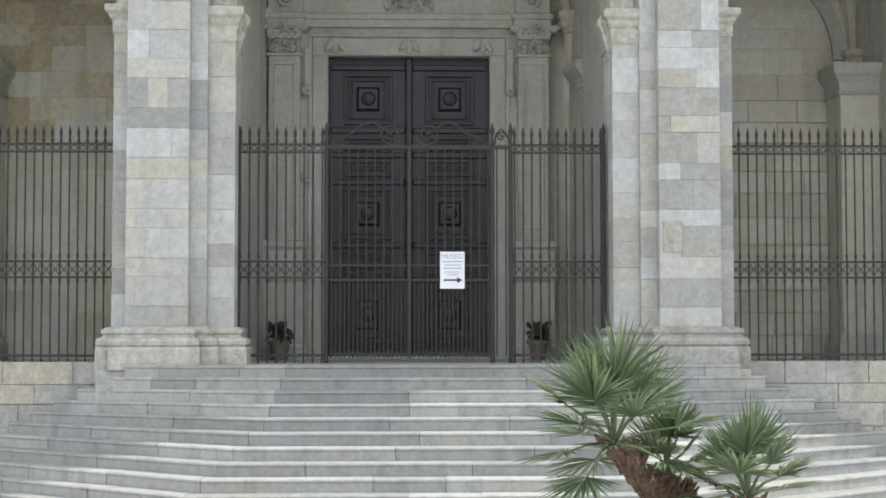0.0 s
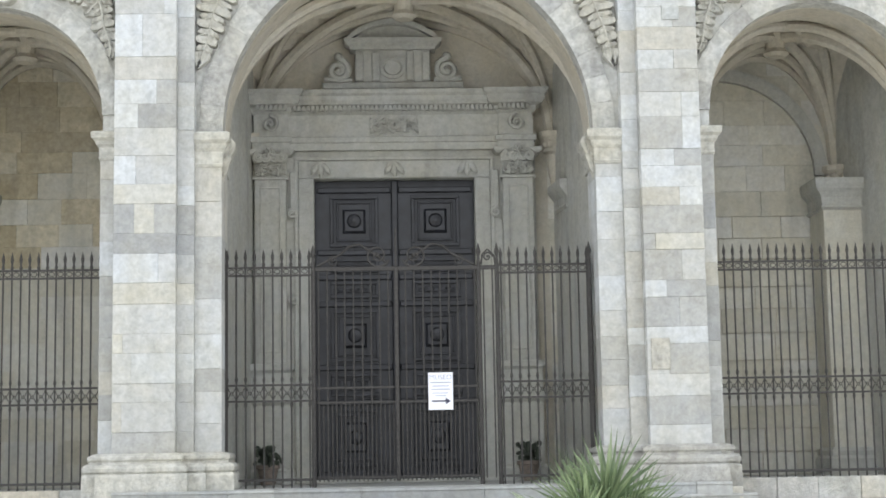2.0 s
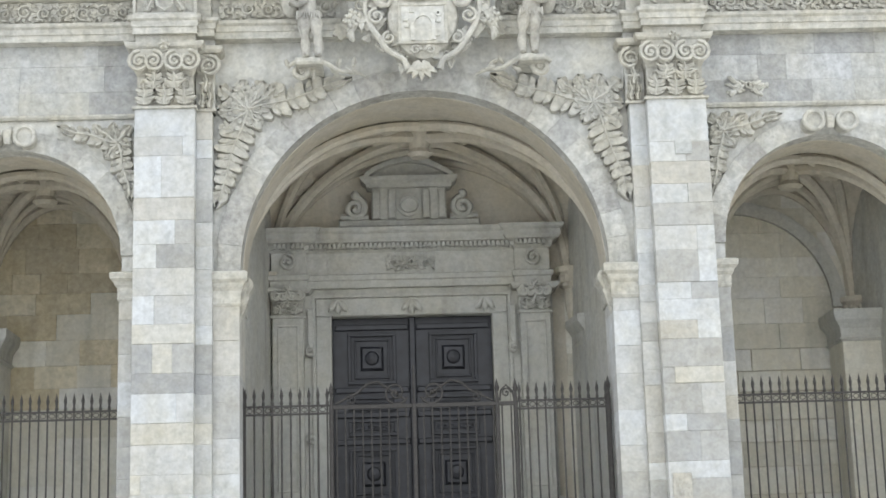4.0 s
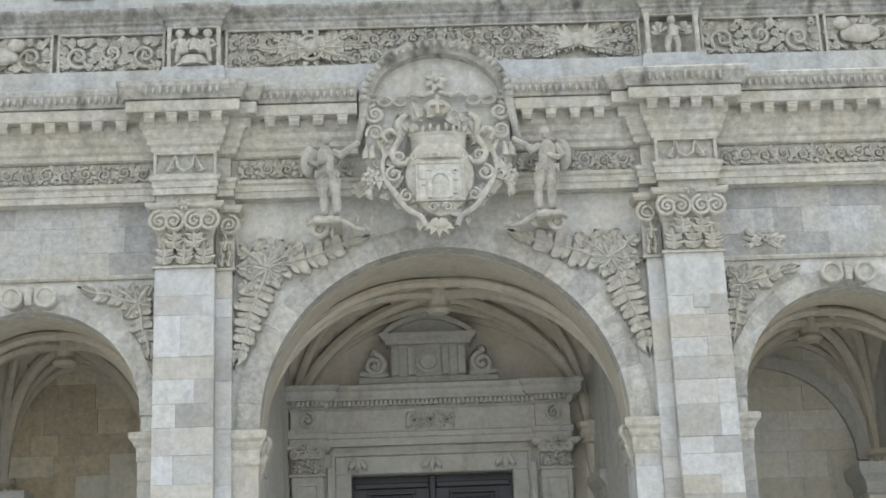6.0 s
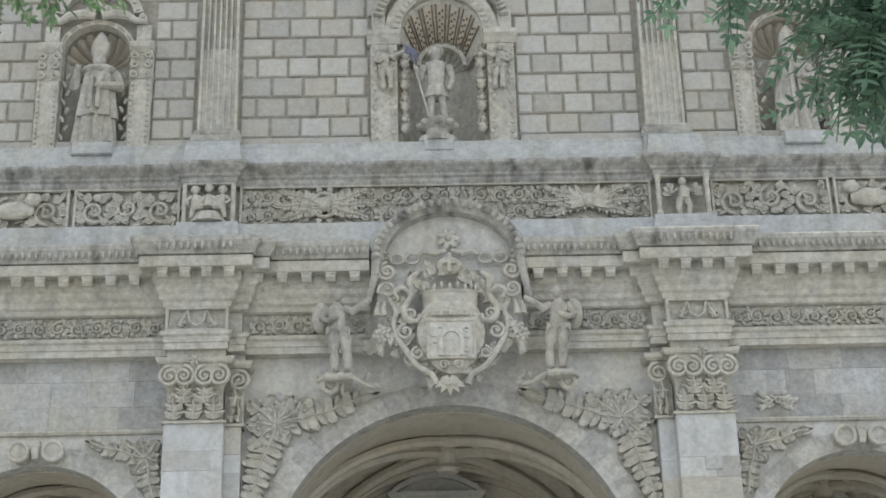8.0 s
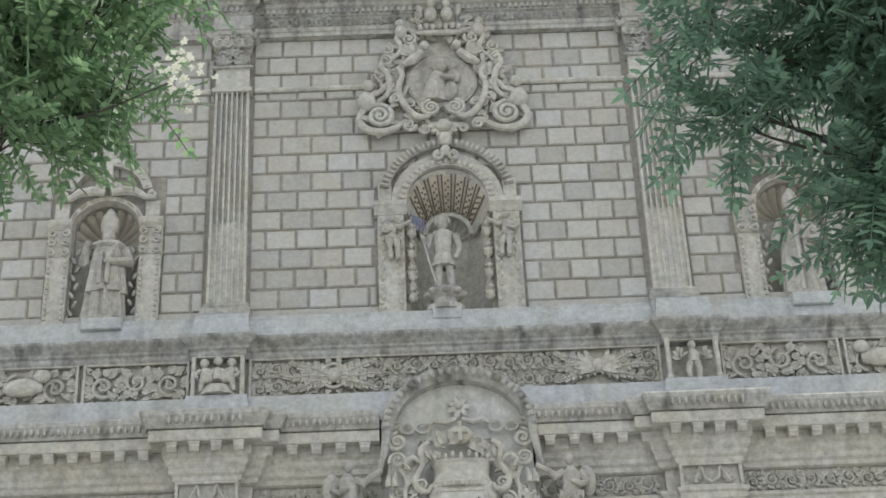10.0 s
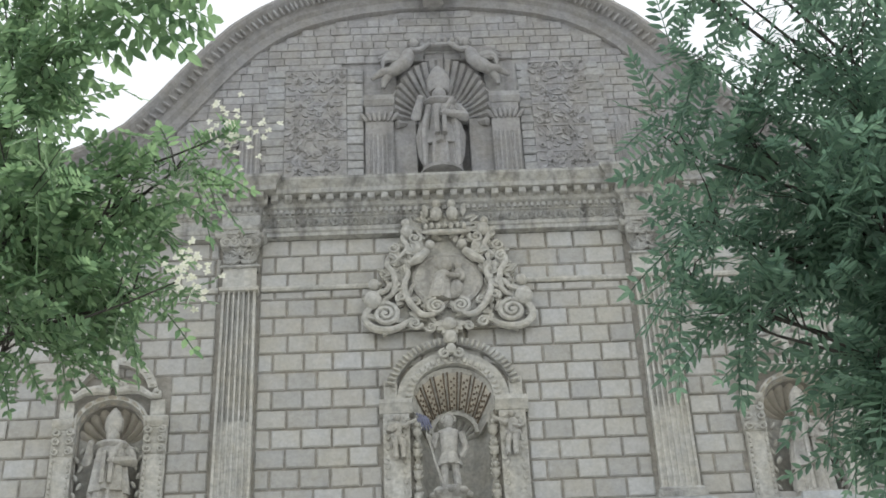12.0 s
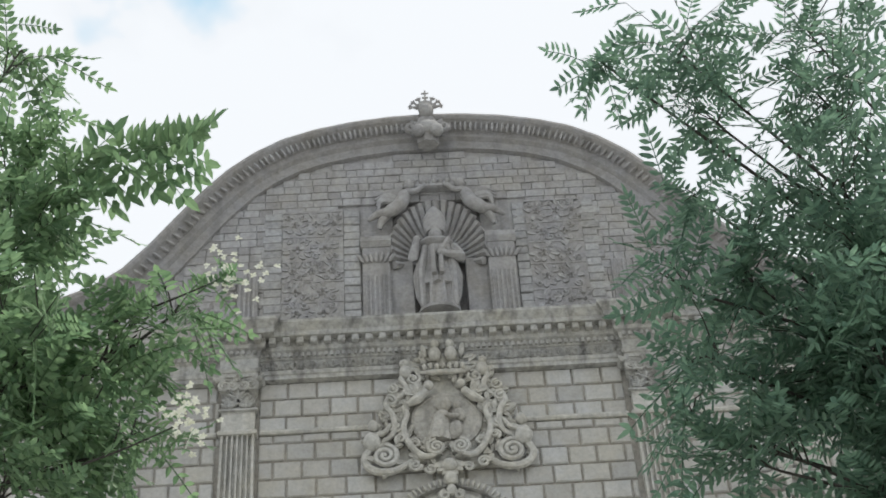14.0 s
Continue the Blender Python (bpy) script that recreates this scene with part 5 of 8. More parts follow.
# ---- great coat of arms over the main arch ----
arms = thing("coat_of_arms", "large carved stone coat of arms in a round-headed recess", "coat of arms")
CX = XC + 0.04
s = Shape()
s.box(CX - 1.14, CX + 1.14, 23.34, 23.8, 10.9, 12.35)
loops = []
for i in range(25):
    w_ = math.pi * i / 24
    loops.append([(CX + 1.14 * math.cos(w_), 23.34, 12.35), (CX + 1.14 * math.cos(w_), 23.34, 12.35 + 0.86 * math.sin(w_) + 0.001), (CX + 1.14 * math.cos(w_), 23.8, 12.35 + 0.86 * math.sin(w_) + 0.001), (CX + 1.14 * math.cos(w_), 23.8, 12.35)])
s.rings(loops)
part("back_slab", s, ASHLAR, arms)
s = Shape()
loops = []
for i in range(41):
    t = i / 40
    w_ = math.pi * t
    c, sn = math.cos(w_), math.sin(w_)
    lp = []
    for o, y in ((0.0, 23.4), (0.0, 23.14), (0.05, 23.10), (0.09, 23.05), (0.17, 23.02), (0.20, 23.06), (0.20, 23.6)):
        lp.append((CX + (1.03 + o) * c, y, 12.25 + (0.84 + o) * sn))
    loops.append(lp)
s.rings(loops)
# the ends run down as scrolled legs
for sd in (-1, 1):
    s.tube([(CX + sd * 1.13, 23.12, 12.3), (CX + sd * 1.17, 23.12, 12.0), (CX + sd * 1.22, 23.14, 11.75), (CX + sd * 1.27, 23.18, 11.6)], [0.09, 0.07, 0.055, 0.04], 7)
part("hood_moulding", s, WORN_STONE, arms, smooth=True)
s = Shape()
for i in range(27):
    w_ = math.pi * (i + 0.5) / 27
    s.blob((CX + 1.15 * math.cos(w_), 23.02, 12.25 + 0.96 * math.sin(w_)), (0.045, 0.025, 0.07), 90 - math.degrees(w_), 6, 4)
tagged(part("hood_carving", s, WORN_STONE, arms, smooth=True), kind="stuff")
# shield
s = Shape()
loops = []
for y, k in ((23.38, 1.0), (23.10, 1.0), (23.02, 0.94), (22.98, 0.80)):
    lp = []
    for i in range(24):
        w_ = 2 * math.pi * i / 24
        x = math.cos(w_) * 0.56 * (1.0 if math.sin(w_) > 0 else 1 - 0.25 * abs(math.sin(w_)) ** 2)
        z = math.sin(w_) * (0.66 if math.sin(w_) > 0 else 0.72)
        lp.append((CX + x * k, y, 10.98 + z * k))
    loops.append(lp)
s.rings(loops)
part("shield", s, TRIM_STONE, arms, smooth=True)
s = Shape()
frame_of(s, CX - 0.38, CX + 0.38, 10.52, 11.18, 22.93, 0.05, 0.07)
part("tower_panel_border", s, TRIM_STONE, arms)
s = Shape()
s.box(CX - 0.33, CX + 0.33, 22.95, 23.0, 10.57, 11.13)
s.arch(CX, 10.83, 0.13, 0.19, 22.90, 22.96, 10).box(CX - 0.19, CX - 0.13, 22.90, 22.96, 10.57, 10.83).box(CX + 0.13, CX + 0.19, 22.90, 22.96, 10.57, 10.83)
s.box(CX - 0.13, CX + 0.13, 22.93, 22.97, 10.57, 10.83).arch(CX, 10.83, 0.0, 0.13, 22.93, 22.97, 8)
rk = random.Random(4)
for k in range(26):
    xx, zz = CX + rk.uniform(-0.29, 0.29), rk.uniform(10.62, 11.08)
    if abs(xx - CX) > 0.2 or zz > 11.03:
        s.box(xx - 0.035, xx + 0.035, 22.925, 22.96, zz - 0.025, zz + 0.025, 0.006)
part("tower_relief", s, ASHLAR, arms)
s = Shape()
s.rings([[(CX + (0.42 + o) * math.cos(t * math.pi / 8), 23.1 - (0.11 + o) * math.sin(t * math.pi / 8), z) for t in range(9)] + [(CX - 0.42 - o, 23.3, z), (CX + 0.42 + o, 23.3, z)] for z, o in ((11.24, 0.06), (11.30, 0.08), (11.36, 0.0), (11.62, 0.02), (11.66, 0.06), (11.70, 0.0))])
for i in range(11):
    w_ = math.pi * (i + 0.5) / 11
    s.blob((CX + 0.48 * math.cos(w_), 23.1 - 0.18 * math.sin(w_), 11.27), (0.035, 0.035, 0.05), 0, 6, 4)
    s.blob((CX + 0.44 * math.cos(w_), 23.1 - 0.13 * math.sin(w_), 11.76 - 0.03 * (i % 2)), (0.03, 0.03, 0.06), 0, 6, 4)
part("crown", s, TRIM_STONE, arms, smooth=True)
s = Shape()
s.blob((CX, 23.12, 12.12), (0.22, 0.14, 0.16), 0, 12, 6)
s.box(CX - 0.03, CX + 0.03, 22.92, 23.06, 11.96, 12.28, 0.008).box(CX - 0.12, CX + 0.12, 22.918, 23.06, 12.10, 12.16, 0.008)
part("cross_boss", s, TRIM_STONE, arms, smooth=True)
s = Shape()
flower(s, CX, 12.66, 23.24, 0.20, 7)
for sd in (-1, 1):
    s.tube([(CX + sd * 0.05, 23.24, 12.45), (CX + sd * 0.22, 23.2, 12.38), (CX + sd * 0.4, 23.2, 12.42), (CX + sd * 0.46, 23.22, 12.36)], [0.04, 0.06, 0.05, 0.03], 7)
    for dx in (0.58, 0.82):
        ring = [(CX + sd * dx + 0.11 * math.cos(k * math.pi / 7), 23.25, 12.32 + 0.085 * math.sin(k * math.pi / 7)) for k in range(15)]
        s.tube(ring, 0.028, 6)
    spiral(s, CX + sd * 0.98, 12.06, 23.16, 0.16, 1.7, 90, -sd, 0.045)
    for k in range(4):
        s.blob((CX + sd * 1.05, 23.18, 12.38 - k * 0.09), (0.12, 0.07, 0.03), sd * 15, 8, 4)
part("top_ornament", s, TRIM_STONE, arms, smooth=True)
lt = bpy.data.curves.new("letters", "FONT")
lt.body = "ANNO"
lt.size = 0.13
lt.align_x = "CENTER"
lt.extrude = 0.012
lt.materials.append(WORN_STONE)
lt_ob = new("letters", lt)
lt_ob.matrix_world = pose(CX - 0.46, 23.33, 12.06, 90, 0, 0)
lt_ob.parent = arms
for sd, wd_ in ((1, 0.22),):
    part("worn_letters", Shape().box(CX + sd * 0.42 - wd_ / 2, CX + sd * 0.42 + wd_ / 2, 23.325, 23.345, 12.06, 12.14), WORN_STONE, arms)
# scrolled strapwork round the shield
s = Shape()
for sd in (-1, 1):
    def P_(pts, rad):
        curl(s, [(CX + sd * x, y, z) for x, y, z in pts], [q * 0.72 for q in rad])
    P_([(0.50, 23.05, 12.0), (0.62, 23.0, 11.85), (0.60, 22.98, 11.6), (0.72, 22.98, 11.35), (0.66, 22.97, 11.18), (0.50, 22.97, 11.16)], [0.05, 0.07, 0.06, 0.07, 0.07, 0.05])
    spiral(s, CX + sd * 0.62, 11.26, 22.98, 0.14, 1.5, 180 if sd > 0 else 0, sd, 0.034)
    P_([(0.95, 23.12, 11.6), (0.84, 23.05, 11.35), (0.88, 23.04, 11.15), (0.80, 23.0, 10.85), (0.66, 22.97, 10.62), (0.55, 22.97, 10.45), (0.42, 22.97, 10.35), (0.30, 22.98, 10.28), (0.24, 22.98, 10.12)], [0.04, 0.06, 0.05, 0.06, 0.07, 0.06, 0.06, 0.06, 0.07])
    spiral(s, CX + sd * 0.70, 10.98, 22.97, 0.13, 1.5, 90, -sd, 0.03)
    spiral(s, CX + sd * 0.52, 10.62, 22.95, 0.10, 1.4, 90, -sd, 0.027)
    spiral(s, CX + sd * 0.98, 11.72, 23.08, 0.14, 1.6, 200, sd, 0.03)
    # a drooping husk, a tassel pair and a bunch of fruit beside the shield
    P_([(0.62, 23.0, 11.62), (0.74, 22.97, 11.72), (0.86, 22.97, 11.64), (0.80, 22.96, 11.52)], [0.05, 0.05, 0.05, 0.03])
    for dx in (0.0, 0.10):
        s.tube([(CX + sd * (1.02 + dx), 23.08, 11.52), (CX + sd * (1.04 + dx), 23.05, 11.36), (CX + sd * (1.03 + dx), 23.05, 11.28)], [0.02, 0.05, 0.06], 7)
    for k in range(14):
        a = k * 2.4
        s.blob((CX + sd * (1.06 + 0.035 * math.sqrt(k) * math.cos(a)), 23.06, 10.98 + 0.04 * math.sqrt(k) * math.sin(a)), (0.042, 0.045, 0.042), 0, 7, 5)
    for k in range(7):
        lobe(s, CX + sd * (0.86 + 0.04 * k), 10.95 - 0.02 * k, 23.1, 90 - sd * (40 + 25 * k), 0.22, 0.09, 0.05)
for sd in (-1, 1):
    for k in range(26):
        a, q = radians(-70 + 150 * k / 25), ro.uniform(0.92, 1.12)
        blade(s, CX + sd * 0.86 * q * math.cos(a), 11.15 + 0.78 * q * math.sin(a), 23.14 - 0.06 * ro.random(), ro.uniform(0, 360), ro.uniform(0.15, 0.28), 0.12, 0.08)
        if k % 4 == 0:
            spiral(s, CX + sd * 0.95 * math.cos(a), 11.2 + 0.85 * math.sin(a), 23.12, 0.10, 1.4, ro.uniform(0, 360), sd, 0.03, 10)
tagged(part("strapwork", s, TRIM_STONE, arms, smooth=True), kind="stuff")
s = Shape()
for a in (-90, -60, -120, -35, -145):
    blade(s, CX - 0.04, 10.22, 22.98, a, 0.28, 0.13, 0.06)
part("foot_leaf", s, TRIM_STONE, arms, smooth=True)
s = Shape()
spiral(s, CX - 0.12, 10.42, 22.95, 0.08, 1.3, 0, 1, 0.03, 10)
spiral(s, CX + 0.10, 10.42, 22.95, 0.08, 1.3, 180, -1, 0.03, 10)
tagged(part("foot_scrolls", s, TRIM_STONE, arms, smooth=True), kind="stuff")


# ---- statues ----
def limb(sh, pts, rad):
    sh.tube(pts, rad, 8)
    sh.blob(pts[-1], (rad[-1] * 1.1,) * 3, 0, 8, 5)


def saint_statue(cx, cy, z0, h, label, kind):
    """A plain carved figure; kind: bishop, soldier or child."""
    s = Shape()
    k = h / 2.0
    if kind == "bishop":
        s.rings([[(cx + 0.30 * k * o * math.cos(w_ * math.pi / 6), cy + 0.24 * k * o * math.sin(w_ * math.pi / 6), z) for w_ in range(12)] for z, o in ((z0, 1.1), (z0 + 0.06 * k, 1.1), (z0 + 0.08 * k, 1.0))])
        slim, tall = (0.82, 1.22) if "gable" in label else (1.0, 1.0)
        robe(s, cx, cy, z0 + 0.06 * k, z0 + 1.45 * k, 0.31 * k * slim, 0.23 * k * slim, 9, 0.30, 0.0, 48, int(cx * 10) + 50)
        robe(s, cx, cy - 0.02, z0 + 0.52 * k, z0 + 1.47 * k, 0.32 * k * slim, 0.23 * k * slim, 8, 0.16, 0.0, 40, 7)
        s.blob((cx, cy - 0.03, z0 + 1.40 * k), (0.30 * k, 0.2 * k, 0.12 * k), 0, 12, 6)
        s.tube([(cx, cy - 0.02, z0 + 1.40 * k), (cx, cy - 0.03, z0 + 1.55 * k)], 0.08 * k, 10)
        s.blob((cx, cy - 0.04, z0 + 1.60 * k), (0.115 * k, 0.13 * k, 0.145 * k), 0, 12, 8)
        s.blob((cx, cy - 0.12 * k, z0 + 1.53 * k), (0.08 * k, 0.07 * k, 0.09 * k), 0, 8, 5)
        loops = []
        for z, o, q in ((1.66, 0.125, 0.13), (1.76, 0.155, 0.14), (1.92, 0.15, 0.11), (2.06, 0.085, 0.06), (2.14, 0.02, 0.02)):
            loops.append([(cx + o * k * tall * math.cos(w_ * math.pi / 6), cy - 0.02 + q * k * math.sin(w_ * math.pi / 6), z0 + (1.66 + (z - 1.66) * tall) * k) for w_ in range(12)])
        s.rings(loops)
        limb(s, [(cx + 0.27 * k, cy, z0 + 1.34 * k), (cx + 0.36 * k, cy - 0.10 * k, z0 + 1.08 * k), (cx + 0.10 * k, cy - 0.28 * k, z0 + 1.02 * k)], [0.10 * k, 0.10 * k, 0.055 * k])
        limb(s, [(cx - 0.27 * k, cy, z0 + 1.34 * k), (cx - 0.37 * k, cy - 0.08 * k, z0 + 1.12 * k), (cx - 0.30 * k, cy - 0.22 * k, z0 + 1.38 * k)], [0.10 * k, 0.09 * k, 0.05 * k])
        s.tube([(cx + 0.02 * k, cy - 0.30 * k, z0 + 0.98 * k), (cx + 0.2 * k, cy - 0.30 * k, z0 + 1.3 * k)], 0.04 * k, 6)
        for dx in (-0.06, 0.06):
            s.box(cx + (dx - 0.035) * k, cx + (dx + 0.035) * k, cy - 0.30 * k, cy - 0.22 * k, z0 + 0.62 * k, z0 + 1.2 * k, 0.01)
        if "standing in the gable" in label:
            for sd in (-1, 1):
                for q in range(4):
                    s.tube([(cx + sd * (0.17 + 0.02 * q) * k, cy - (0.12 - 0.05 * q) * k, z0 + 1.30 * k), (cx + sd * (0.24 + 0.025 * q) * k, cy - (0.10 - 0.05 * q) * k, z0 + 0.8 * k), (cx + sd * (0.25 + 0.02 * q) * k, cy - (0.08 - 0.05 * q) * k, z0 + (0.1 + 0.1 * q) * k)], [0.05 * k, 0.075 * k, 0.045 * k], 8)
    elif kind == "soldier":
        s.rings([[(cx + o * k * math.cos(w_ * math.pi / 8), cy + o * 0.8 * k * math.sin(w_ * math.pi / 8), z0 + z * k) for w_ in range(16)] for z, o in ((0, 0.34), (0.10, 0.34), (0.12, 0.22), (0.26, 0.20), (0.32, 0.28), (0.42, 0.32), (0.46, 0.26))])
        for w_ in range(8):
            s.blob((cx + 0.3 * k * math.cos(w_ * math.pi / 4), cy + 0.24 * k * math.sin(w_ * math.pi / 4), z0 + 0.36 * k), (0.09 * k, 0.08 * k, 0.07 * k))
        for sd in (-1, 1):
            s.tube([(cx + sd * 0.12 * k, cy - 0.04, z0 + 0.46 * k), (cx + sd * 0.12 * k, cy, z0 + 0.62 * k), (cx + sd * 0.10 * k, cy - 0.02, z0 + 0.82 * k), (cx + sd * 0.09 * k, cy, z0 + 1.08 * k)], [0.055 * k, 0.075 * k, 0.065 * k, 0.10 * k], 9)
            s.blob((cx + sd * 0.13 * k, cy - 0.09 * k, z0 + 0.48 * k), (0.055 * k, 0.11 * k, 0.04 * k))
        robe(s, cx, cy, z0 + 0.92 * k, z0 + 1.20 * k, 0.22 * k, 0.15 * k, 12, 0.22, 0, 36, 5)
        robe(s, cx, cy, z0 + 1.10 * k, z0 + 1.66 * k, 0.14 * k, 0.185 * k, 3, 0.04, 0, 30, 6)
        s.blob((cx, cy, z0 + 1.60 * k), (0.215 * k, 0.12 * k, 0.085 * k), 0, 12, 7)
        for i in range(11):
            w_ = math.pi * (0.12 + 0.76 * i / 10) * 1.0
            s.blob((cx + 0.115 * k * math.cos(w_ * 1.5 - 0.8), cy - 0.02 * k, z0 + 1.85 * k + 0.10 * k * math.sin(w_ * 1.5 - 0.8)), (0.04 * k, 0.06 * k, 0.04 * k), 0, 7, 5)
        s.blob((cx, cy - 0.14 * k, z0 + 1.81 * k), (0.02 * k, 0.03 * k, 0.04 * k), 0, 6, 4)
        s.tube([(cx, cy, z0 + 1.62 * k), (cx, cy - 0.01, z0 + 1.74 * k)], 0.065 * k, 9)
        s.blob((cx, cy - 0.03 * k, z0 + 1.82 * k), (0.10 * k, 0.115 * k, 0.135 * k), 0, 12, 8)
        s.blob((cx, cy + 0.03 * k, z0 + 1.86 * k), (0.115 * k, 0.11 * k, 0.11 * k), 0, 12, 8)
        limb(s, [(cx - 0.22 * k, cy, z0 + 1.58 * k), (cx - 0.30 * k, cy, z0 + 1.30 * k), (cx - 0.36 * k, cy - 0.14 * k, z0 + 1.46 * k)], [0.075 * k, 0.065 * k, 0.045 * k])
        limb(s, [(cx + 0.22 * k, cy, z0 + 1.58 * k), (cx + 0.29 * k, cy - 0.02, z0 + 1.28 * k), (cx + 0.22 * k, cy - 0.1 * k, z0 + 1.08 * k)], [0.075 * k, 0.065 * k, 0.045 * k])
        s.tube([(cx - 0.40 * k, cy - 0.14 * k, z0 + 1.55 * k), (cx - 0.14 * k, cy - 0.12 * k, z0 + 0.48 * k)], 0.018 * k, 6)
    else:
        sd = 1 if "raised towards" in label else -1
        sway = 0.07 * k * sd
        for q, kn in ((-1, 0.0), (1, -0.10)):
            s.tube([(cx + q * 0.13 * k + sway, cy - 0.03, z0 + 0.04 * k), (cx + q * 0.14 * k + sway, cy + 0.01, z0 + 0.28 * k), (cx + q * 0.13 * k + sway * 0.8, cy + kn * k, z0 + 0.52 * k), (cx + q * 0.12 * k + sway * 0.5, cy - 0.02, z0 + 0.74 * k), (cx + q * 0.09 * k, cy, z0 + 1.0 * k)], [0.075 * k, 0.115 * k, 0.09 * k, 0.15 * k, 0.16 * k], 10)
            s.blob((cx + q * 0.14 * k + sway, cy - 0.10 * k, z0 + 0.05 * k), (0.06 * k, 0.13 * k, 0.05 * k))
        s.tube([(cx, cy, z0 + 0.92 * k), (cx - sway * 0.3, cy - 0.03 * k, z0 + 1.08 * k), (cx - sway * 0.5, cy - 0.02 * k, z0 + 1.25 * k), (cx - sway * 0.6, cy, z0 + 1.45 * k), (cx - sway * 0.6, cy + 0.01, z0 + 1.56 * k), (cx - sway * 0.6, cy, z0 + 1.66 * k)], [0.19 * k, 0.19 * k, 0.185 * k, 0.22 * k, 0.14 * k, 0.06 * k], 12, 0.75)
        for i in range(10):
            s.tube([(cx + (-0.22 + 0.05 * i) * k, cy - 0.14 * k, z0 + 1.02 * k), (cx + (-0.25 + 0.055 * i) * k, cy - 0.17 * k, z0 + (0.84 + 0.03 * (i % 3)) * k)], [0.035 * k, 0.02 * k], 5)
        hx = cx - sway * 0.6 + sd * 0.03 * k
        s.blob((hx, cy - 0.03 * k, z0 + 1.80 * k), (0.105 * k, 0.12 * k, 0.135 * k), 0, 12, 8)
        for i in range(9):
            w_ = 2 * math.pi * i / 9
            s.blob((hx + 0.10 * k * math.cos(w_), cy + 0.02 * k, z0 + 1.86 * k + 0.08 * k * math.sin(w_)), (0.055 * k, 0.06 * k, 0.05 * k), 0, 7, 5)
        sh_ = cx - sway * 0.6
        limb(s, [(sh_ + sd * 0.18 * k, cy, z0 + 1.50 * k), (sh_ + sd * 0.36 * k, cy - 0.05 * k, z0 + 1.40 * k), (sh_ + sd * 0.50 * k, cy - 0.08 * k, z0 + 1.52 * k), (sh_ + sd * 0.72 * k, cy - 0.06 * k, z0 + 1.66 * k)], [0.10 * k, 0.095 * k, 0.075 * k, 0.06 * k])
        limb(s, [(sh_ - sd * 0.18 * k, cy, z0 + 1.50 * k), (sh_ - sd * 0.30 * k, cy - 0.03 * k, z0 + 1.24 * k), (sh_ - sd * 0.16 * k, cy - 0.2 * k, z0 + 1.16 * k), (sh_, cy - 0.22 * k, z0 + 1.22 * k)], [0.10 * k, 0.09 * k, 0.07 * k, 0.05 * k])
    ob = part("statue", s, GABLE_STONE if "gable" in label else STATUE_STONE, smooth=True)
    return tagged(ob, label, "statue")


saint_statue(XC - 1.70, 23.08, 10.36, 1.42, "nude stone child with one arm raised towards the arms", "child")
saint_statue(XC + 1.70, 23.08, 10.36, 1.42, "nude stone child holding up the other side of the arms", "child")
# ledges of scroll leaves on which the two children stand
for sgn in (-1, 1):
    lg = thing("scroll_bracket", "carved scroll bracket under a stone child", "bracket", "brackets under the stone children")
    s = Shape()
    x = XC + sgn * 1.70
    curl(s, [(x + sgn * 0.3, 23.2, 10.30), (x + sgn * 0.1, 23.1, 10.36), (x - sgn * 0.2, 23.15, 10.33), (x - sgn * 0.45, 23.25, 10.22), (x - sgn * 0.7, 23.4, 10.24), (x - sgn * 0.85, 23.5, 10.2)], [0.03, 0.045, 0.04, 0.035, 0.035, 0.015], 8)
    for k in range(9):
        lobe(s, x + sgn * (0.3 - 0.12 * k), 10.28, 23.3, 90 + ro.uniform(-70, 70) + (180 if k % 2 else 0), 0.18, 0.08, 0.06)
    spiral(s, x + sgn * 0.15, 10.22, 23.25, 0.14, 1.5, 90, sgn, 0.05)
    s.box(x - 0.2, x + 0.2, 23.0, 23.7, 10.26, 10.37, 0.03)
    part("scroll", s, TRIM_STONE, lg, smooth=True)
    # rounded cushion shapes behind the children's shoulders
    s = Shape()
    s.blob((x + sgn * 0.28, 23.28, 11.35), (0.15, 0.14, 0.26), 0, 10, 7)
    part("wing", s, TRIM_STONE, lg, smooth=True)
    s = Shape()
    for k in range(6):
        petal(s, x - sgn * 0.5, 10.9, 23.4, k * 60 + 20, 0.15, 0.10, 0.05)
    tagged(part("fruit", s, TRIM_STONE, lg, smooth=True), kind="stuff")

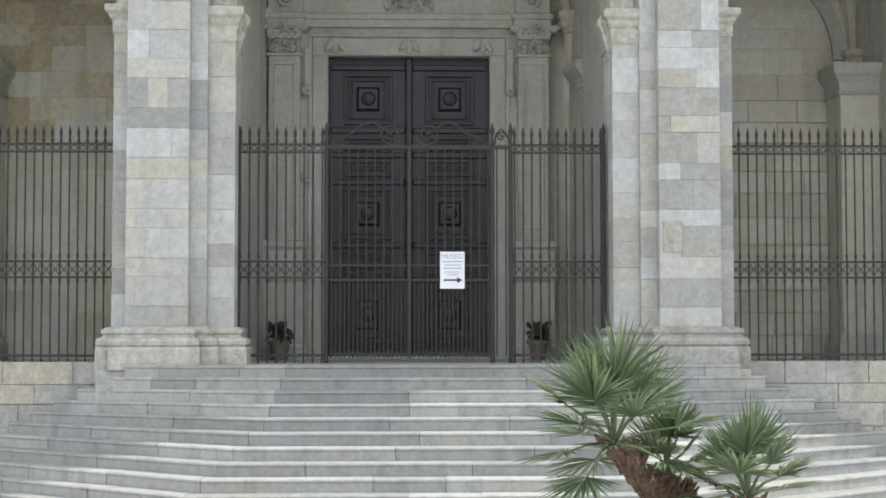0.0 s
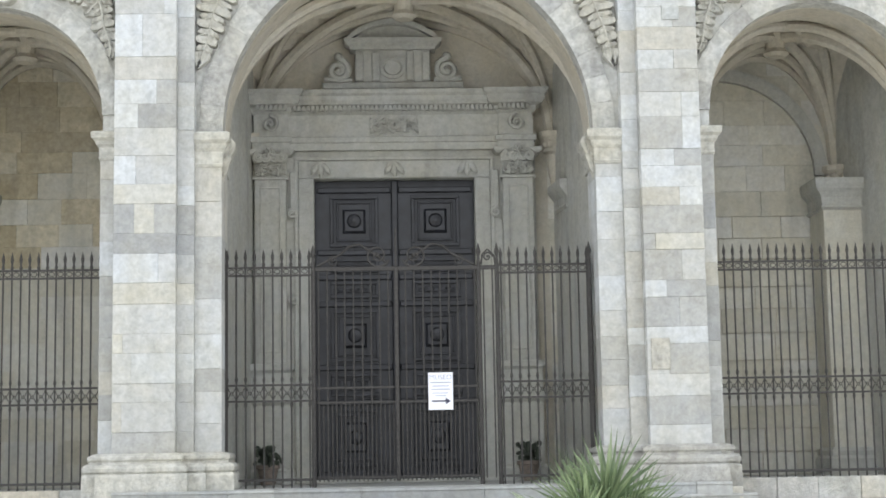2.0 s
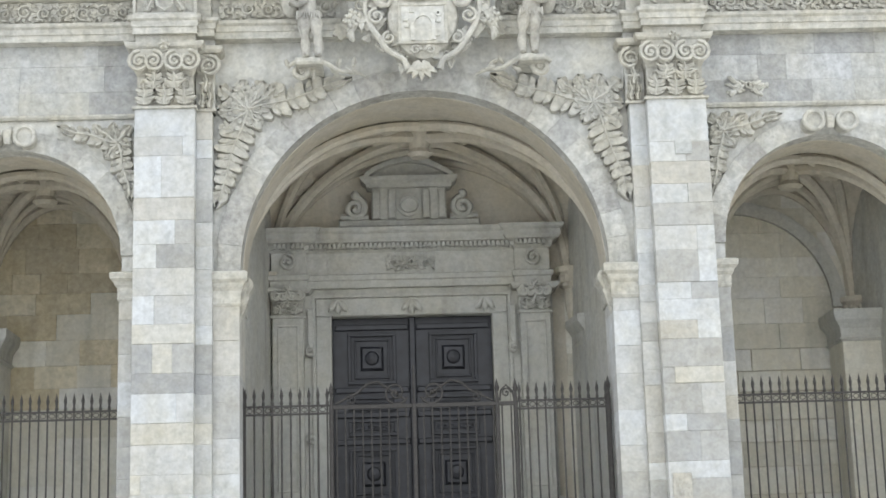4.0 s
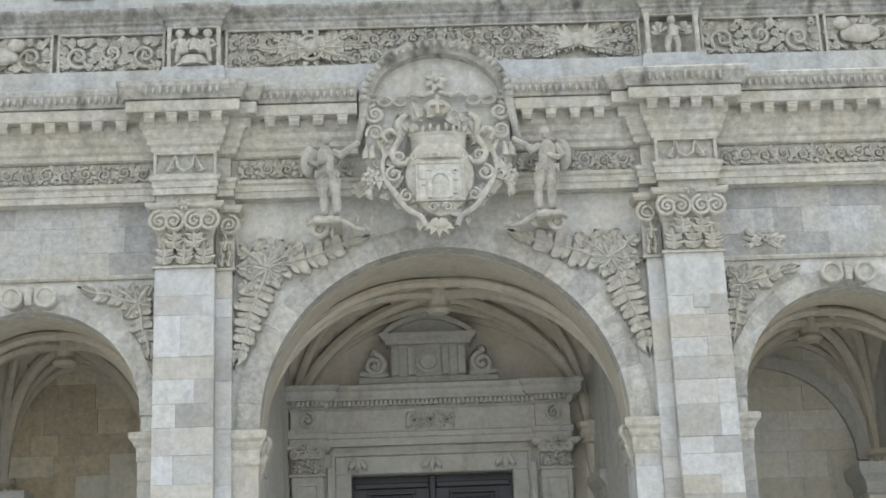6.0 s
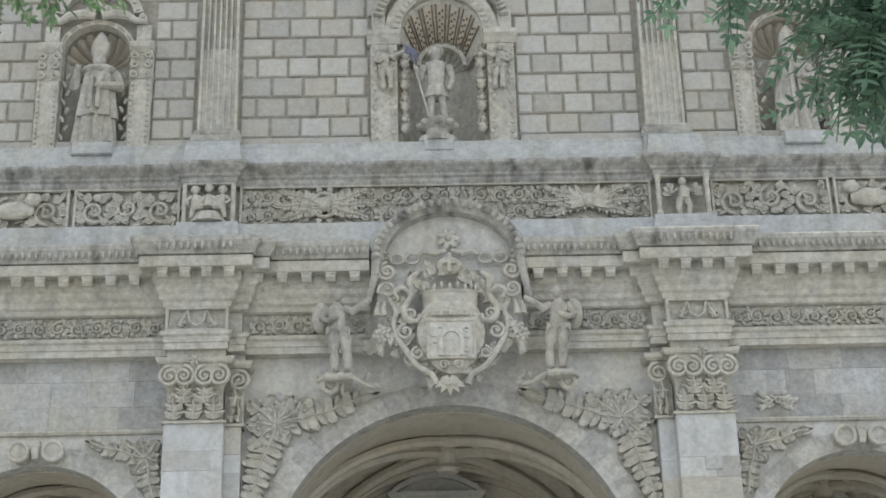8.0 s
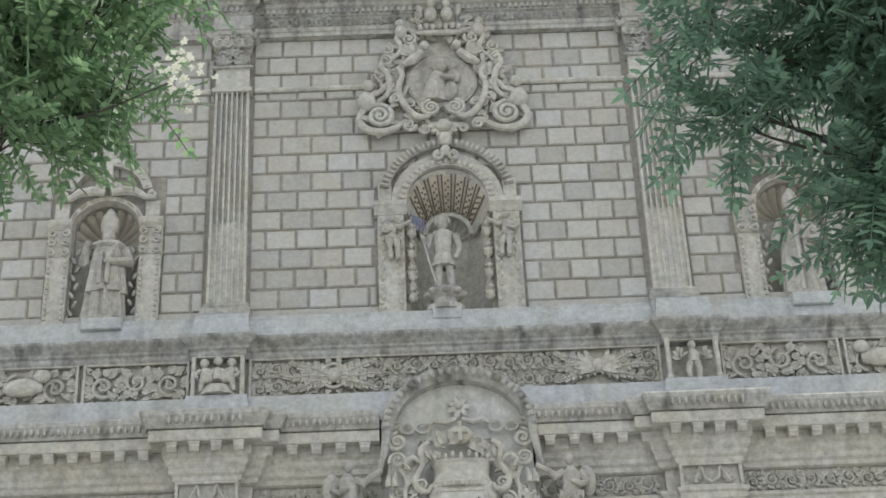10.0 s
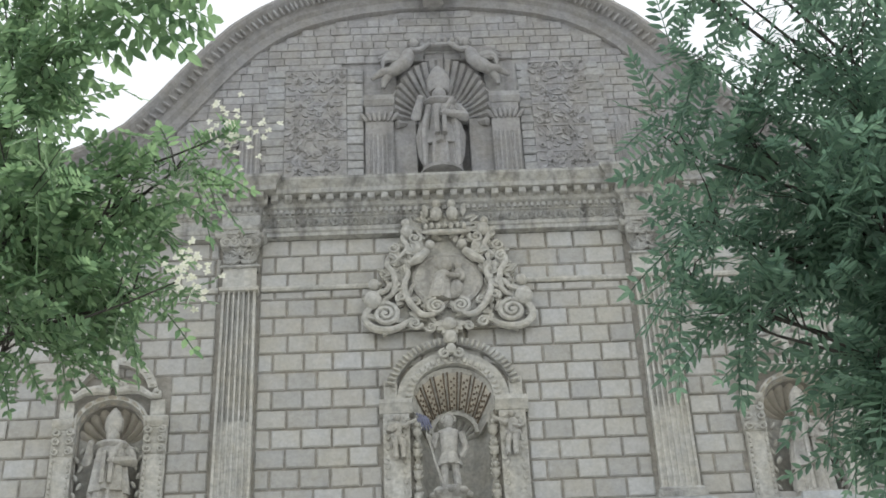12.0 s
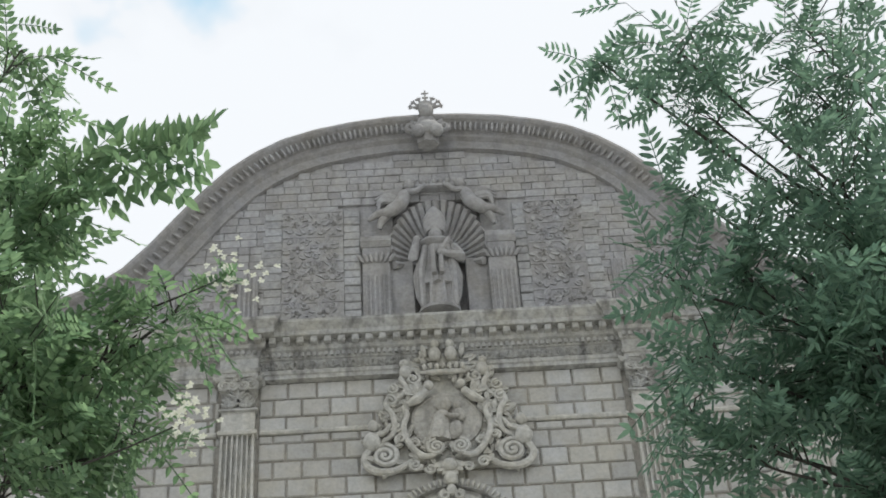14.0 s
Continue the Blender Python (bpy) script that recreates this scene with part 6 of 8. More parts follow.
# ---- upper pilasters ----
for sgn in (-1, 1):
    x = XC + sgn * 3.80
    pl = thing("fluted_pilaster", "pale fluted stone pilaster with a leafy capital", "pilaster", "pilasters of the upper storey")
    s = Shape()
    hw, y0 = 0.335, 23.86
    # section with five flutes, deeper above, filled in the lower third
    def section(deep, k):
        pts = [(x - hw * k, 24.2), (x - hw * k, y0)]
        n = 6
        for i in range(n):
            c = x + (-hw + 0.035 + (2 * hw - 0.07) * (i + 0.5) / n) * k
            f = (2 * hw - 0.07) / n * 0.36 * k
            pts += [(c - f, y0), (c - f * 0.6, y0 + deep), (c + f * 0.6, y0 + deep), (c + f, y0)]
        return pts + [(x + hw * k, y0), (x + hw * k, 24.2)]
    for za, zb, deep, ka, kb in ((15.0, 16.6, 0.03, 1.0, 0.975), (16.6, 19.36, 0.075, 0.975, 0.92)):
        s.rings([[(px, py, z) for px, py in section(deep, k)] for z, k in ((za, ka), (zb, kb))])
    part("shaft", s, TRIM_STONE, pl)
    part("foot", Shape().sweep([(x - hw, 24.1), (x - hw, y0), (x + hw, y0), (x + hw, 24.1)], [(-0.1, 14.72), (0.09, 14.72), (0.09, 14.88), (0.05, 14.90), (0.06, 14.95), (0.02, 15.0), (-0.1, 15.0)]), WORN_STONE, pl)
    part("neck_ring", Shape().sweep([(x - hw * 0.92, 24.1), (x - hw * 0.92, y0), (x + hw * 0.92, y0), (x + hw * 0.92, 24.1)], [(-0.1, 19.36), (0.04, 19.36), (0.06, 19.41), (0.03, 19.46), (0.0, 19.48), (0.0, 19.92), (-0.1, 19.92)]), TRIM_STONE, pl)
    capital(pl, x - 0.33, x + 0.33, 23.84, 19.88, 20.60, material=WORN_STONE)
    part("pedestal", Shape().sweep([(x - 0.42 + 0.0, 24.1), (x - 0.42, 23.70), (x + 0.42, 23.70), (x + 0.42, 24.1)], [(-0.1, 14.10), (0.04, 14.10), (0.04, 14.36), (0.0, 14.42), (0.0, 14.68), (0.03, 14.72), (-0.1, 14.73)]), GREY_STONE, pl)


# ---- niches ----
def shell(sh, cx, zs, r, yf, depth, ribs=9):
    """A scallop half dome."""
    n, m = ribs * 4, 8
    b = len(sh.v)
    for i in range(n + 1):
        w_ = math.pi * i / n
        for j in range(m + 1):
            t = j / m
            q = r * (1 - 0.96 * t) * (1 + 0.0 * t)
            groove = 0.15 * r * abs(math.sin(w_ * ribs)) ** 0.6 * (1 - 0.7 * t)
            y = yf + depth * math.sqrt(max(0, 1 - (1 - t) ** 2)) - groove * 1.6
            sh.v.append((cx + q * math.cos(w_), y, zs + q * math.sin(w_)))
    for i in range(n):
        for j in range(m):
            sh.f.append((b + i * (m + 1) + j, b + (i + 1) * (m + 1) + j, b + (i + 1) * (m + 1) + j + 1, b + i * (m + 1) + j + 1))


def hollow(sh, cx, z0, z1, r, yf, depth, n=16):
    """The curved back of a niche."""
    loops = []
    for z in (z0, z1):
        loops.append([(cx + r * math.cos(math.pi * i / n), yf + depth * math.sin(math.pi * i / n), z) for i in range(n + 1)])
    sh.rings(loops, closed=False, cap=False)


def side_niche(cx):
    ob = thing("statue_niche", "shell-headed stone niche with carved side strips", "niche", "niches of the upper storey")
    zs, r = 16.55, 0.56
    s = Shape()
    hollow(s, cx, 14.7, zs, r + 0.03, UPY + 0.05, 0.42)
    part("recess", s, TRIM_STONE, ob, smooth=True)
    s = Shape()
    shell(s, cx, zs, r + 0.08, UPY - 0.04, 0.6, 9)
    part("shell", s, VAULT_STONE, ob, "warm ochre scallop shell", smooth=True)
    part("shell_rim", Shape().arch(cx, zs, r + 0.04, r + 0.13, UPY - 0.10, UPY + 0.1, 18), TRIM_STONE, ob)
    for sd in (-1, 1):
        a, b = sorted((cx + sd * 0.60, cx + sd * 0.98))
        part("side_strip", Shape().box(a, b, UPY - 0.10, UPY + 0.1, 14.72, 16.05, 0.015), TRIM_STONE, ob)
        st = Shape()
        for i in range(12):
            for e in (a + 0.05, b - 0.05):
                st.blob((e, UPY - 0.11, 14.85 + i * 0.1), (0.03, 0.03, 0.045), 0, 6, 4)
        tagged(part("bead_strip", st, TRIM_STONE, ob, smooth=True), kind="stuff")
        cp = Shape()
        mx = (a + b) / 2
        for zz in (16.12, 16.32, 16.50):
            for dx in (-0.11, 0.11):
                spiral(cp, mx + dx, zz, UPY - 0.13, 0.08, 1.4, 90, 1 if dx < 0 else -1, 0.03, 10)
        cp.box(a - 0.01, b + 0.01, UPY - 0.09, UPY + 0.1, 16.05, 16.58, 0.01)
        part("strip_capital", cp, TRIM_STONE, ob, smooth=True)
        part("cap_moulding", Shape().sweep([(a - 0.02, UPY), (b + 0.02, UPY)], [(-0.05, 16.58), (0.10, 16.58), (0.16, 16.66), (0.18, 16.74), (0.14, 16.78), (-0.05, 16.80)]), TRIM_STONE, ob)
        sc = Shape()
        for i in range(8):
            lobe(sc, cx + sd * 0.50, 14.95 + i * 0.17, UPY + 0.05, 90 + sd * (30 if i % 2 else -30), 0.17, 0.08, 0.05)
        part("jamb_leaves", sc, TRIM_STONE, ob, smooth=True)
        part("spandrel_slab", Shape().box(*sorted((cx + sd * 0.66, cx + sd * 0.92)), UPY - 0.06, UPY + 0.1, 16.78, 17.15, 0.012), TRIM_STONE, ob)
    # scrolled top and broken round pediment with a cross post
    s = Shape()
    for sd in (-1, 1):
        s.tube([(cx + sd * 0.05, UPY - 0.14, 17.28), (cx + sd * 0.25, UPY - 0.16, 17.32), (cx + sd * 0.5, UPY - 0.14, 17.30), (cx + sd * 0.66, UPY - 0.12, 17.20), (cx + sd * 0.85, UPY - 0.1, 17.18)], [0.06, 0.09, 0.08, 0.06, 0.04], 8)
        spiral(s, cx + sd * 0.12, 17.40, UPY - 0.14, 0.10, 1.4, 90, -sd, 0.04, 12)
        spiral(s, cx + sd * 0.78, 17.26, UPY - 0.1, 0.08, 1.4, 90, sd, 0.035, 12)
    part("scrolled_top", s, TRIM_STONE, ob, smooth=True)
    s = Shape()
    s.arch(cx, 17.25, 0.62, 0.78, UPY - 0.12, UPY + 0.1, 22, 10, 170)
    for i in range(13):
        w_ = radians(15 + 150 * i / 12)
        s.box(cx + 0.70 * math.cos(w_) - 0.035, cx + 0.70 * math.cos(w_) + 0.035, UPY - 0.15, UPY - 0.11, 17.25 + 0.70 * math.sin(w_) - 0.03, 17.25 + 0.70 * math.sin(w_) + 0.03, 0.008)
    part("round_pediment", s, TRIM_STONE, ob)
    s = Shape().box(cx - 0.06, cx + 0.06, UPY - 0.14, UPY + 0.08, 17.45, 18.0, 0.015)
    s.blob((cx, UPY - 0.08, 18.15), (0.16, 0.1, 0.16)).tube([(cx - 0.3, UPY - 0.08, 18.1), (cx, UPY - 0.1, 18.3), (cx + 0.3, UPY - 0.08, 18.1)], 0.05, 7)
    part("crest", s, TRIM_STONE, ob, smooth=True)
    part("statue_base", Shape().box(cx + 0.08 - 0.34, cx + 0.08 + 0.34, 23.70, 24.1, 14.52, 14.75, 0.02), GREY_STONE, ob)
    return ob


for sgn, cxx in ((-1, XC + NX[0][0]), (1, XC + NX[2][0])):
    side_niche(cxx)
saint_statue(XC - 5.87, 23.98, 14.74, 2.12, "weathered stone bishop with a mitre, standing in a niche", "bishop")
saint_statue(XC + 6.06, 23.98, 14.74, 2.06, "weathered pale stone saint, standing in a niche behind leaves", "bishop")

# centre niche
cn_ = thing("statue_niche", "large stone niche with a coffered shell and carved frame", "niche", "niches of the upper storey")
cx, r, zs = XC + NX[1][0], NX[1][1], NX[1][2]
s = Shape()
hollow(s, cx, 14.7, zs, r, UPY + 0.05, 0.75)
part("recess", s, TRIM_STONE, cn_, smooth=True)

OUT_R, IN_R, OUT_Z, IN_Z = r + 0.05, 0.42, zs - 0.08, zs - 0.40


def head_at(deg, t, lift=0.0):
    """A point of the splayed niche head: t 0 at the front edge, 1 at the inner shell."""
    q = OUT_R + (IN_R - OUT_R) * t - lift
    return (cx + q * math.cos(radians(deg)), UPY - 0.04 + 0.56 * t - lift * 0.5, OUT_Z + (IN_Z - OUT_Z) * t + q * math.sin(radians(deg)))


s = Shape()
s.rings([[head_at(-8 + 196 * i / 30, t) for t in (0.0, 0.5, 1.0)] + [(cx + 0.9 * math.cos(radians(-8 + 196 * i / 30)), UPY + 0.9, zs + 0.9 * math.sin(radians(-8 + 196 * i / 30)))] for i in range(31)], closed=True)
part("coffered_head", s, TRIM_STONE, cn_)
for i in range(7):
    d0 = 16 + 148 * (i + 0.5) / 7
    s = Shape()
    s.rings([[head_at(d0 - 6.2, t, 0.012), head_at(d0 + 6.2, t, 0.012), head_at(d0 + 6.2, t, -0.02), head_at(d0 - 6.2, t, -0.02)] for t in (0.12, 0.86)])
    part("coffer", s, VAULT_STONE, cn_, "warm ochre sunk panel")
# raised beads and ribs, coloured dark to stand for shade in the carving
s = Shape()
for i in range(7):
    d0 = 16 + 148 * (i + 0.5) / 7
    for t in (0.22, 0.36, 0.50, 0.64, 0.78):
        s.blob(head_at(d0 - 2.4, t, 0.025), (0.020, 0.022, 0.026), 0, 6, 4).blob(head_at(d0 + 2.4, t + 0.06, 0.025), (0.020, 0.022, 0.026), 0, 6, 4)
    for off in (-7.4, 7.4):
        s.tube([head_at(d0 + off, 0.08, 0.018), head_at(d0 + off, 0.5, 0.018), head_at(d0 + off, 0.9, 0.018)], 0.014, 5)
tagged(part("coffer_carving", s, COFFER_SHADED_OCHRE, cn_, smooth=True), kind="stuff")
s = Shape()
shell(s, cx, IN_Z, IN_R + 0.03, UPY + 0.50, 0.30, 9)
part("inner_shell", s, TRIM_STONE, cn_, smooth=True)
part("inner_arch", Shape().arch(cx, IN_Z, IN_R - 0.05, IN_R + 0.03, UPY + 0.44, UPY + 0.56, 20), TRIM_STONE, cn_)
s = Shape()
s.arch(cx, zs - 0.02, r + 0.02, r + 0.16, UPY - 0.14, UPY + 0.1, 24).arch(cx, zs - 0.02, r + 0.16, r + 0.30, UPY - 0.08, UPY + 0.1, 24)
part("arch_moulding", s, TRIM_STONE, cn_)
s = Shape()
for i in range(21):
    w_ = math.pi * (i + 0.5) / 21
    s.blob((cx + (r + 0.09) * math.cos(w_), UPY - 0.15, zs - 0.02 + (r + 0.09) * math.sin(w_)), (0.05, 0.04, 0.06), 90 - math.degrees(w_), 6, 4)
for i in range(31):
    w_ = radians(14 + 152 * i / 30)
    s.blob((cx + (r + 0.44) * math.cos(w_), UPY - 0.14, zs + 0.04 + (r + 0.44) * math.sin(w_)), (0.035, 0.05, 0.08), 90 - math.degrees(w_), 6, 4)
tagged(part("arch_carving", s, TRIM_STONE, cn_, smooth=True), kind="stuff")
part("outer_hood", Shape().arch(cx, zs + 0.04, r + 0.36, r + 0.52, UPY - 0.12, UPY + 0.1, 24, 12, 168), WORN_STONE, cn_)
s = Shape()
for sd in (-1, 1):
    spiral(s, cx + sd * 0.12, zs + r + 0.16, UPY - 0.2, 0.10, 1.4, 90, -sd, 0.04, 12)
s.blob((cx, UPY - 0.2, zs + r + 0.26), (0.10, 0.09, 0.12))
s.blob((cx, UPY - 0.22, zs + r + 0.50), (0.13, 0.10, 0.15))
part("keystone_mask", s, TRIM_STONE, cn_, smooth=True)
for sd in (-1, 1):
    a, b = sorted((cx + sd * 0.78, cx + sd * 1.24))
    mx = (a + b) / 2
    part("side_strip", Shape().box(a, b, UPY - 0.10, UPY + 0.1, 14.72, 16.66, 0.015), TRIM_STONE, cn_)
    st = Shape()
    for i in range(19):
        for e in (a + 0.06, b - 0.06):
            blade(st, e, 14.80 + i * 0.095, UPY - 0.105, 90 + (25 if i % 2 else -25), 0.12, 0.07, 0.03)
    tagged(part("leaf_strip", st, TRIM_STONE, cn_, smooth=True), kind="stuff")
    part("cap_moulding", Shape().sweep([(a - 0.06, UPY), (b + 0.06, UPY)], [(-0.05, 16.66), (0.10, 16.66), (0.15, 16.74), (0.20, 16.82), (0.20, 16.90), (-0.05, 16.92)]), TRIM_STONE, cn_)
    part("upper_block", Shape().box(*sorted((cx + sd * 0.98, cx + sd * 1.22)), UPY - 0.08, UPY + 0.1, 16.92, 17.36, 0.012), TRIM_STONE, cn_)
    jm = Shape()
    for zz in (15.0, 15.42, 15.84, 16.26):
        acanthus(jm, cx + sd * 0.655, zz, cx + sd * 0.655, zz + 0.34, UPY + 0.02, 0.075, 4, 0.07)
    for zz in (15.0, 15.42, 15.84, 16.26):
        jm.blob((cx + sd * 0.665, UPY - 0.05, zz + 0.19), (0.05, 0.06, 0.06), 0, 10, 7)
        jm.blob((cx + sd * 0.67, UPY - 0.02, zz + 0.05), (0.07, 0.06, 0.10), 0, 9, 6).blob((cx + sd * 0.64, UPY - 0.03, zz + 0.10), (0.035, 0.04, 0.08), sd * 35, 7, 5)
    part("jamb_carving", jm, TRIM_STONE, cn_, smooth=True)
part("statue_base", Shape().box(cx - 0.10 - 0.25, cx - 0.10 + 0.25, 23.76, 24.1, 14.52, 14.78, 0.02), GREY_STONE, cn_)
nest = Shape()
rc = random.Random(31)
for k in range(5):
    nest.tube([(cx - 0.64 + 0.035 * k + rc.uniform(-0.01, 0.01), UPY + 0.02, 16.72 - 0.02 * k), (cx - 0.63 + 0.04 * k, UPY - 0.02, 16.56 + rc.uniform(-0.03, 0.03)), (cx - 0.60 + 0.05 * k, UPY + 0.02, 16.40 + rc.uniform(-0.05, 0.08))], [0.018, 0.032, 0.010], 6)
part("hanging_cloth", nest, SHADE_BLUE, cn_, "blue-grey rag hanging from the niche's edge", smooth=True)
saint_statue(XC - 0.07, 23.96, 14.72, 1.92, "stone soldier saint on a carved pedestal, holding a thin lance", "soldier")
for sd in (-1, 1):
    saint_statue(cx + sd * 0.99, 23.84, 15.70, 0.92, "small stone child, arm raised towards the niche" if sd < 0 else "small stone child on the niche's side strip", "child")

# ---- upper carved arms ----
ua = thing("coat_of_arms", "wreath of stone scrolls and leaves round an oval relief", "coat of arms")
cx, cz, y = XC + 0.035, 19.55, UPY - 0.06
WREATH = ((-1.15, 1.1), (-0.95, 1.5), (-0.45, 1.5), (0.0, 1.28), (0.5, 1.12), (0.9, 0.98), (1.15, 0.80), (1.45, 0.35), (1.65, 0.2))
s = Shape()
edge_ = [(w_, v_) for v_, w_ in WREATH]
outline_ = [(cx + w_ * 0.86, cz + v_ * 0.95) for w_, v_ in edge_] + [(cx - w_ * 0.86, cz + v_ * 0.95) for w_, v_ in edge_[::-1]]
s.rings([[(px_, yy, pz_) for px_, pz_ in outline_] for yy in (UPY + 0.05, UPY - 0.03)])
part("back_plate", s, TRIM_STONE, ua)
s = Shape()
s.rings([[(cx + a * math.cos(w_ * math.pi / 16), yy, cz - 0.06 + b * math.sin(w_ * math.pi / 16)) for w_ in range(32)] for a, b, yy in ((0.66, 0.62, UPY + 0.05), (0.66, 0.62, UPY - 0.09), (0.60, 0.56, UPY - 0.11), (0.56, 0.52, UPY - 0.09))])
part("oval", s, STATUE_STONE, ua)
s = Shape()
robe(s, cx - 0.17, UPY - 0.14, cz - 0.55, cz + 0.12, 0.20, 0.14, 7, 0.22, 0.10, 28, 5)
s.blob((cx - 0.03, UPY - 0.18, cz + 0.22), (0.10, 0.08, 0.12), 0, 10, 7).blob((cx - 0.03, UPY - 0.16, cz + 0.24), (0.14, 0.06, 0.16), 0, 10, 7)
s.blob((cx + 0.24, UPY - 0.16, cz + 0.0), (0.11, 0.08, 0.15), -20).blob((cx + 0.20, UPY - 0.18, cz + 0.2), (0.075, 0.07, 0.085)).blob((cx + 0.14, UPY - 0.15, cz - 0.32), (0.14, 0.07, 0.22), 10)
s.tube([(cx - 0.1, UPY - 0.2, cz + 0.02), (cx + 0.08, UPY - 0.24, cz - 0.08), (cx + 0.24, UPY - 0.22, cz - 0.06)], [0.055, 0.05, 0.04], 8)
part("relief", s, STATUE_STONE, ua, smooth=True)
s = Shape()
ru2 = random.Random(9)
for sd in (-1, 1):
    def ribbon(pts, rad):
        curl(s, [(cx + sd * a, y - d, cz + b) for a, b, d in pts], rad)
    # outer foot scrolls, the pair under the oval, and the small pair between them
    spiral(s, cx + sd * 1.15, cz - 0.86, y - 0.13, 0.24, 1.9, 90, sd, 0.058, 30)
    ribbon([(1.16, -0.62, 0.13), (1.42, -0.70, 0.10), (1.52, -0.92, 0.08), (1.36, -1.14, 0.10), (1.05, -1.18, 0.10), (0.80, -1.06, 0.10), (0.66, -0.92, 0.08)], [0.05, 0.075, 0.07, 0.075, 0.07, 0.055, 0.03])
    spiral(s, cx + sd * 0.22, cz - 0.74, y - 0.16, 0.17, 1.9, 90, -sd, 0.044, 28)
    ribbon([(0.24, -0.90, 0.15), (0.48, -0.90, 0.14), (0.70, -0.62, 0.13), (0.80, -0.25, 0.12), (0.72, 0.05, 0.12), (0.82, 0.22, 0.10)], [0.04, 0.065, 0.065, 0.06, 0.05, 0.03])
    spiral(s, cx + sd * 0.62, cz - 1.08, y - 0.12, 0.12, 1.7, 0, sd, 0.036, 22)
    spiral(s, cx + sd * 0.34, cz - 1.16, y - 0.10, 0.10, 1.6, 180, -sd, 0.034, 20)
    # side column of scrolls
    ribbon([(1.20, -0.55, 0.10), (0.98, -0.35, 0.13), (0.98, 0.0, 0.14), (1.10, 0.26, 0.12), (1.02, 0.50, 0.10), (0.86, 0.52, 0.10)], [0.035, 0.06, 0.06, 0.06, 0.05, 0.03])
    ribbon([(0.90, 0.40, 0.10), (0.72, 0.62, 0.13), (0.80, 0.88, 0.12), (0.62, 1.06, 0.11), (0.42, 1.00, 0.10)], [0.03, 0.055, 0.055, 0.05, 0.03])
    for a, b, rr, st in ((1.02, 0.36, 0.12, 60), (0.95, -0.22, 0.13, 200), (0.98, 0.62, 0.12, 90), (0.58, 0.84, 0.13, 150), (0.60, -0.62, 0.10, 20), (0.86, -0.5, 0.10, 300)):
        spiral(s, cx + sd * a, cz + b, y - 0.13, rr, 1.5, st if sd > 0 else 180 - st, sd, 0.034, 18)
    for k in range(150):
        v_ = ru2.uniform(-1.1, 1.35)
        hw_ = float(np.interp(v_, [q[0] for q in WREATH], [q[1] for q in WREATH]))
        inner = 0.68 * math.sqrt(max(0.0, 1 - ((v_ + 0.06) / 0.66) ** 2)) + 0.03
        if inner > hw_ - 0.05:
            continue
        t = ru2.random()
        u_ = inner + (hw_ - 0.10 - inner) * t
        base = 90 - sd * (20 + 70 * t)
        petal(s, cx + sd * u_, cz + v_, y - ru2.uniform(0.0, 0.10), base + ru2.uniform(-70, 70), ru2.uniform(0.13, 0.24), ru2.uniform(0.06, 0.10), 0.07)
tagged(part("wreath", s, TRIM_STONE, ua, smooth=True), kind="stuff")
for sd in (-1, 1):
    s = Shape()
    s.blob((cx + sd * 1.38, y - 0.14, cz - 0.55), (0.17, 0.14, 0.20), 0, 10, 7).blob((cx + sd * 1.35, y - 0.17, cz - 0.22), (0.105, 0.10, 0.12), 0, 10, 7)
    s.tube([(cx + sd * 1.30, y - 0.16, cz - 0.42), (cx + sd * 1.12, y - 0.18, cz - 0.36), (cx + sd * 1.04, y - 0.16, cz - 0.20)], [0.06, 0.05, 0.04], 8)
    part("side_figure", s, TRIM_STONE, ua, smooth=True)
    s = Shape()
    s.tube([(cx + sd * 0.34, y - 0.16, cz + 0.52), (cx + sd * 0.52, y - 0.17, cz + 0.34), (cx + sd * 0.70, y - 0.15, cz + 0.24)], [0.07, 0.10, 0.05], 9)
    s.blob((cx + sd * 0.30, y - 0.18, cz + 0.64), (0.095, 0.09, 0.10), 0, 10, 7)
    for k in range(4):
        petal(s, cx + sd * 0.50, cz + 0.48, y - 0.12, 90 - sd * (10 + 25 * k), 0.26, 0.09, 0.05)
    part("inner_figure", s, TRIM_STONE, ua, smooth=True)
    s = Shape()
    s.blob((cx + sd * 0.72, y - 0.14, cz + 1.0), (0.12, 0.11, 0.15), 0, 10, 7).blob((cx + sd * 0.74, y - 0.16, cz + 1.18), (0.085, 0.085, 0.095), 0, 10, 7)
    part("shoulder_figure", s, TRIM_STONE, ua, smooth=True)
    s = Shape()
    s.blob((cx + sd * 0.15, y - 0.18, cz + 1.36), (0.12, 0.12, 0.16), 0, 10, 7).blob((cx + sd * 0.14, y - 0.18, cz + 1.60), (0.085, 0.085, 0.10), 0, 10, 7).blob((cx + sd * 0.36, y - 0.14, cz + 1.48), (0.06, 0.06, 0.16), sd * 12)
    part("top_figure", s, TRIM_STONE, ua, smooth=True)
s = Shape()
s.tube([(cx - 0.42, y - 0.12, cz + 0.98), (cx - 0.2, y - 0.2, cz + 0.92), (cx + 0.2, y - 0.2, cz + 0.92), (cx + 0.42, y - 0.12, cz + 0.98)], [0.04, 0.055, 0.055, 0.04], 8)
for k in range(7):
    s.blob((cx - 0.36 + 0.12 * k, y - 0.19, cz + 1.06 + 0.02 * (k % 2)), (0.045, 0.05, 0.075), 0, 7, 5)
part("crown_band", s, TRIM_STONE, ua, smooth=True)
s = Shape()
s.blob((cx, y - 0.14, cz - 1.12), (0.13, 0.1, 0.13), 0, 10, 7)
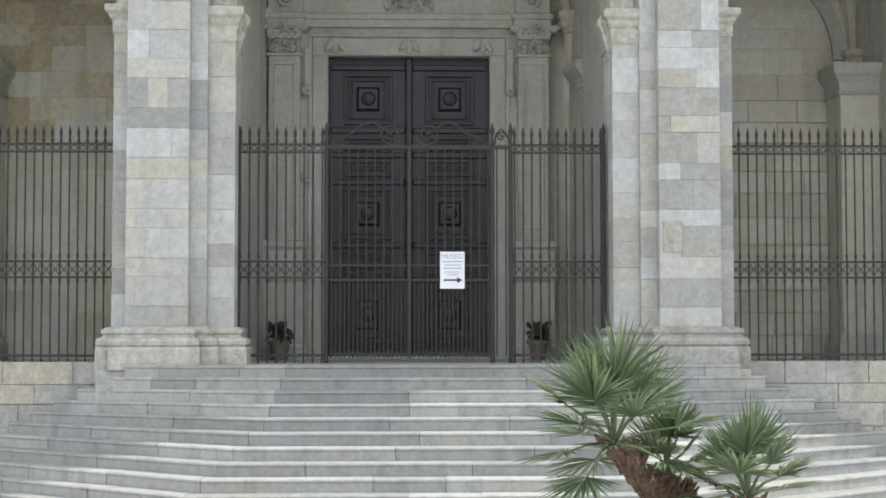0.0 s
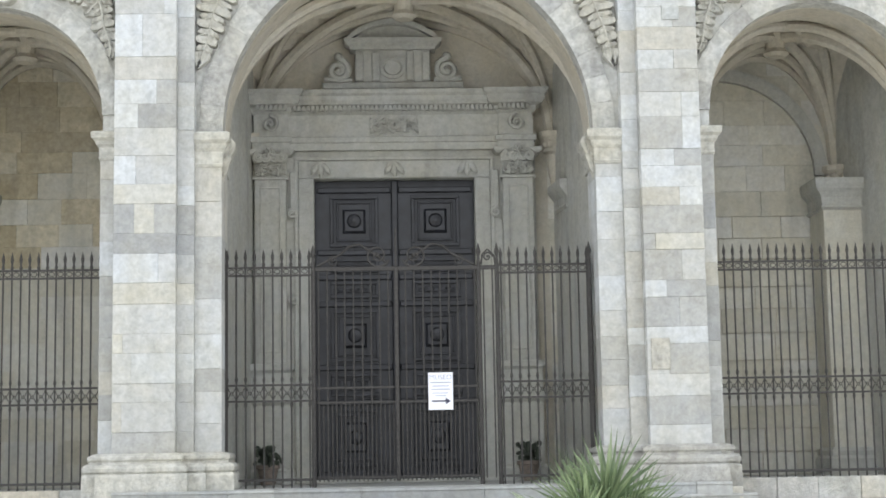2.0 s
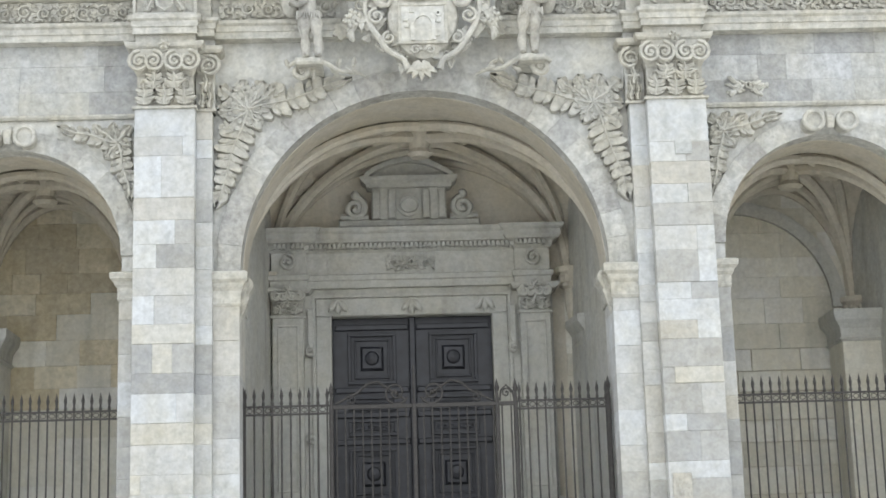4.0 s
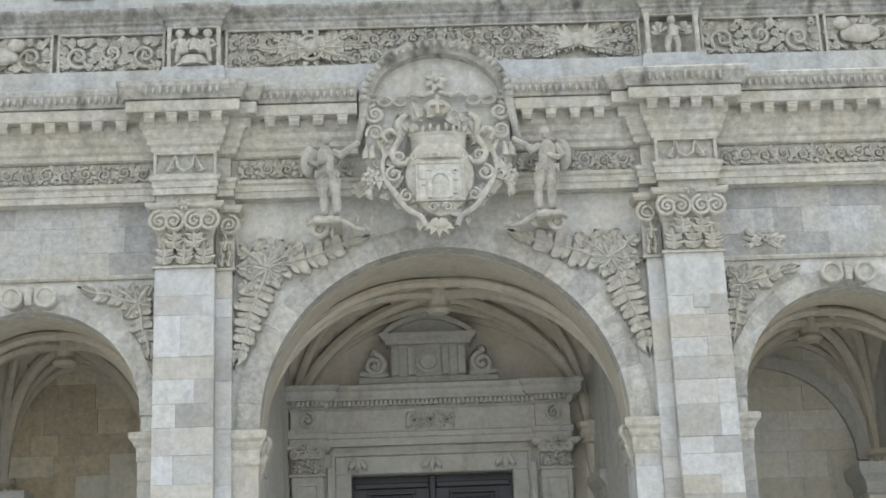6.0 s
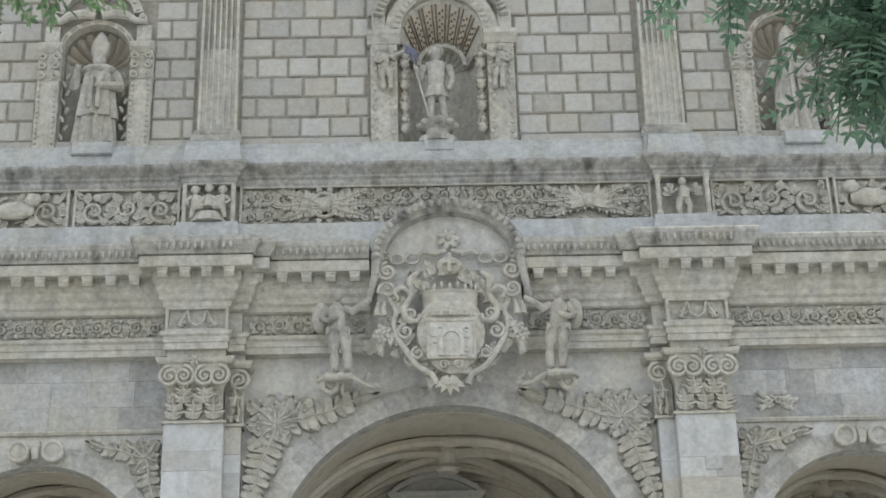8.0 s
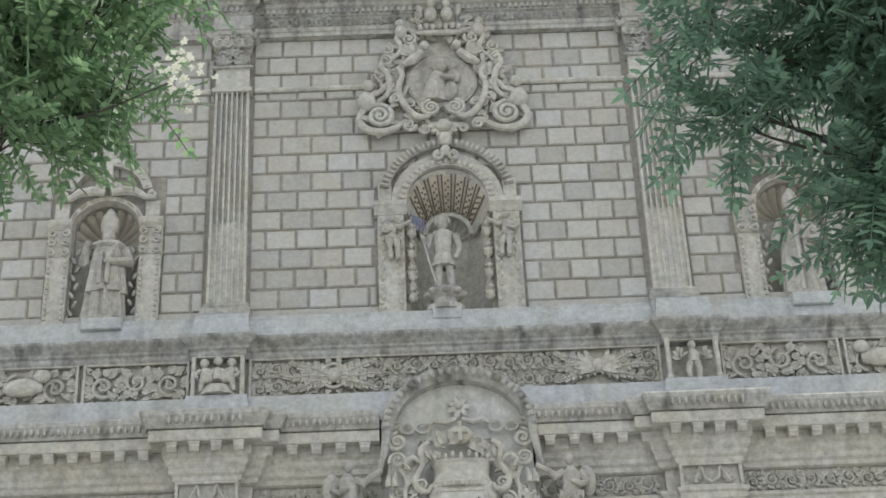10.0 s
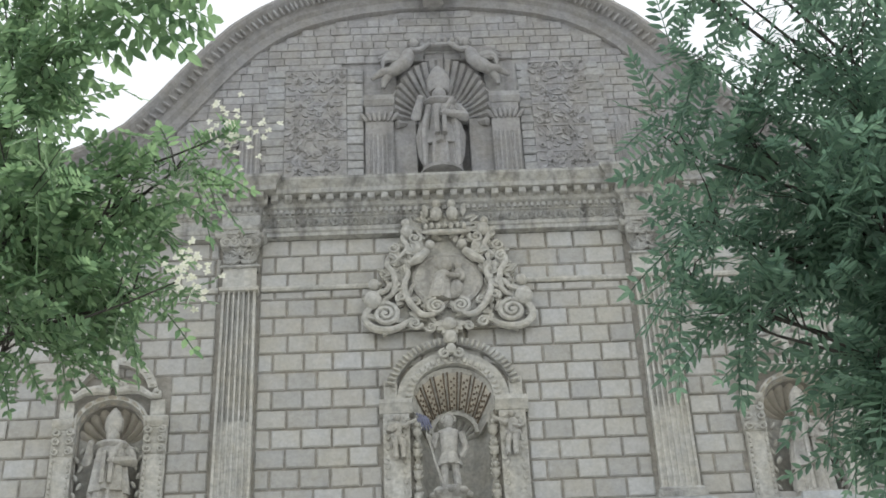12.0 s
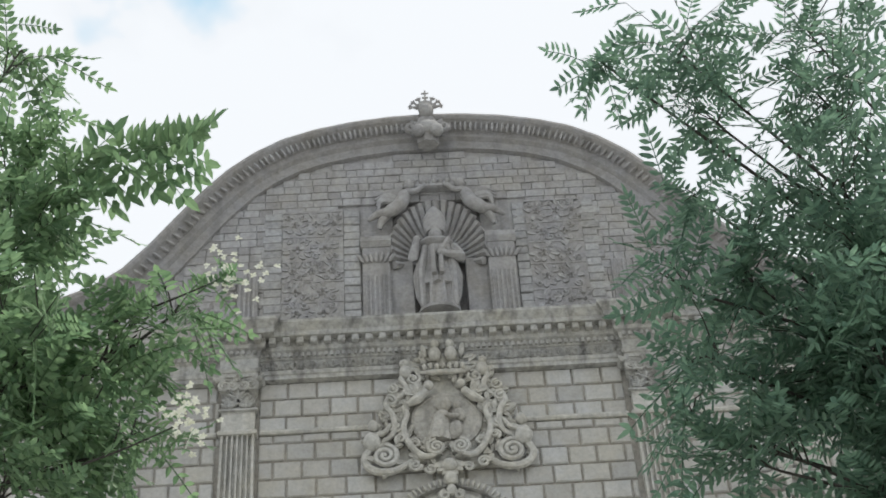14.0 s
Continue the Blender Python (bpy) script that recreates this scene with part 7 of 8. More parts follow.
for k in range(7):
    petal(s, cx, cz - 1.05, y - 0.08, 195 + 25 * k, 0.30, 0.11, 0.06)
part("foot_mask", s, TRIM_STONE, ua, smooth=True)

# frieze of the upper entablature
s = Shape()
rinceau(s, XC - 3.4, XC + 3.4, 20.80, 21.0, 23.875, 91)
part("frieze_carving", s, WORN_STONE, uent, smooth=True)

# ---- gable niche ----
gn = thing("gable_niche", "round niche with sunburst ribs in the gable", "niche")
cx = XC + 0.10
s = Shape()
hollow(s, cx, 21.7, 24.1, 1.0, UPY + 0.02, 0.42)
part("recess", s, GABLE_STONE, gn, smooth=True)
s = Shape()
for i in range(23):
    w_ = radians(-28 + 236 * (i + 0.5) / 23)
    dirx, dirz = math.cos(w_), math.sin(w_)
    s.tube([(cx + 0.16 * dirx, UPY + 0.36, 23.85 + 0.16 * dirz), (cx + 0.62 * dirx, UPY + 0.22, 23.85 + 0.74 * dirz), (cx + 0.98 * dirx, UPY - 0.05, 23.85 + 1.24 * dirz)], [0.03, 0.06, 0.09], 6)
part("sunburst_ribs", s, GABLE_STONE, gn, smooth=True)
s = Shape()
loops = []
for i in range(21):
    w_ = math.pi * i / 20
    loops.append([(cx + 0.1 * math.cos(w_), UPY + 0.45, 24.0 + 0.1 * math.sin(w_)), (cx + 1.06 * math.cos(w_), UPY + 0.1, 24.0 + 1.3 * math.sin(w_))])
s.rings(loops, closed=False, cap=False)
s.box(cx - 1.1, cx + 1.1, UPY + 0.48, UPY + 1.15, 21.7, 25.4)
part("half_dome", s, GABLE_STONE, gn)
for sd in (-1, 1):
    a, b = sorted((cx + sd * 0.52, cx + sd * 1.02))
    part("inner_strip", Shape().box(a, b, UPY + 0.04, UPY + 0.6, 21.7, 23.55, 0.02), GABLE_STONE, gn)
for sd in (-1, 1):
    a, b = sorted((cx + sd * 0.98, cx + sd * 1.54))
    s = Shape().box(a, b, UPY - 0.06, UPY + 0.2, 21.8, 23.95, 0.012)
    sp_ = part("side_pilaster", s, GABLE_STONE, gn)
    for i in range(6):
        part("fillet", Shape().box(a + 0.04 + i * 0.09, a + 0.085 + i * 0.09, UPY - 0.09, UPY - 0.055, 21.85, 23.1, 0.01), GABLE_STONE, sp_)
    s = Shape()
    for i in range(7):
        lobe(s, (a + b) / 2 + (i - 3) * 0.08, 23.42, UPY - 0.08, 90 + (3 - i) * 10, 0.3, 0.09, 0.05)
    part("pilaster_leaves", s, GABLE_STONE, gn, smooth=True)
    part("pilaster_cap", Shape().sweep([(a - 0.03, UPY), (b + 0.03, UPY)], [(-0.05, 23.86), (0.08, 23.86), (0.16, 23.96), (0.18, 24.06), (-0.05, 24.10)]), GABLE_STONE, gn)
    an = Shape()
    x = cx + sd * 0.62
    an.blob((x - sd * 0.10, UPY - 0.2, 25.42), (0.10, 0.11, 0.125), 0, 12, 8)
    for k in range(7):
        an.blob((x - sd * 0.08 + 0.09 * math.cos(k * 0.9), UPY - 0.16, 25.46 + 0.08 * math.sin(k * 0.9)), (0.05, 0.06, 0.045), 0, 7, 5)
    curl(an, [(x - sd * 0.06, UPY - 0.16, 25.30), (x + sd * 0.02, UPY - 0.17, 25.12), (x + sd * 0.12, UPY - 0.18, 24.88), (x + sd * 0.34, UPY - 0.2, 24.68), (x + sd * 0.56, UPY - 0.18, 24.66), (x + sd * 0.78, UPY - 0.14, 24.52)], [0.07, 0.145, 0.15, 0.12, 0.085, 0.04], 10)
    curl(an, [(x + sd * 0.1, UPY - 0.14, 24.92), (x + sd * 0.3, UPY - 0.15, 24.82), (x + sd * 0.5, UPY - 0.13, 24.5), (x + sd * 0.55, UPY - 0.12, 24.3)], [0.12, 0.11, 0.08, 0.04], 10)
    curl(an, [(x - sd * 0.02, UPY - 0.2, 25.25), (x - sd * 0.2, UPY - 0.27, 25.18), (x - sd * 0.34, UPY - 0.24, 25.32), (x - sd * 0.42, UPY - 0.2, 25.42)], [0.065, 0.06, 0.05, 0.04], 8)
    for k in range(6):
        curl(an, [(x + sd * 0.12, UPY - 0.06, 25.2 - 0.03 * k), (x + sd * (0.34 + 0.03 * k), UPY - 0.05, 25.36 - 0.05 * k), (x + sd * (0.66 - 0.02 * k), UPY - 0.05, 25.28 - 0.09 * k)], [0.04, 0.055, 0.018], 6)
    tagged(part("statue", an, GABLE_STONE, smooth=True), "stone angel reclining on the shoulder of the gable niche", "statue")
s = Shape().box(cx - 0.5, cx + 0.5, UPY - 0.16, UPY + 0.1, 25.4, 25.52, 0.03)
for i in range(7):
    s.blob((cx - 0.42 + 0.14 * i, UPY - 0.14, 25.56), (0.05, 0.05, 0.08))
part("small_crown", s, GABLE_STONE, gn, smooth=True)
saint_statue(XC + 0.05, 23.86, 21.95, 2.55, "large stone bishop with a tall mitre, standing in the gable", "bishop")

# carved panels between columns of toothed blocks, and flat fluted strips
PANELS = ((-3.05, -1.82, 21.95, 25.0), (1.92, 3.05, 21.95, 24.9), (-5.0, -4.0, 22.0, 23.6), (4.1, 5.0, 22.0, 23.6))
for i, (a, b, z0, z1) in enumerate(PANELS):
    part("panel_ground", Shape().box(XC + a, XC + b, UPY - 0.03, UPY + 0.08, z0, z1), GABLE_STONE, gable)
    s = Shape()
    rr = random.Random(60 + i)
    z = z0
    while z < z1 - 0.3:
        hh = rr.uniform(0.52, 0.70)
        x = a + 0.04
        while x < b - 0.2:
            ww = min(rr.uniform(0.34, 0.62), b - 0.04 - x)
            mx_, mz_ = XC + x + ww / 2, z + hh / 2
            flower(s, mx_, mz_, UPY - 0.03, min(ww, hh) * 0.24, rr.choice((4, 5, 6)))
            for k in range(9):
                aa = 40 * k + rr.uniform(-15, 15)
                petal(s, mx_ + math.cos(radians(aa)) * ww * 0.26, mz_ + math.sin(radians(aa)) * hh * 0.26, UPY - 0.02, aa + rr.uniform(-50, 50), rr.uniform(0.12, 0.20), 0.085, 0.045)
            for sx in (-1, 1):
                spiral(s, mx_ + sx * ww * 0.34, mz_ + rr.choice((-1, 1)) * hh * 0.30, UPY - 0.04, rr.uniform(0.05, 0.085), 1.4, rr.uniform(0, 360), sx, 0.026, 12)
            x += ww
        s.box(XC + a, XC + b, UPY - 0.05, UPY + 0.05, z + hh - 0.03, z + hh + 0.02, 0.01)
        z += hh
    tagged(part("rough_carving", s, GABLE_STONE, gable, smooth=True), kind="stuff")
rq = random.Random(88)
for a0, a1 in ((-3.42, -3.05), (-1.82, -1.48), (1.66, 1.92), (3.05, 3.34)):
    z, k = 21.9, 0
    while z < 24.9:
        wide = rq.uniform(0.02, 0.14) if k % 2 else 0.0
        block("quoin", gable, PALE_GABLE, XC + a0 - wide * (a0 < -2 or a0 > 2.5), XC + a1 + wide * (a0 > 0), UPY - 0.01 + rq.uniform(-0.02, 0.012), 0.1, z + 0.006, z + 0.199, 0.018)
        z += 0.205
        k += 1
for a in (-3.72, 3.72):
    strip = part("flat_strip", Shape().box(XC + a - 0.2, XC + a + 0.2, UPY - 0.07, UPY + 0.1, 21.9, 23.25, 0.012), GABLE_STONE, gable)
    for k in range(4):
        part("fillet", Shape().box(XC + a - 0.17 + k * 0.09, XC + a - 0.12 + k * 0.09, UPY - 0.095, UPY - 0.065, 21.95, 23.2, 0.01), GABLE_STONE, strip)

# crowned bust on top of the gable
fin = thing("roof_crest", "small crowned stone bust on the gable's top", "finial")
zt = 26.95
x = XC + 0.02
s = Shape()
robe(s, x, 23.66, zt - 0.50, zt + 0.36, 0.22, 0.20, 7, 0.16, 0, 28, 3)
s.blob((x, 23.60, zt - 0.10), (0.36, 0.2, 0.24), 0, 14, 8)
for sd in (-1, 1):
    spiral(s, x + sd * 0.34, zt - 0.12, 23.52, 0.16, 1.5, 90, sd, 0.07, 14)
    s.blob((x + sd * 0.2, 23.46, zt - 0.26), (0.15, 0.14, 0.16))
s.blob((x, 23.54, zt + 0.42), (0.165, 0.16, 0.20), 0, 12, 8)
part("bust", s, GABLE_STONE, fin, smooth=True)
s = Shape()
s.tube([(x, 23.58, zt + 0.52), (x, 23.58, zt + 0.60)], [0.17, 0.19], 12)
for i in range(7):
    w_ = radians(8 + 164 * i / 6)
    ex, ez = x + 0.29 * math.cos(w_), zt + 0.54 + 0.27 * math.sin(w_)
    s.tube([(x + 0.17 * math.cos(w_), 23.58, zt + 0.55 + 0.08 * math.sin(w_)), (ex, 23.56, ez)], [0.05, 0.025], 6)
    for k in (-45, 0, 45):
        lobe(s, ex, ez, 23.56, math.degrees(w_) + k, 0.10, 0.045, 0.03)
s.tube([(x, 23.57, zt + 0.8), (x, 23.57, zt + 1.08)], 0.022, 5).tube([(x - 0.08, 23.57, zt + 1.0), (x + 0.08, 23.57, zt + 1.0)], 0.02, 5)
part("crown", s, GABLE_STONE, fin, smooth=True)

# ---- portal ----
DX0, DX1, DTOP = -1.06, 1.73, 7.12
PY = BACK - 0.2
portal = thing("portal", "grey stone church portal with pilasters and a crowned pediment", "portal")
for a, b in ((DX0 - 0.28, DX0), (DX1, DX1 + 0.28)):
    part("door_jamb", Shape().box(a, b, PY + 0.02, BACK + 0.3, FLOOR, DTOP, 0.02), PORTAL_STONE, portal)
part("door_lintel", Shape().box(DX0 - 0.28, DX1 + 0.28, PY + 0.02, BACK + 0.3, DTOP, DTOP + 0.32, 0.02), PORTAL_STONE, portal)
part("lintel_slab", Shape().box(DX0 - 0.30, DX1 + 0.30, PY + 0.03, BACK, DTOP + 0.36, 7.62, 0.005), PORTAL_STONE, portal)
for sd in (-1, 1):
    a, b = sorted(((DX0 + DX1) / 2 + sd * 1.62, (DX0 + DX1) / 2 + sd * 2.46))
    part("side_slab", Shape().box(a, b, PY + 0.04, BACK, FLOOR, 7.6, 0.005), PORTAL_STONE, portal)
s = Shape()
frame_of(s, DX0 - 0.34, DX1 + 0.34, FLOOR, DTOP + 0.38, PY - 0.005, 0.06, 0.1)
for x in (DX0 - 0.42, DX1 + 0.30):
    s.box(x, x + 0.12, PY - 0.05, PY + 0.1, 6.55, 7.25, 0.02)
    for zz in (6.5, 5.0):
        spiral(s, x + 0.06, zz, PY - 0.05, 0.09, 1.4, 90, 1, 0.035, 10)
for x in (DX0 + 0.12, (DX0 + DX1) / 2, DX1 - 0.12):
    for k in (-1, 0, 1):
        lobe(s, x, DTOP + 0.30, PY - 0.03, -90 + 35 * k, 0.3, 0.11, 0.05)
part("surround_moulding", s, PORTAL_STONE, portal, smooth=False)
MX = (DX0 + DX1) / 2
for sd in (-1, 1):
    c = MX + sd * 2.14
    part("pedestal", Shape().sweep([(c - 0.34, BACK), (c - 0.34, PY - 0.22), (c + 0.34, PY - 0.22), (c + 0.34, BACK)], [(-0.1, FLOOR), (0.06, FLOOR), (0.06, 2.1), (0.0, 2.15), (0.0, 3.2), (0.04, 3.25), (0.06, 3.42), (0.0, 3.44), (0.0, 3.75), (0.05, 3.8), (0.05, 3.9), (-0.1, 3.92)]), PORTAL_STONE, portal)
    part("pilaster", Shape().box(c - 0.27, c + 0.27, PY - 0.14, BACK, 3.9, 7.5, 0.015), PORTAL_STONE, portal)
    s = Shape()
    frame_of(s, c - 0.18, c + 0.18, 4.1, 6.95, PY - 0.165, 0.03, 0.03)
    part("pilaster_panel", s, PORTAL_STONE, portal)
    capital(portal, c - 0.27, c + 0.27, PY - 0.15, 7.08, 7.60, material=PORTAL_STONE)
    s = Shape()
    spiral(s, c, 8.05, PY - 0.2, 0.15, 1.5, 90, sd, 0.035, 14)
    part("frieze_rosette", s, PORTAL_STONE, portal, smooth=True)
hw_ = 2.42
path = [(MX - hw_, BACK), (MX - hw_, PY - 0.16), (MX - hw_ + 0.6, PY - 0.16), (MX - hw_ + 0.6, PY - 0.06), (MX + hw_ - 0.6, PY - 0.06), (MX + hw_ - 0.6, PY - 0.16), (MX + hw_, PY - 0.16), (MX + hw_, BACK)]
part("entablature", Shape().sweep(path, [(-0.2, 7.6), (0.02, 7.6), (0.02, 7.72), (0.05, 7.74), (0.06, 7.82), (0.0, 7.84), (0.0, 8.22), (0.05, 8.26), (0.06, 8.34), (0.16, 8.38), (0.20, 8.44), (0.20, 8.52), (0.25, 8.56), (0.27, 8.62), (-0.2, 8.68)]), PORTAL_STONE, portal)
s = Shape()
for i in range(60):
    x = MX - hw_ + 0.05 + i * (2 * hw_ - 0.1) / 60
    out = 0.32 if abs(x + 0.02 - MX) > hw_ - 0.6 else 0.22
    s.box(x, x + 0.05, PY - out, PY - 0.05, 8.27, 8.36)
tagged(part("teeth", s, PORTAL_STONE, portal), kind="stuff")
s = Shape()
rinceau(s, MX - 0.42, MX + 0.42, 7.88, 8.18, PY - 0.08, 14)
part("frieze_carving", s, PORTAL_STONE, portal, smooth=True)
s = Shape().box(MX - 1.24, MX + 1.24, PY - 0.1, BACK, 8.68, 8.80, 0.02).box(MX - 0.66, MX + 0.66, PY - 0.05, BACK, 8.8, 9.42, 0.02)
part("attic_block", s, PORTAL_STONE, portal)
s = Shape()
for sd in (-1, 1):
    for q in (0.30, 0.58):
        s.box(MX + sd * q - 0.07, MX + sd * q + 0.07, PY - 0.12, PY, 8.82, 9.34, 0.02)
    spiral(s, MX + sd * 0.95, 9.02, PY - 0.05, 0.20, 1.7, 90, sd, 0.06)
    s.tube([(MX + sd * 0.72, PY - 0.03, 8.86), (MX + sd * 0.95, PY - 0.05, 8.84), (MX + sd * 1.2, PY - 0.03, 8.88)], 0.05, 7)
    s.blob((MX + sd * 0.95, PY - 0.04, 9.27), (0.08, 0.07, 0.08))
s.rings([[(MX + a * math.cos(w_ * math.pi / 10), yy, 9.06 + b * math.sin(w_ * math.pi / 10)) for w_ in range(20)] for a, b, yy in ((0.22, 0.20, PY), (0.22, 0.20, PY - 0.1), (0.17, 0.15, PY - 0.12), (0.14, 0.12, PY - 0.06))])
part("attic_carving", s, PORTAL_STONE, portal, smooth=True)
part("attic_cornice", Shape().sweep([(MX - 0.70, BACK), (MX - 0.70, PY - 0.08), (MX + 0.70, PY - 0.08), (MX + 0.70, BACK)], [(-0.1, 9.38), (0.04, 9.38), (0.06, 9.44), (0.14, 9.50), (0.16, 9.56), (-0.1, 9.58)]), PORTAL_STONE, portal)
s = Shape()
loops = []
for i in range(17):
    t = -1 + 2 * i / 16
    zt_ = 9.58 + 0.30 * (1 - t * t)
    loops.append([(MX + 0.78 * t, PY - 0.20, zt_ - 0.06), (MX + 0.78 * t, PY - 0.22, zt_ + 0.03), (MX + 0.78 * t, BACK, zt_ + 0.03), (MX + 0.78 * t, BACK, 9.56), (MX + 0.78 * t, PY - 0.06, 9.56), (MX + 0.78 * t, PY - 0.06, zt_ - 0.06)])
s.rings(loops)
part("round_pediment", s, PORTAL_STONE, portal)

# door with two leaves of carved panels
door = thing("door_1", "tall closed dark wooden church door with carved panels", "door", kind="structure")
for sd in (-1, 1):
    a, b = sorted((MX + sd * 0.02, MX + sd * 1.40))
    leaf = part("door_leaf", Shape().box(a, b, BACK + 0.1, BACK + 0.2, FLOOR + 0.02, DTOP, 0.01), DOOR_WOOD, door)
    c = (a + b) / 2
    for z0, z1 in ((2.15, 3.15), (3.35, 3.75), (3.95, 4.85), (5.05, 5.35), (5.5, 5.75), (5.95, 6.85)):
        s = Shape()
        frame_of(s, c - 0.42, c + 0.42, z0, z1, BACK + 0.04, 0.06, 0.07)
        frame_of(s, c - 0.31, c + 0.31, z0 + 0.10, z1 - 0.10, BACK + 0.06, 0.04, 0.05)
        if z1 - z0 > 0.6:
            s.box(c - 0.20, c + 0.20, BACK + 0.03, BACK + 0.12, z0 + 0.24, z1 - 0.24, 0.04)
            s.rings([[(c + q * math.cos(w_ * math.pi / 6), yy, (z0 + z1) / 2 + q * math.sin(w_ * math.pi / 6)) for w_ in range(12)] for q, yy in ((0.14, BACK + 0.04), (0.10, BACK + 0.0), (0.03, BACK - 0.02))])
        else:
            for k in range(5):
                s.box(c - 0.28 + k * 0.12, c - 0.20 + k * 0.12, BACK + 0.05, BACK + 0.1, z0 + 0.12, z1 - 0.12, 0.01)
        part("door_panel", s, DOOR_WOOD, leaf)
    s = Shape()
    for zz in (2.02, 3.25, 3.85, 4.95, 5.42, 5.85, 6.95):
        s.box(a + 0.05, b - 0.05, BACK + 0.05, BACK + 0.1, zz - 0.05, zz + 0.05, 0.015)
    part("door_rails", s, DOOR_WOOD, leaf)
part("centre_strip", Shape().box(MX - 0.06, MX + 0.06, BACK + 0.02, BACK + 0.1, FLOOR + 0.02, DTOP, 0.02), DOOR_WOOD, door)

# ---- iron railings ----
FY = 24.12


def spear_mesh():
    s = Shape()
    s.tube([(0, 0, 0), (0, 0, 3.36)], 0.0135, 6)
    s.tube([(0, 0, 3.30), (0, 0, 3.36), (0, 0, 3.40), (0, 0, 3.48), (0, 0, 3.60)], [0.012, 0.026, 0.014, 0.027, 0.002], 6)
    for z in (1.62, 1.24):
        s.blob((0, 0, z), (0.024, 0.024, 0.05), 0, 6, 4)
    return s.mesh("bar", IRON)


BAR = spear_mesh()


def railing(x0, x1, label, gate=False):
    ob = thing("iron_railing", label, "railing", "railings of the porch")
    n = round((x1 - x0) / 0.1345)
    st = (x1 - x0) / n
    top = 3.36
    for i in range(n + 1):
        b = new("bar", BAR)
        b.location = (x0 + i * st, FY, FLOOR)
        b.parent = ob
    for z, h in ((0.10, 0.04), (1.28, 0.03), (1.52, 0.03), (3.18, 0.03), (3.30, 0.03)):
        part("rail", Shape().box(x0 - 0.05, x1 + 0.05, FY - 0.015, FY + 0.015, FLOOR + z, FLOOR + z + h, 0.004), IRON, ob)
    s = Shape()
    for i in range(n):
        xa = x0 + i * st
        for za, zb in ((1.31, 1.52),):
            s.tube([(xa, FY - 0.01, FLOOR + za), (xa + st * 0.5, FY - 0.02, FLOOR + (za + zb) / 2 + 0.03), (xa + st, FY - 0.01, FLOOR + za)], 0.009, 4)
            s.tube([(xa, FY - 0.01, FLOOR + zb), (xa + st * 0.5, FY - 0.02, FLOOR + (za + zb) / 2 - 0.03), (xa + st, FY - 0.01, FLOOR + zb)], 0.009, 4)
        ring = [(xa + st / 2 + 0.045 * math.cos(k * math.pi / 4), FY - 0.01, FLOOR + 3.255 + 0.035 * math.sin(k * math.pi / 4)) for k in range(9)]
        s.tube(ring, 0.007, 4)
    tagged(part("scroll_band", s, IRON, ob), kind="stuff")
    return ob


railing(-7.6, XC - PX - 0.78, "black wrought-iron railing with spear tips beneath a side arch")
railing(XC + PX + 0.78, 8.5, "black wrought-iron railing with spear tips and scroll bands")
railing(-2.26, -1.02, "short black iron railing with spear tips beside the gate")
railing(1.90, 3.22, "short black iron railing with a scroll top beside the gate")
gate = thing("iron_gate", "closed double iron gate of plain upright bars", "gate")
for x in (-0.96, 1.56, 1.84, -2.30, 3.26):
    part("post", Shape().tube([(x, FY, FLOOR), (x, FY, FLOOR + 3.3), (x, FY, FLOOR + 3.45), (x, FY, FLOOR + 3.52), (x, FY, FLOOR + 3.66)], [0.035, 0.035, 0.02, 0.04, 0.004], 8), IRON, gate)
part("top_rail", Shape().box(-0.96, 1.86, FY - 0.02, FY + 0.02, FLOOR + 3.25, FLOOR + 3.31, 0.005), IRON, gate)
for z in (0.12, 1.24, 1.46):
    part("rail", Shape().box(-0.96, 1.56, FY - 0.012, FY + 0.012, FLOOR + z, FLOOR + z + 0.035, 0.004), IRON, gate)
gb = Shape().tube([(0, 0, 0), (0, 0, 3.2)], 0.0125, 6).mesh("bar", IRON)
for i in range(19):
    b = new("bar", gb)
    b.location = (-0.88 + i * 0.132, FY, FLOOR + 0.08)
    b.parent = gate
low = Shape().tube([(0, 0, 0), (0, 0, 1.15)], 0.011, 6).mesh("bar", IRON)
for i in range(18):
    b = new("bar", low)
    b.location = (-0.814 + i * 0.132, FY, FLOOR + 0.08)
    b.parent = gate
part("meeting_stile", Shape().box(0.27, 0.33, FY - 0.03, FY + 0.02, FLOOR + 0.08, FLOOR + 3.3, 0.008), IRON, gate)
s = Shape()
for sd in (-1, 1):
    c = 0.30
    spiral(s, c + sd * 0.28, FLOOR + 3.48, FY, 0.19, 1.7, 200 if sd > 0 else -20, sd, 0.019)
    s.tube([(c + sd * 0.12, FY, FLOOR + 3.36), (c + sd * 0.55, FY, FLOOR + 3.66), (c + sd * 0.72, FY, FLOOR + 3.62), (c + sd * 0.85, FY, FLOOR + 3.50), (c + sd * 1.2, FY, FLOOR + 3.33)], 0.018, 6)
    spiral(s, c + sd * 0.95, FLOOR + 3.40, FY, 0.09, 1.5, 90, -sd, 0.012, 12)
s.tube([(0.30, FY, FLOOR + 3.3), (0.30, FY, FLOOR + 3.9)], 0.015, 5)
s.tube([(1.60, FY, FLOOR + 3.32), (1.62, FY, FLOOR + 3.48), (1.70, FY, FLOOR + 3.56), (1.80, FY, FLOOR + 3.46), (1.82, FY, FLOOR + 3.32)], 0.014, 6)
spiral(s, 1.70, FLOOR + 3.44, FY, 0.08, 1.4, 0, 1, 0.014, 12)
for x in (1.63, 1.77):
    s.tube([(x, FY, FLOOR + 0.1), (x, FY, FLOOR + 3.25)], 0.012, 6)
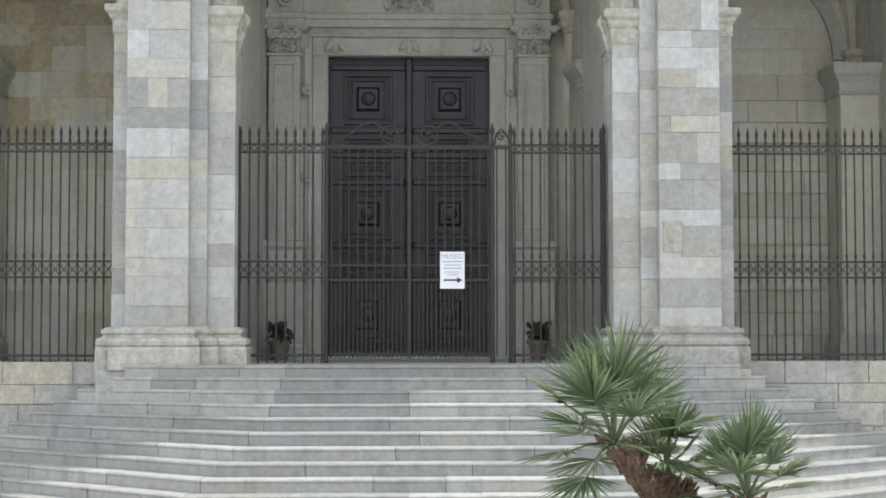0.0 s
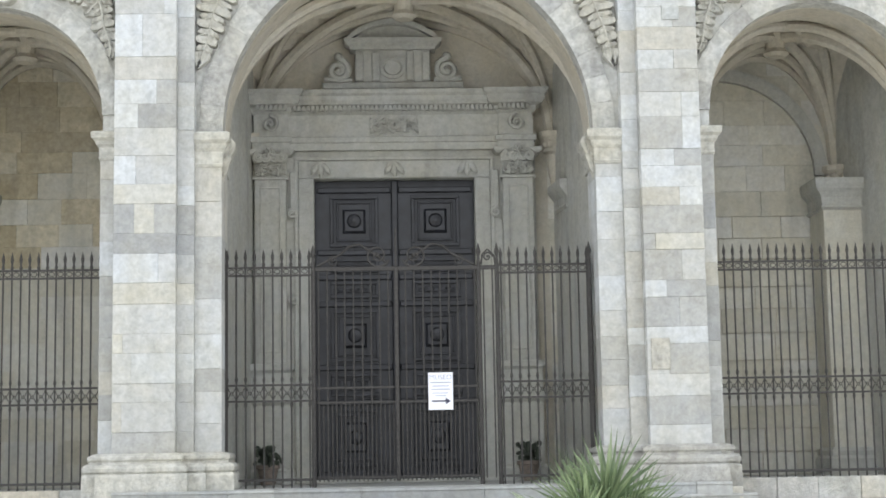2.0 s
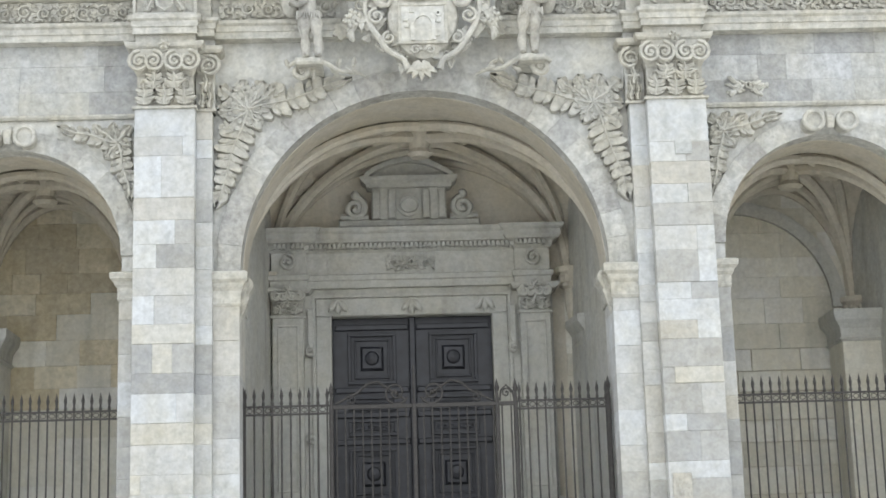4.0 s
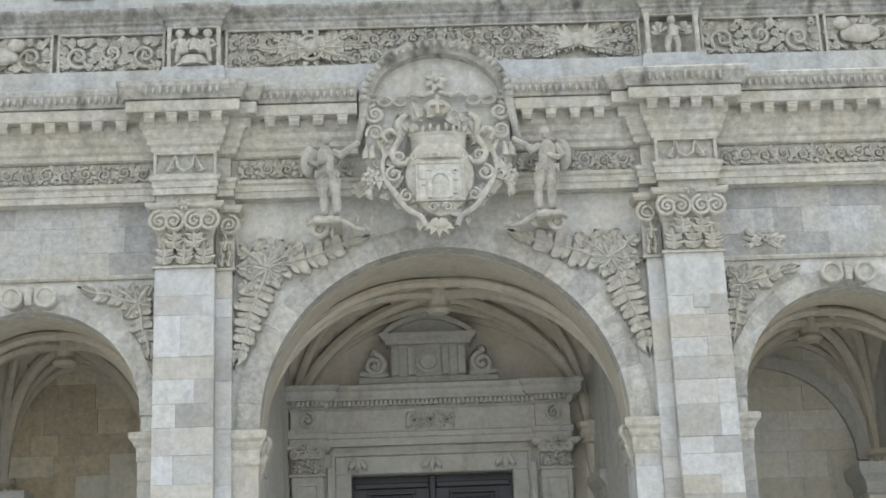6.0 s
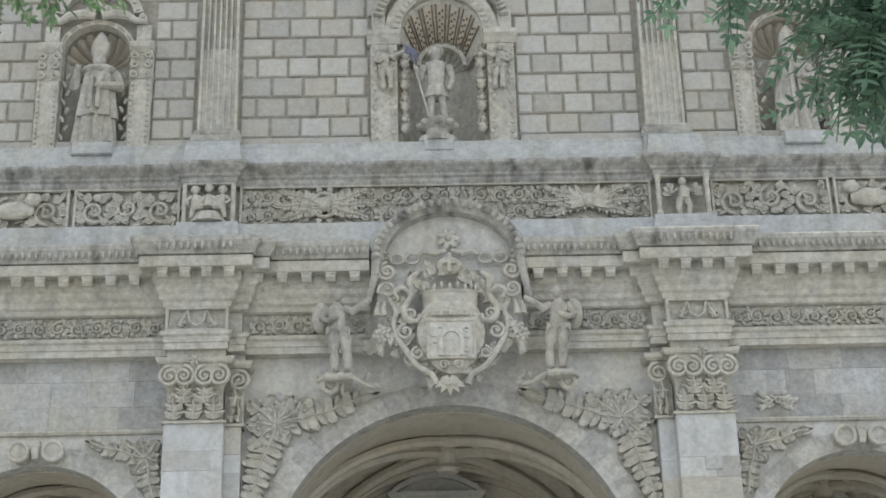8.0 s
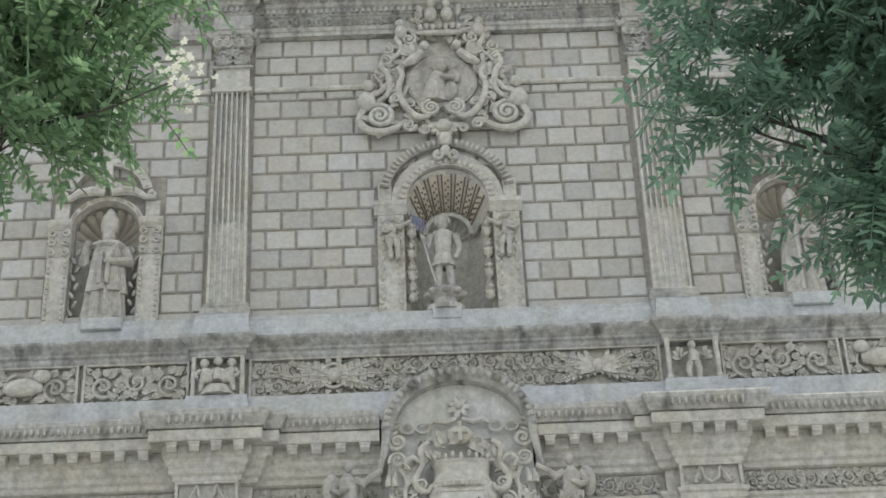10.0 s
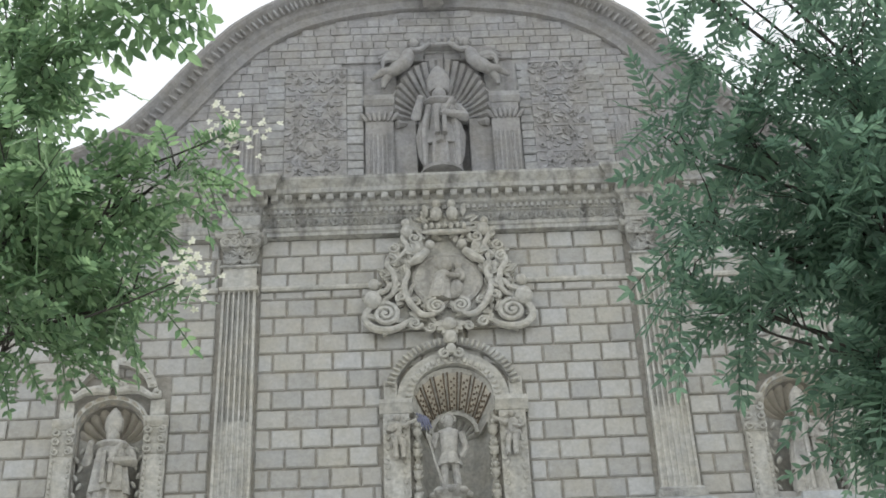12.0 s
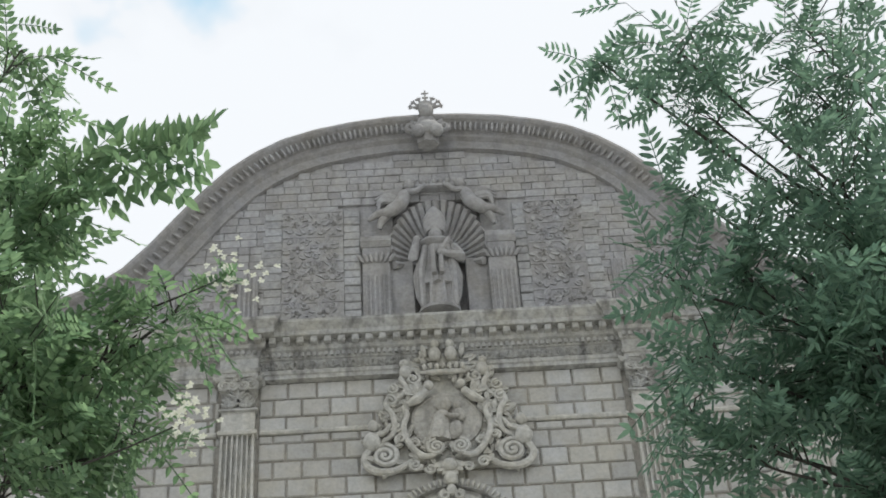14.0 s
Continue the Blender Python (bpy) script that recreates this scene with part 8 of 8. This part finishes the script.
part("crest", s, IRON, gate, smooth=True)

# notice on the gate
SX0, SX1, SZ0, SZ1 = 0.765, 1.135, 3.005, 3.565
sign = thing("notice", "white printed museum notice with a dark arrow, on the gate", "sign")
part("sheet", Shape().box(SX0, SX1, FY - 0.035, FY - 0.027, SZ0, SZ1), PAPER, sign)
s = Shape()
ay = SZ0 + 0.13
s.box(SX0 + 0.05, SX0 + 0.27, FY - 0.042, FY - 0.037, ay - 0.012, ay + 0.012)
b0 = len(s.v)
for yy in (FY - 0.042, FY - 0.037):
    s.v += [(SX0 + 0.26, yy, ay - 0.05), (SX0 + 0.335, yy, ay), (SX0 + 0.26, yy, ay + 0.05)]
s.f += [(b0, b0 + 1, b0 + 2), (b0 + 5, b0 + 4, b0 + 3), (b0, b0 + 3, b0 + 4, b0 + 1), (b0 + 1, b0 + 4, b0 + 5, b0 + 2), (b0 + 2, b0 + 5, b0 + 3, b0)]
part("arrow", s, INK, sign)
for zz, w0, w1, hh in ((0.40, 0.03, 0.34, 0.018), (0.35, 0.06, 0.31, 0.014), (0.30, 0.04, 0.33, 0.016), (0.245, 0.06, 0.30, 0.012), (0.205, 0.10, 0.27, 0.012)):
    part("text_line", Shape().box(SX0 + w0, SX0 + w1, FY - 0.041, FY - 0.037, SZ0 + zz, SZ0 + zz + hh), INK_PALE, sign)
fc = bpy.data.curves.new("heading", "FONT")
fc.body = "MUSEO"
fc.size = 0.105
fc.align_x = "CENTER"
fc.extrude = 0.002
fc.materials.append(INK_PALE)
tx = new("heading", fc)
tx.matrix_world = pose((SX0 + SX1) / 2, FY - 0.04, SZ1 - 0.105, 90, 0, 0)
tx.parent = sign

# ---- potted shrubs ----
for x, lab in ((-1.83, "terracotta pot with a dark small shrub, on the porch floor"), (2.50, "terracotta pot with a dark low plant, on the porch floor")):
    pt = thing("potted_plant", lab, "plant", "potted plants beside the door", at=(x, 26.7, FLOOR))
    s = Shape().rings([[(q * math.cos(w_ * math.pi / 8), q * math.sin(w_ * math.pi / 8), z) for w_ in range(16)] for q, z in ((0.12, 0), (0.17, 0.26), (0.20, 0.27), (0.20, 0.33), (0.17, 0.33), (0.15, 0.28))])
    part("pot", s, CLAY, pt, smooth=True)
    s = Shape()
    rp2 = random.Random(int(x * 10))
    for k in range(90):
        a, q, z = rp2.uniform(0, 6.28), rp2.uniform(0, 0.22), rp2.uniform(0.32, 0.62)
        s.blob((q * math.cos(a), q * math.sin(a), z), (0.035, 0.012, 0.05), rp2.uniform(-60, 60), 5, 3)
    for k in range(9):
        a = rp2.uniform(0, 6.28)
        s.tube([(0, 0, 0.28), (0.1 * math.cos(a), 0.1 * math.sin(a), 0.5)], 0.008, 4)
    part("leaves", s, SHRUB_LEAF, pt)
# pale plate on the pillar
plate = tagged(part("plate", Shape().box(4.03, 4.31, 23.275, 23.32, 3.52, 3.98, 0.008), STATUE_STONE), "blank pale plate fixed to the pillar", "plate")
dark = tagged(part("plate", Shape().box(4.36, 4.62, 23.28, 23.32, 8.80, 9.04, 0.008), GREY_STONE), "small dark grey stone plate set into the pillar", "plate")

# ---- fan palms ----
def fan(sh, root, out, up, reach, n, rnd, spread=115):
    """A palm leaf: a stalk and a fan of stiff narrow blades."""
    out, up = Vector(out).normalized(), Vector(up)
    side = out.cross(up).normalized()
    nrm = side.cross(out).normalized()
    hub = Vector(root) + out * reach * rnd.uniform(0.7, 1.0)
    sh.tube([root, Vector(root) + out * reach * 0.45 + nrm * 0.02, hub], [0.012, 0.009, 0.007], 5)
    for i in range(n):
        a = radians(-spread + 2 * spread * i / (n - 1) + rnd.uniform(-3, 3))
        d = (out * math.cos(a) + side * math.sin(a)).normalized()
        ln = reach * (1.0 - 0.22 * abs(a) / radians(spread)) * rnd.uniform(0.9, 1.08)
        w = d.cross(nrm).normalized() * (0.0095 + 0.004 * rnd.random())
        lift = nrm * (0.10 * ln * (1 if i % 2 else 0.6)) + Vector((0, 0, -0.10 * ln * rnd.random()))
        p1, p2 = hub + d * ln * 0.45 + lift * 0.6, hub + d * ln + lift * 0.4 + Vector((0, 0, -0.05 * ln))
        b = len(sh.v)
        fold = nrm * -0.006
        sh.v += [tuple(hub - w * 0.25), tuple(hub + fold * 0.3), tuple(hub + w * 0.25), tuple(p1 - w), tuple(p1 + fold), tuple(p1 + w), tuple(p2)]
        sh.f += [(b, b + 1, b + 4, b + 3), (b + 1, b + 2, b + 5, b + 4), (b + 3, b + 4, b + 6), (b + 4, b + 5, b + 6)]


def palm(trunk, top, reach, leaves, label, seed):
    rnd = random.Random(seed)
    ob = thing("fan_palm", label, "palm", "palms before the stairs")
    s = Shape()
    loops = []
    n = 16
    for i in range(n + 1):
        t = i / n
        c = Vector(trunk).lerp(Vector(top), t)
        c.x += 0.10 * math.sin(math.pi * t)
        rad = (0.105 - 0.02 * t) * (1.0 + 0.10 * (i % 2))
        loops.append([(c.x + rad * (1 + 0.12 * rnd.uniform(-1, 1)) * math.cos(w_ * math.pi / 6), c.y + rad * math.sin(w_ * math.pi / 6), c.z) for w_ in range(12)])
    s.rings(loops)
    for k in range(150):
        t = rnd.random()
        c = Vector(trunk).lerp(Vector(top), t)
        c.x += 0.10 * math.sin(math.pi * t)
        a = rnd.uniform(0, 6.28)
        s.tube([(c.x + 0.085 * math.cos(a), c.y + 0.085 * math.sin(a), c.z), (c.x + 0.135 * math.cos(a), c.y + 0.135 * math.sin(a), c.z + 0.07)], [0.02, 0.006], 4)
    part("trunk", s, PALM_TRUNK, ob)
    for az, el_, k in leaves:
        s = Shape()
        d = (math.cos(radians(el_)) * math.cos(radians(az)), math.cos(radians(el_)) * math.sin(radians(az)), math.sin(radians(el_)))
        u = (0, 0, 1) if el_ < 75 else (-math.cos(radians(az)), -math.sin(radians(az)), 0.3)
        fan(s, top, d, u, reach * k, 28, rnd, rnd.uniform(75, 105))
        part("frond", s, PALM_LEAF, ob)
    return ob


def leaf_ways(n, seed, low=-30.0):
    """Directions of a palm's leaves, the upper ones longer, leaning mostly to the viewer and the sides."""
    r = random.Random(seed)
    out = []
    for i in range(n):
        t = i / (n - 1)
        el_ = 84 + (low - 84) * t ** 1.15
        az_ = (i * 137.5 + r.uniform(-20, 20)) % 360
        out.append((az_, el_, r.uniform(0.82, 1.05) * (1.0 - 0.18 * t)))
    return out


palm((1.98, 9.6, 0.45), (1.34, 9.5, 1.68), 0.48, leaf_ways(21, 4), "sunlit green fan palm with a leaning shaggy trunk", 1)
palm((1.95, 9.9, 0.45), (1.70, 9.8, 1.46), 0.30, leaf_ways(12, 5, 5.0), "smaller green fan palm growing beside a larger one", 2)
palm((2.2, 9.3, 0.45), (2.08, 9.25, 1.38), 0.34, leaf_ways(13, 6, 0.0), "bushy low fan palm with upright leaves", 3)


# ---- street trees whose branches hang before the church front ----
def leaflet(sh, p, d, nrm, ln, wd):
    side = d.cross(nrm).normalized() * wd
    b = len(sh.v)
    m = p + d * ln * 0.45 - nrm * wd * 0.25
    sh.v += [tuple(p), tuple(p + d * ln * 0.35 + side), tuple(m), tuple(p + d * ln * 0.35 - side), tuple(p + d * ln * 0.72 + side * 0.72), tuple(p + d * ln * 0.72 - side * 0.72), tuple(p + d * ln - nrm * ln * 0.08)]
    sh.f += [(b, b + 2, b + 1), (b, b + 3, b + 2), (b + 1, b + 2, b + 4), (b + 2, b + 3, b + 5), (b + 4, b + 2, b + 6), (b + 2, b + 5, b + 6)]


def pinnate(sh, p, d, rnd, ln, size, slim=0.19):
    """A feathered leaf: a drooping stalk with paired leaflets."""
    d = d.normalized()
    side = d.cross(Vector((0, 0, 1)))
    side = side.normalized() if side.length > 0.05 else Vector((1, 0, 0))
    nrm = side.cross(d).normalized()
    tw = rnd.uniform(-0.9, 0.9)
    side, nrm = side * math.cos(tw) + nrm * math.sin(tw), nrm * math.cos(tw) - side * math.sin(tw)
    n = max(4, int(ln / (size * (0.30 + 1.4 * slim))))
    pts = []
    for i in range(n + 1):
        t = i / n
        q = p + d * ln * t + Vector((0, 0, -0.22 * ln * t * t))
        pts.append(q)
    sh.tube(pts[::2] + ([pts[-1]] if n % 2 else []), 0.0028, 3, cap=False)
    for i in range(1, n + 1):
        for sd in (-1, 1):
            dd = (side * sd * 0.9 + d * 0.55 + nrm * rnd.uniform(-0.2, 0.2)).normalized()
            k = 1.0 - 0.35 * abs(2 * i / n - 0.9)
            leaflet(sh, pts[i], dd, nrm, size * k * rnd.uniform(0.9, 1.2), size * slim * rnd.uniform(0.88, 1.12))
    leaflet(sh, pts[-1], d, nrm, size, size * slim)


def street_tree(label, base, fork, clumps, leaf_mat, seed, size, slim):
    """clumps: place, spread and number of leaf twigs, fed by limbs from the fork."""
    rnd = random.Random(seed)
    ob = thing("street_tree", label, "tree", "trees on the square")
    trunk = Shape()
    bx, by, bz = base
    trunk.tube([(bx, by, bz), (bx + 0.03, by, bz + 0.3), (bx, by + 0.04, (bz + fork[2]) / 2), fork], [0.22, 0.17, 0.14, 0.12], 12)
    part("trunk", trunk, BARK, ob, smooth=True)
    crown = Shape()
    for (x, y, z), (rx, ry, rz), count in clumps:
        c = Vector((x, y, z))
        f = Vector(fork)
        limb_ = Shape()
        mid = f.lerp(c, 0.5) + Vector((0, rnd.uniform(-0.2, 0.2), rnd.uniform(-0.15, 0.35)))
        back = c + (f - c).normalized() * max(rx, rz) * 0.9
        limb_.tube([f, mid, back, c], [0.026, 0.012, 0.006, 0.003], 6)
        for k in range(round(count * 0.75)):
            u = Vector((rnd.gauss(0, 1), rnd.gauss(0, 1), rnd.gauss(0, 1))).normalized() * rnd.random() ** 0.5
            tip = c + Vector((u.x * rx, u.y * ry, u.z * rz))
            st = back.lerp(c, rnd.random())
            bend_ = st.lerp(tip, 0.5) + Vector((0, 0, 0.05))
            limb_.tube([st, bend_, tip], [0.0045, 0.003, 0.0015], 4)
            for j in range(4):
                t = 0.35 + 0.65 * j / 3
                q = st.lerp(tip, t) + Vector((0, 0, 0.05 * 4 * t * (1 - t) * 0.5))
                dirn = (tip - st).normalized() * 0.5 + Vector((rnd.uniform(-1, 1), rnd.uniform(-1, 1), rnd.uniform(-1.1, 0.5)))
                pinnate(crown, q, dirn, rnd, rnd.uniform(0.17, 0.30), size * rnd.uniform(0.85, 1.15), slim)
        part("limb", limb_, BARK, ob)
    part("crown", crown, leaf_mat, ob)
    return ob


TY, RY = 4.6, 5.0
left_tree = street_tree("leafy green street tree with feathered leaves and white blossom", (-3.3, 5.2, 0.75), (-3.0, 5.1, 4.6), [
    ((-1.34, TY, 6.02), (0.30, 0.6, 0.38), 58),
    ((-1.52, TY, 6.50), (0.22, 0.5, 0.28), 26),
    ((-1.02, TY, 6.10), (0.20, 0.3, 0.16), 14),
    ((-0.86, TY, 6.22), (0.12, 0.2, 0.10), 5),
    ((-1.16, TY, 5.72), (0.28, 0.4, 0.18), 18),
    ((-1.36, TY, 5.46), (0.24, 0.3, 0.14), 14),
    ((-0.98, TY, 5.66), (0.10, 0.2, 0.16), 4),
    ((-1.52, TY, 6.98), (0.16, 0.4, 0.18), 24),
    ((-1.40, TY, 6.72), (0.17, 0.4, 0.18), 12),
    ((-1.65, TY, 7.75), (0.13, 0.3, 0.20), 8)], LEFT_LEAF, 5, 0.056, 0.20)
# an outer spray with larger leaves against the sky, and blossom
sp = Shape()
rf = random.Random(6)
for k in range(20):
    t = k / 19
    q = Vector((-1.42 + 0.52 * t, 4.5, 6.80 + 0.24 * t + 0.05 * math.sin(5 * t)))
    pinnate(sp, q, Vector((0.7, rf.uniform(-0.4, 0.4), 0.9 if k % 2 else -0.55)), rf, 0.20, 0.105)
sp.tube([(-1.76, 4.6, 6.69), (-1.42, 4.5, 6.80), (-1.16, 4.5, 6.94), (-0.90, 4.5, 7.04)], [0.012, 0.009, 0.006, 0.003], 5)
part("outer_spray", sp, LEFT_LEAF, left_tree)
for cx_, cz_, n, wdt in ((-0.645, 6.20, 38, 0.11), (-0.775, 5.55, 34, 0.06)):
    s = Shape()
    tw_ = Shape()
    tw_.tube([(cx_ - 0.45, 4.5, cz_ - 0.12), (cx_ - 0.2, 4.4, cz_ - 0.1), (cx_, 4.4, cz_)], [0.006, 0.004, 0.002], 5)
    part("twig", tw_, BARK, left_tree)
    for k in range(n):
        q = (cx_ + rf.gauss(0, wdt * 0.55), 4.4 + rf.gauss(0, 0.05), cz_ + rf.gauss(0, wdt * 0.8))
        for j in range(5):
            w_ = j * 1.257 + rf.random()
            leaflet(s, Vector(q), Vector((math.cos(w_), rf.uniform(-0.6, 0.2), math.sin(w_))).normalized(), Vector((0, -1, 0.2)), 0.016, 0.0058)
    part("blossom", s, PETAL, left_tree)
    s = Shape()
    for k in range(7):
        pinnate(s, Vector((cx_ - 0.16 + 0.03 * k, 4.42, cz_ - 0.08 + 0.01 * k)), Vector((rf.uniform(-0.6, 0.8), rf.uniform(-0.5, 0.5), rf.uniform(-0.9, 0.7))), rf, 0.12, 0.04)
    part("blossom_leaves", s, LEFT_LEAF, left_tree)

street_tree("dense dark green street tree with feathered leaves", (3.6, 5.4, 0.75), (3.3, 5.3, 4.8), [
    ((1.30, RY, 8.02), (0.34, 0.4, 0.20), 16),
    ((1.95, RY, 8.10), (0.40, 0.5, 0.22), 19),
    ((0.95, RY, 7.94), (0.16, 0.2, 0.15), 5),
    ((1.92, RY, 7.62), (0.34, 0.5, 0.20), 18),
    ((1.34, RY, 7.62), (0.26, 0.3, 0.14), 12),
    ((1.78, RY, 7.12), (0.38, 0.6, 0.24), 26),
    ((1.26, RY, 7.02), (0.20, 0.3, 0.18), 6),
    ((1.88, RY, 6.66), (0.36, 0.6, 0.28), 56),
    ((1.34, RY, 6.60), (0.24, 0.4, 0.24), 22),
    ((1.03, RY, 6.62), (0.12, 0.2, 0.20), 4),
    ((1.64, RY, 6.18), (0.36, 0.6, 0.28), 85),
    ((1.14, RY, 6.18), (0.20, 0.3, 0.20), 9),
    ((1.90, RY, 5.76), (0.32, 0.6, 0.24), 88),
    ((1.32, RY, 5.72), (0.20, 0.4, 0.16), 8),
    ((1.04, RY, 5.84), (0.13, 0.3, 0.12), 5),
    ((1.66, RY, 5.44), (0.22, 0.4, 0.12), 16),
    ((1.72, RY, 5.26), (0.16, 0.3, 0.10), 14),
    ((1.98, RY, 5.40), (0.20, 0.4, 0.20), 34),
    ((1.22, RY, 5.68), (0.16, 0.3, 0.08), 6)], RIGHT_LEAF, 11, 0.070, 0.145)
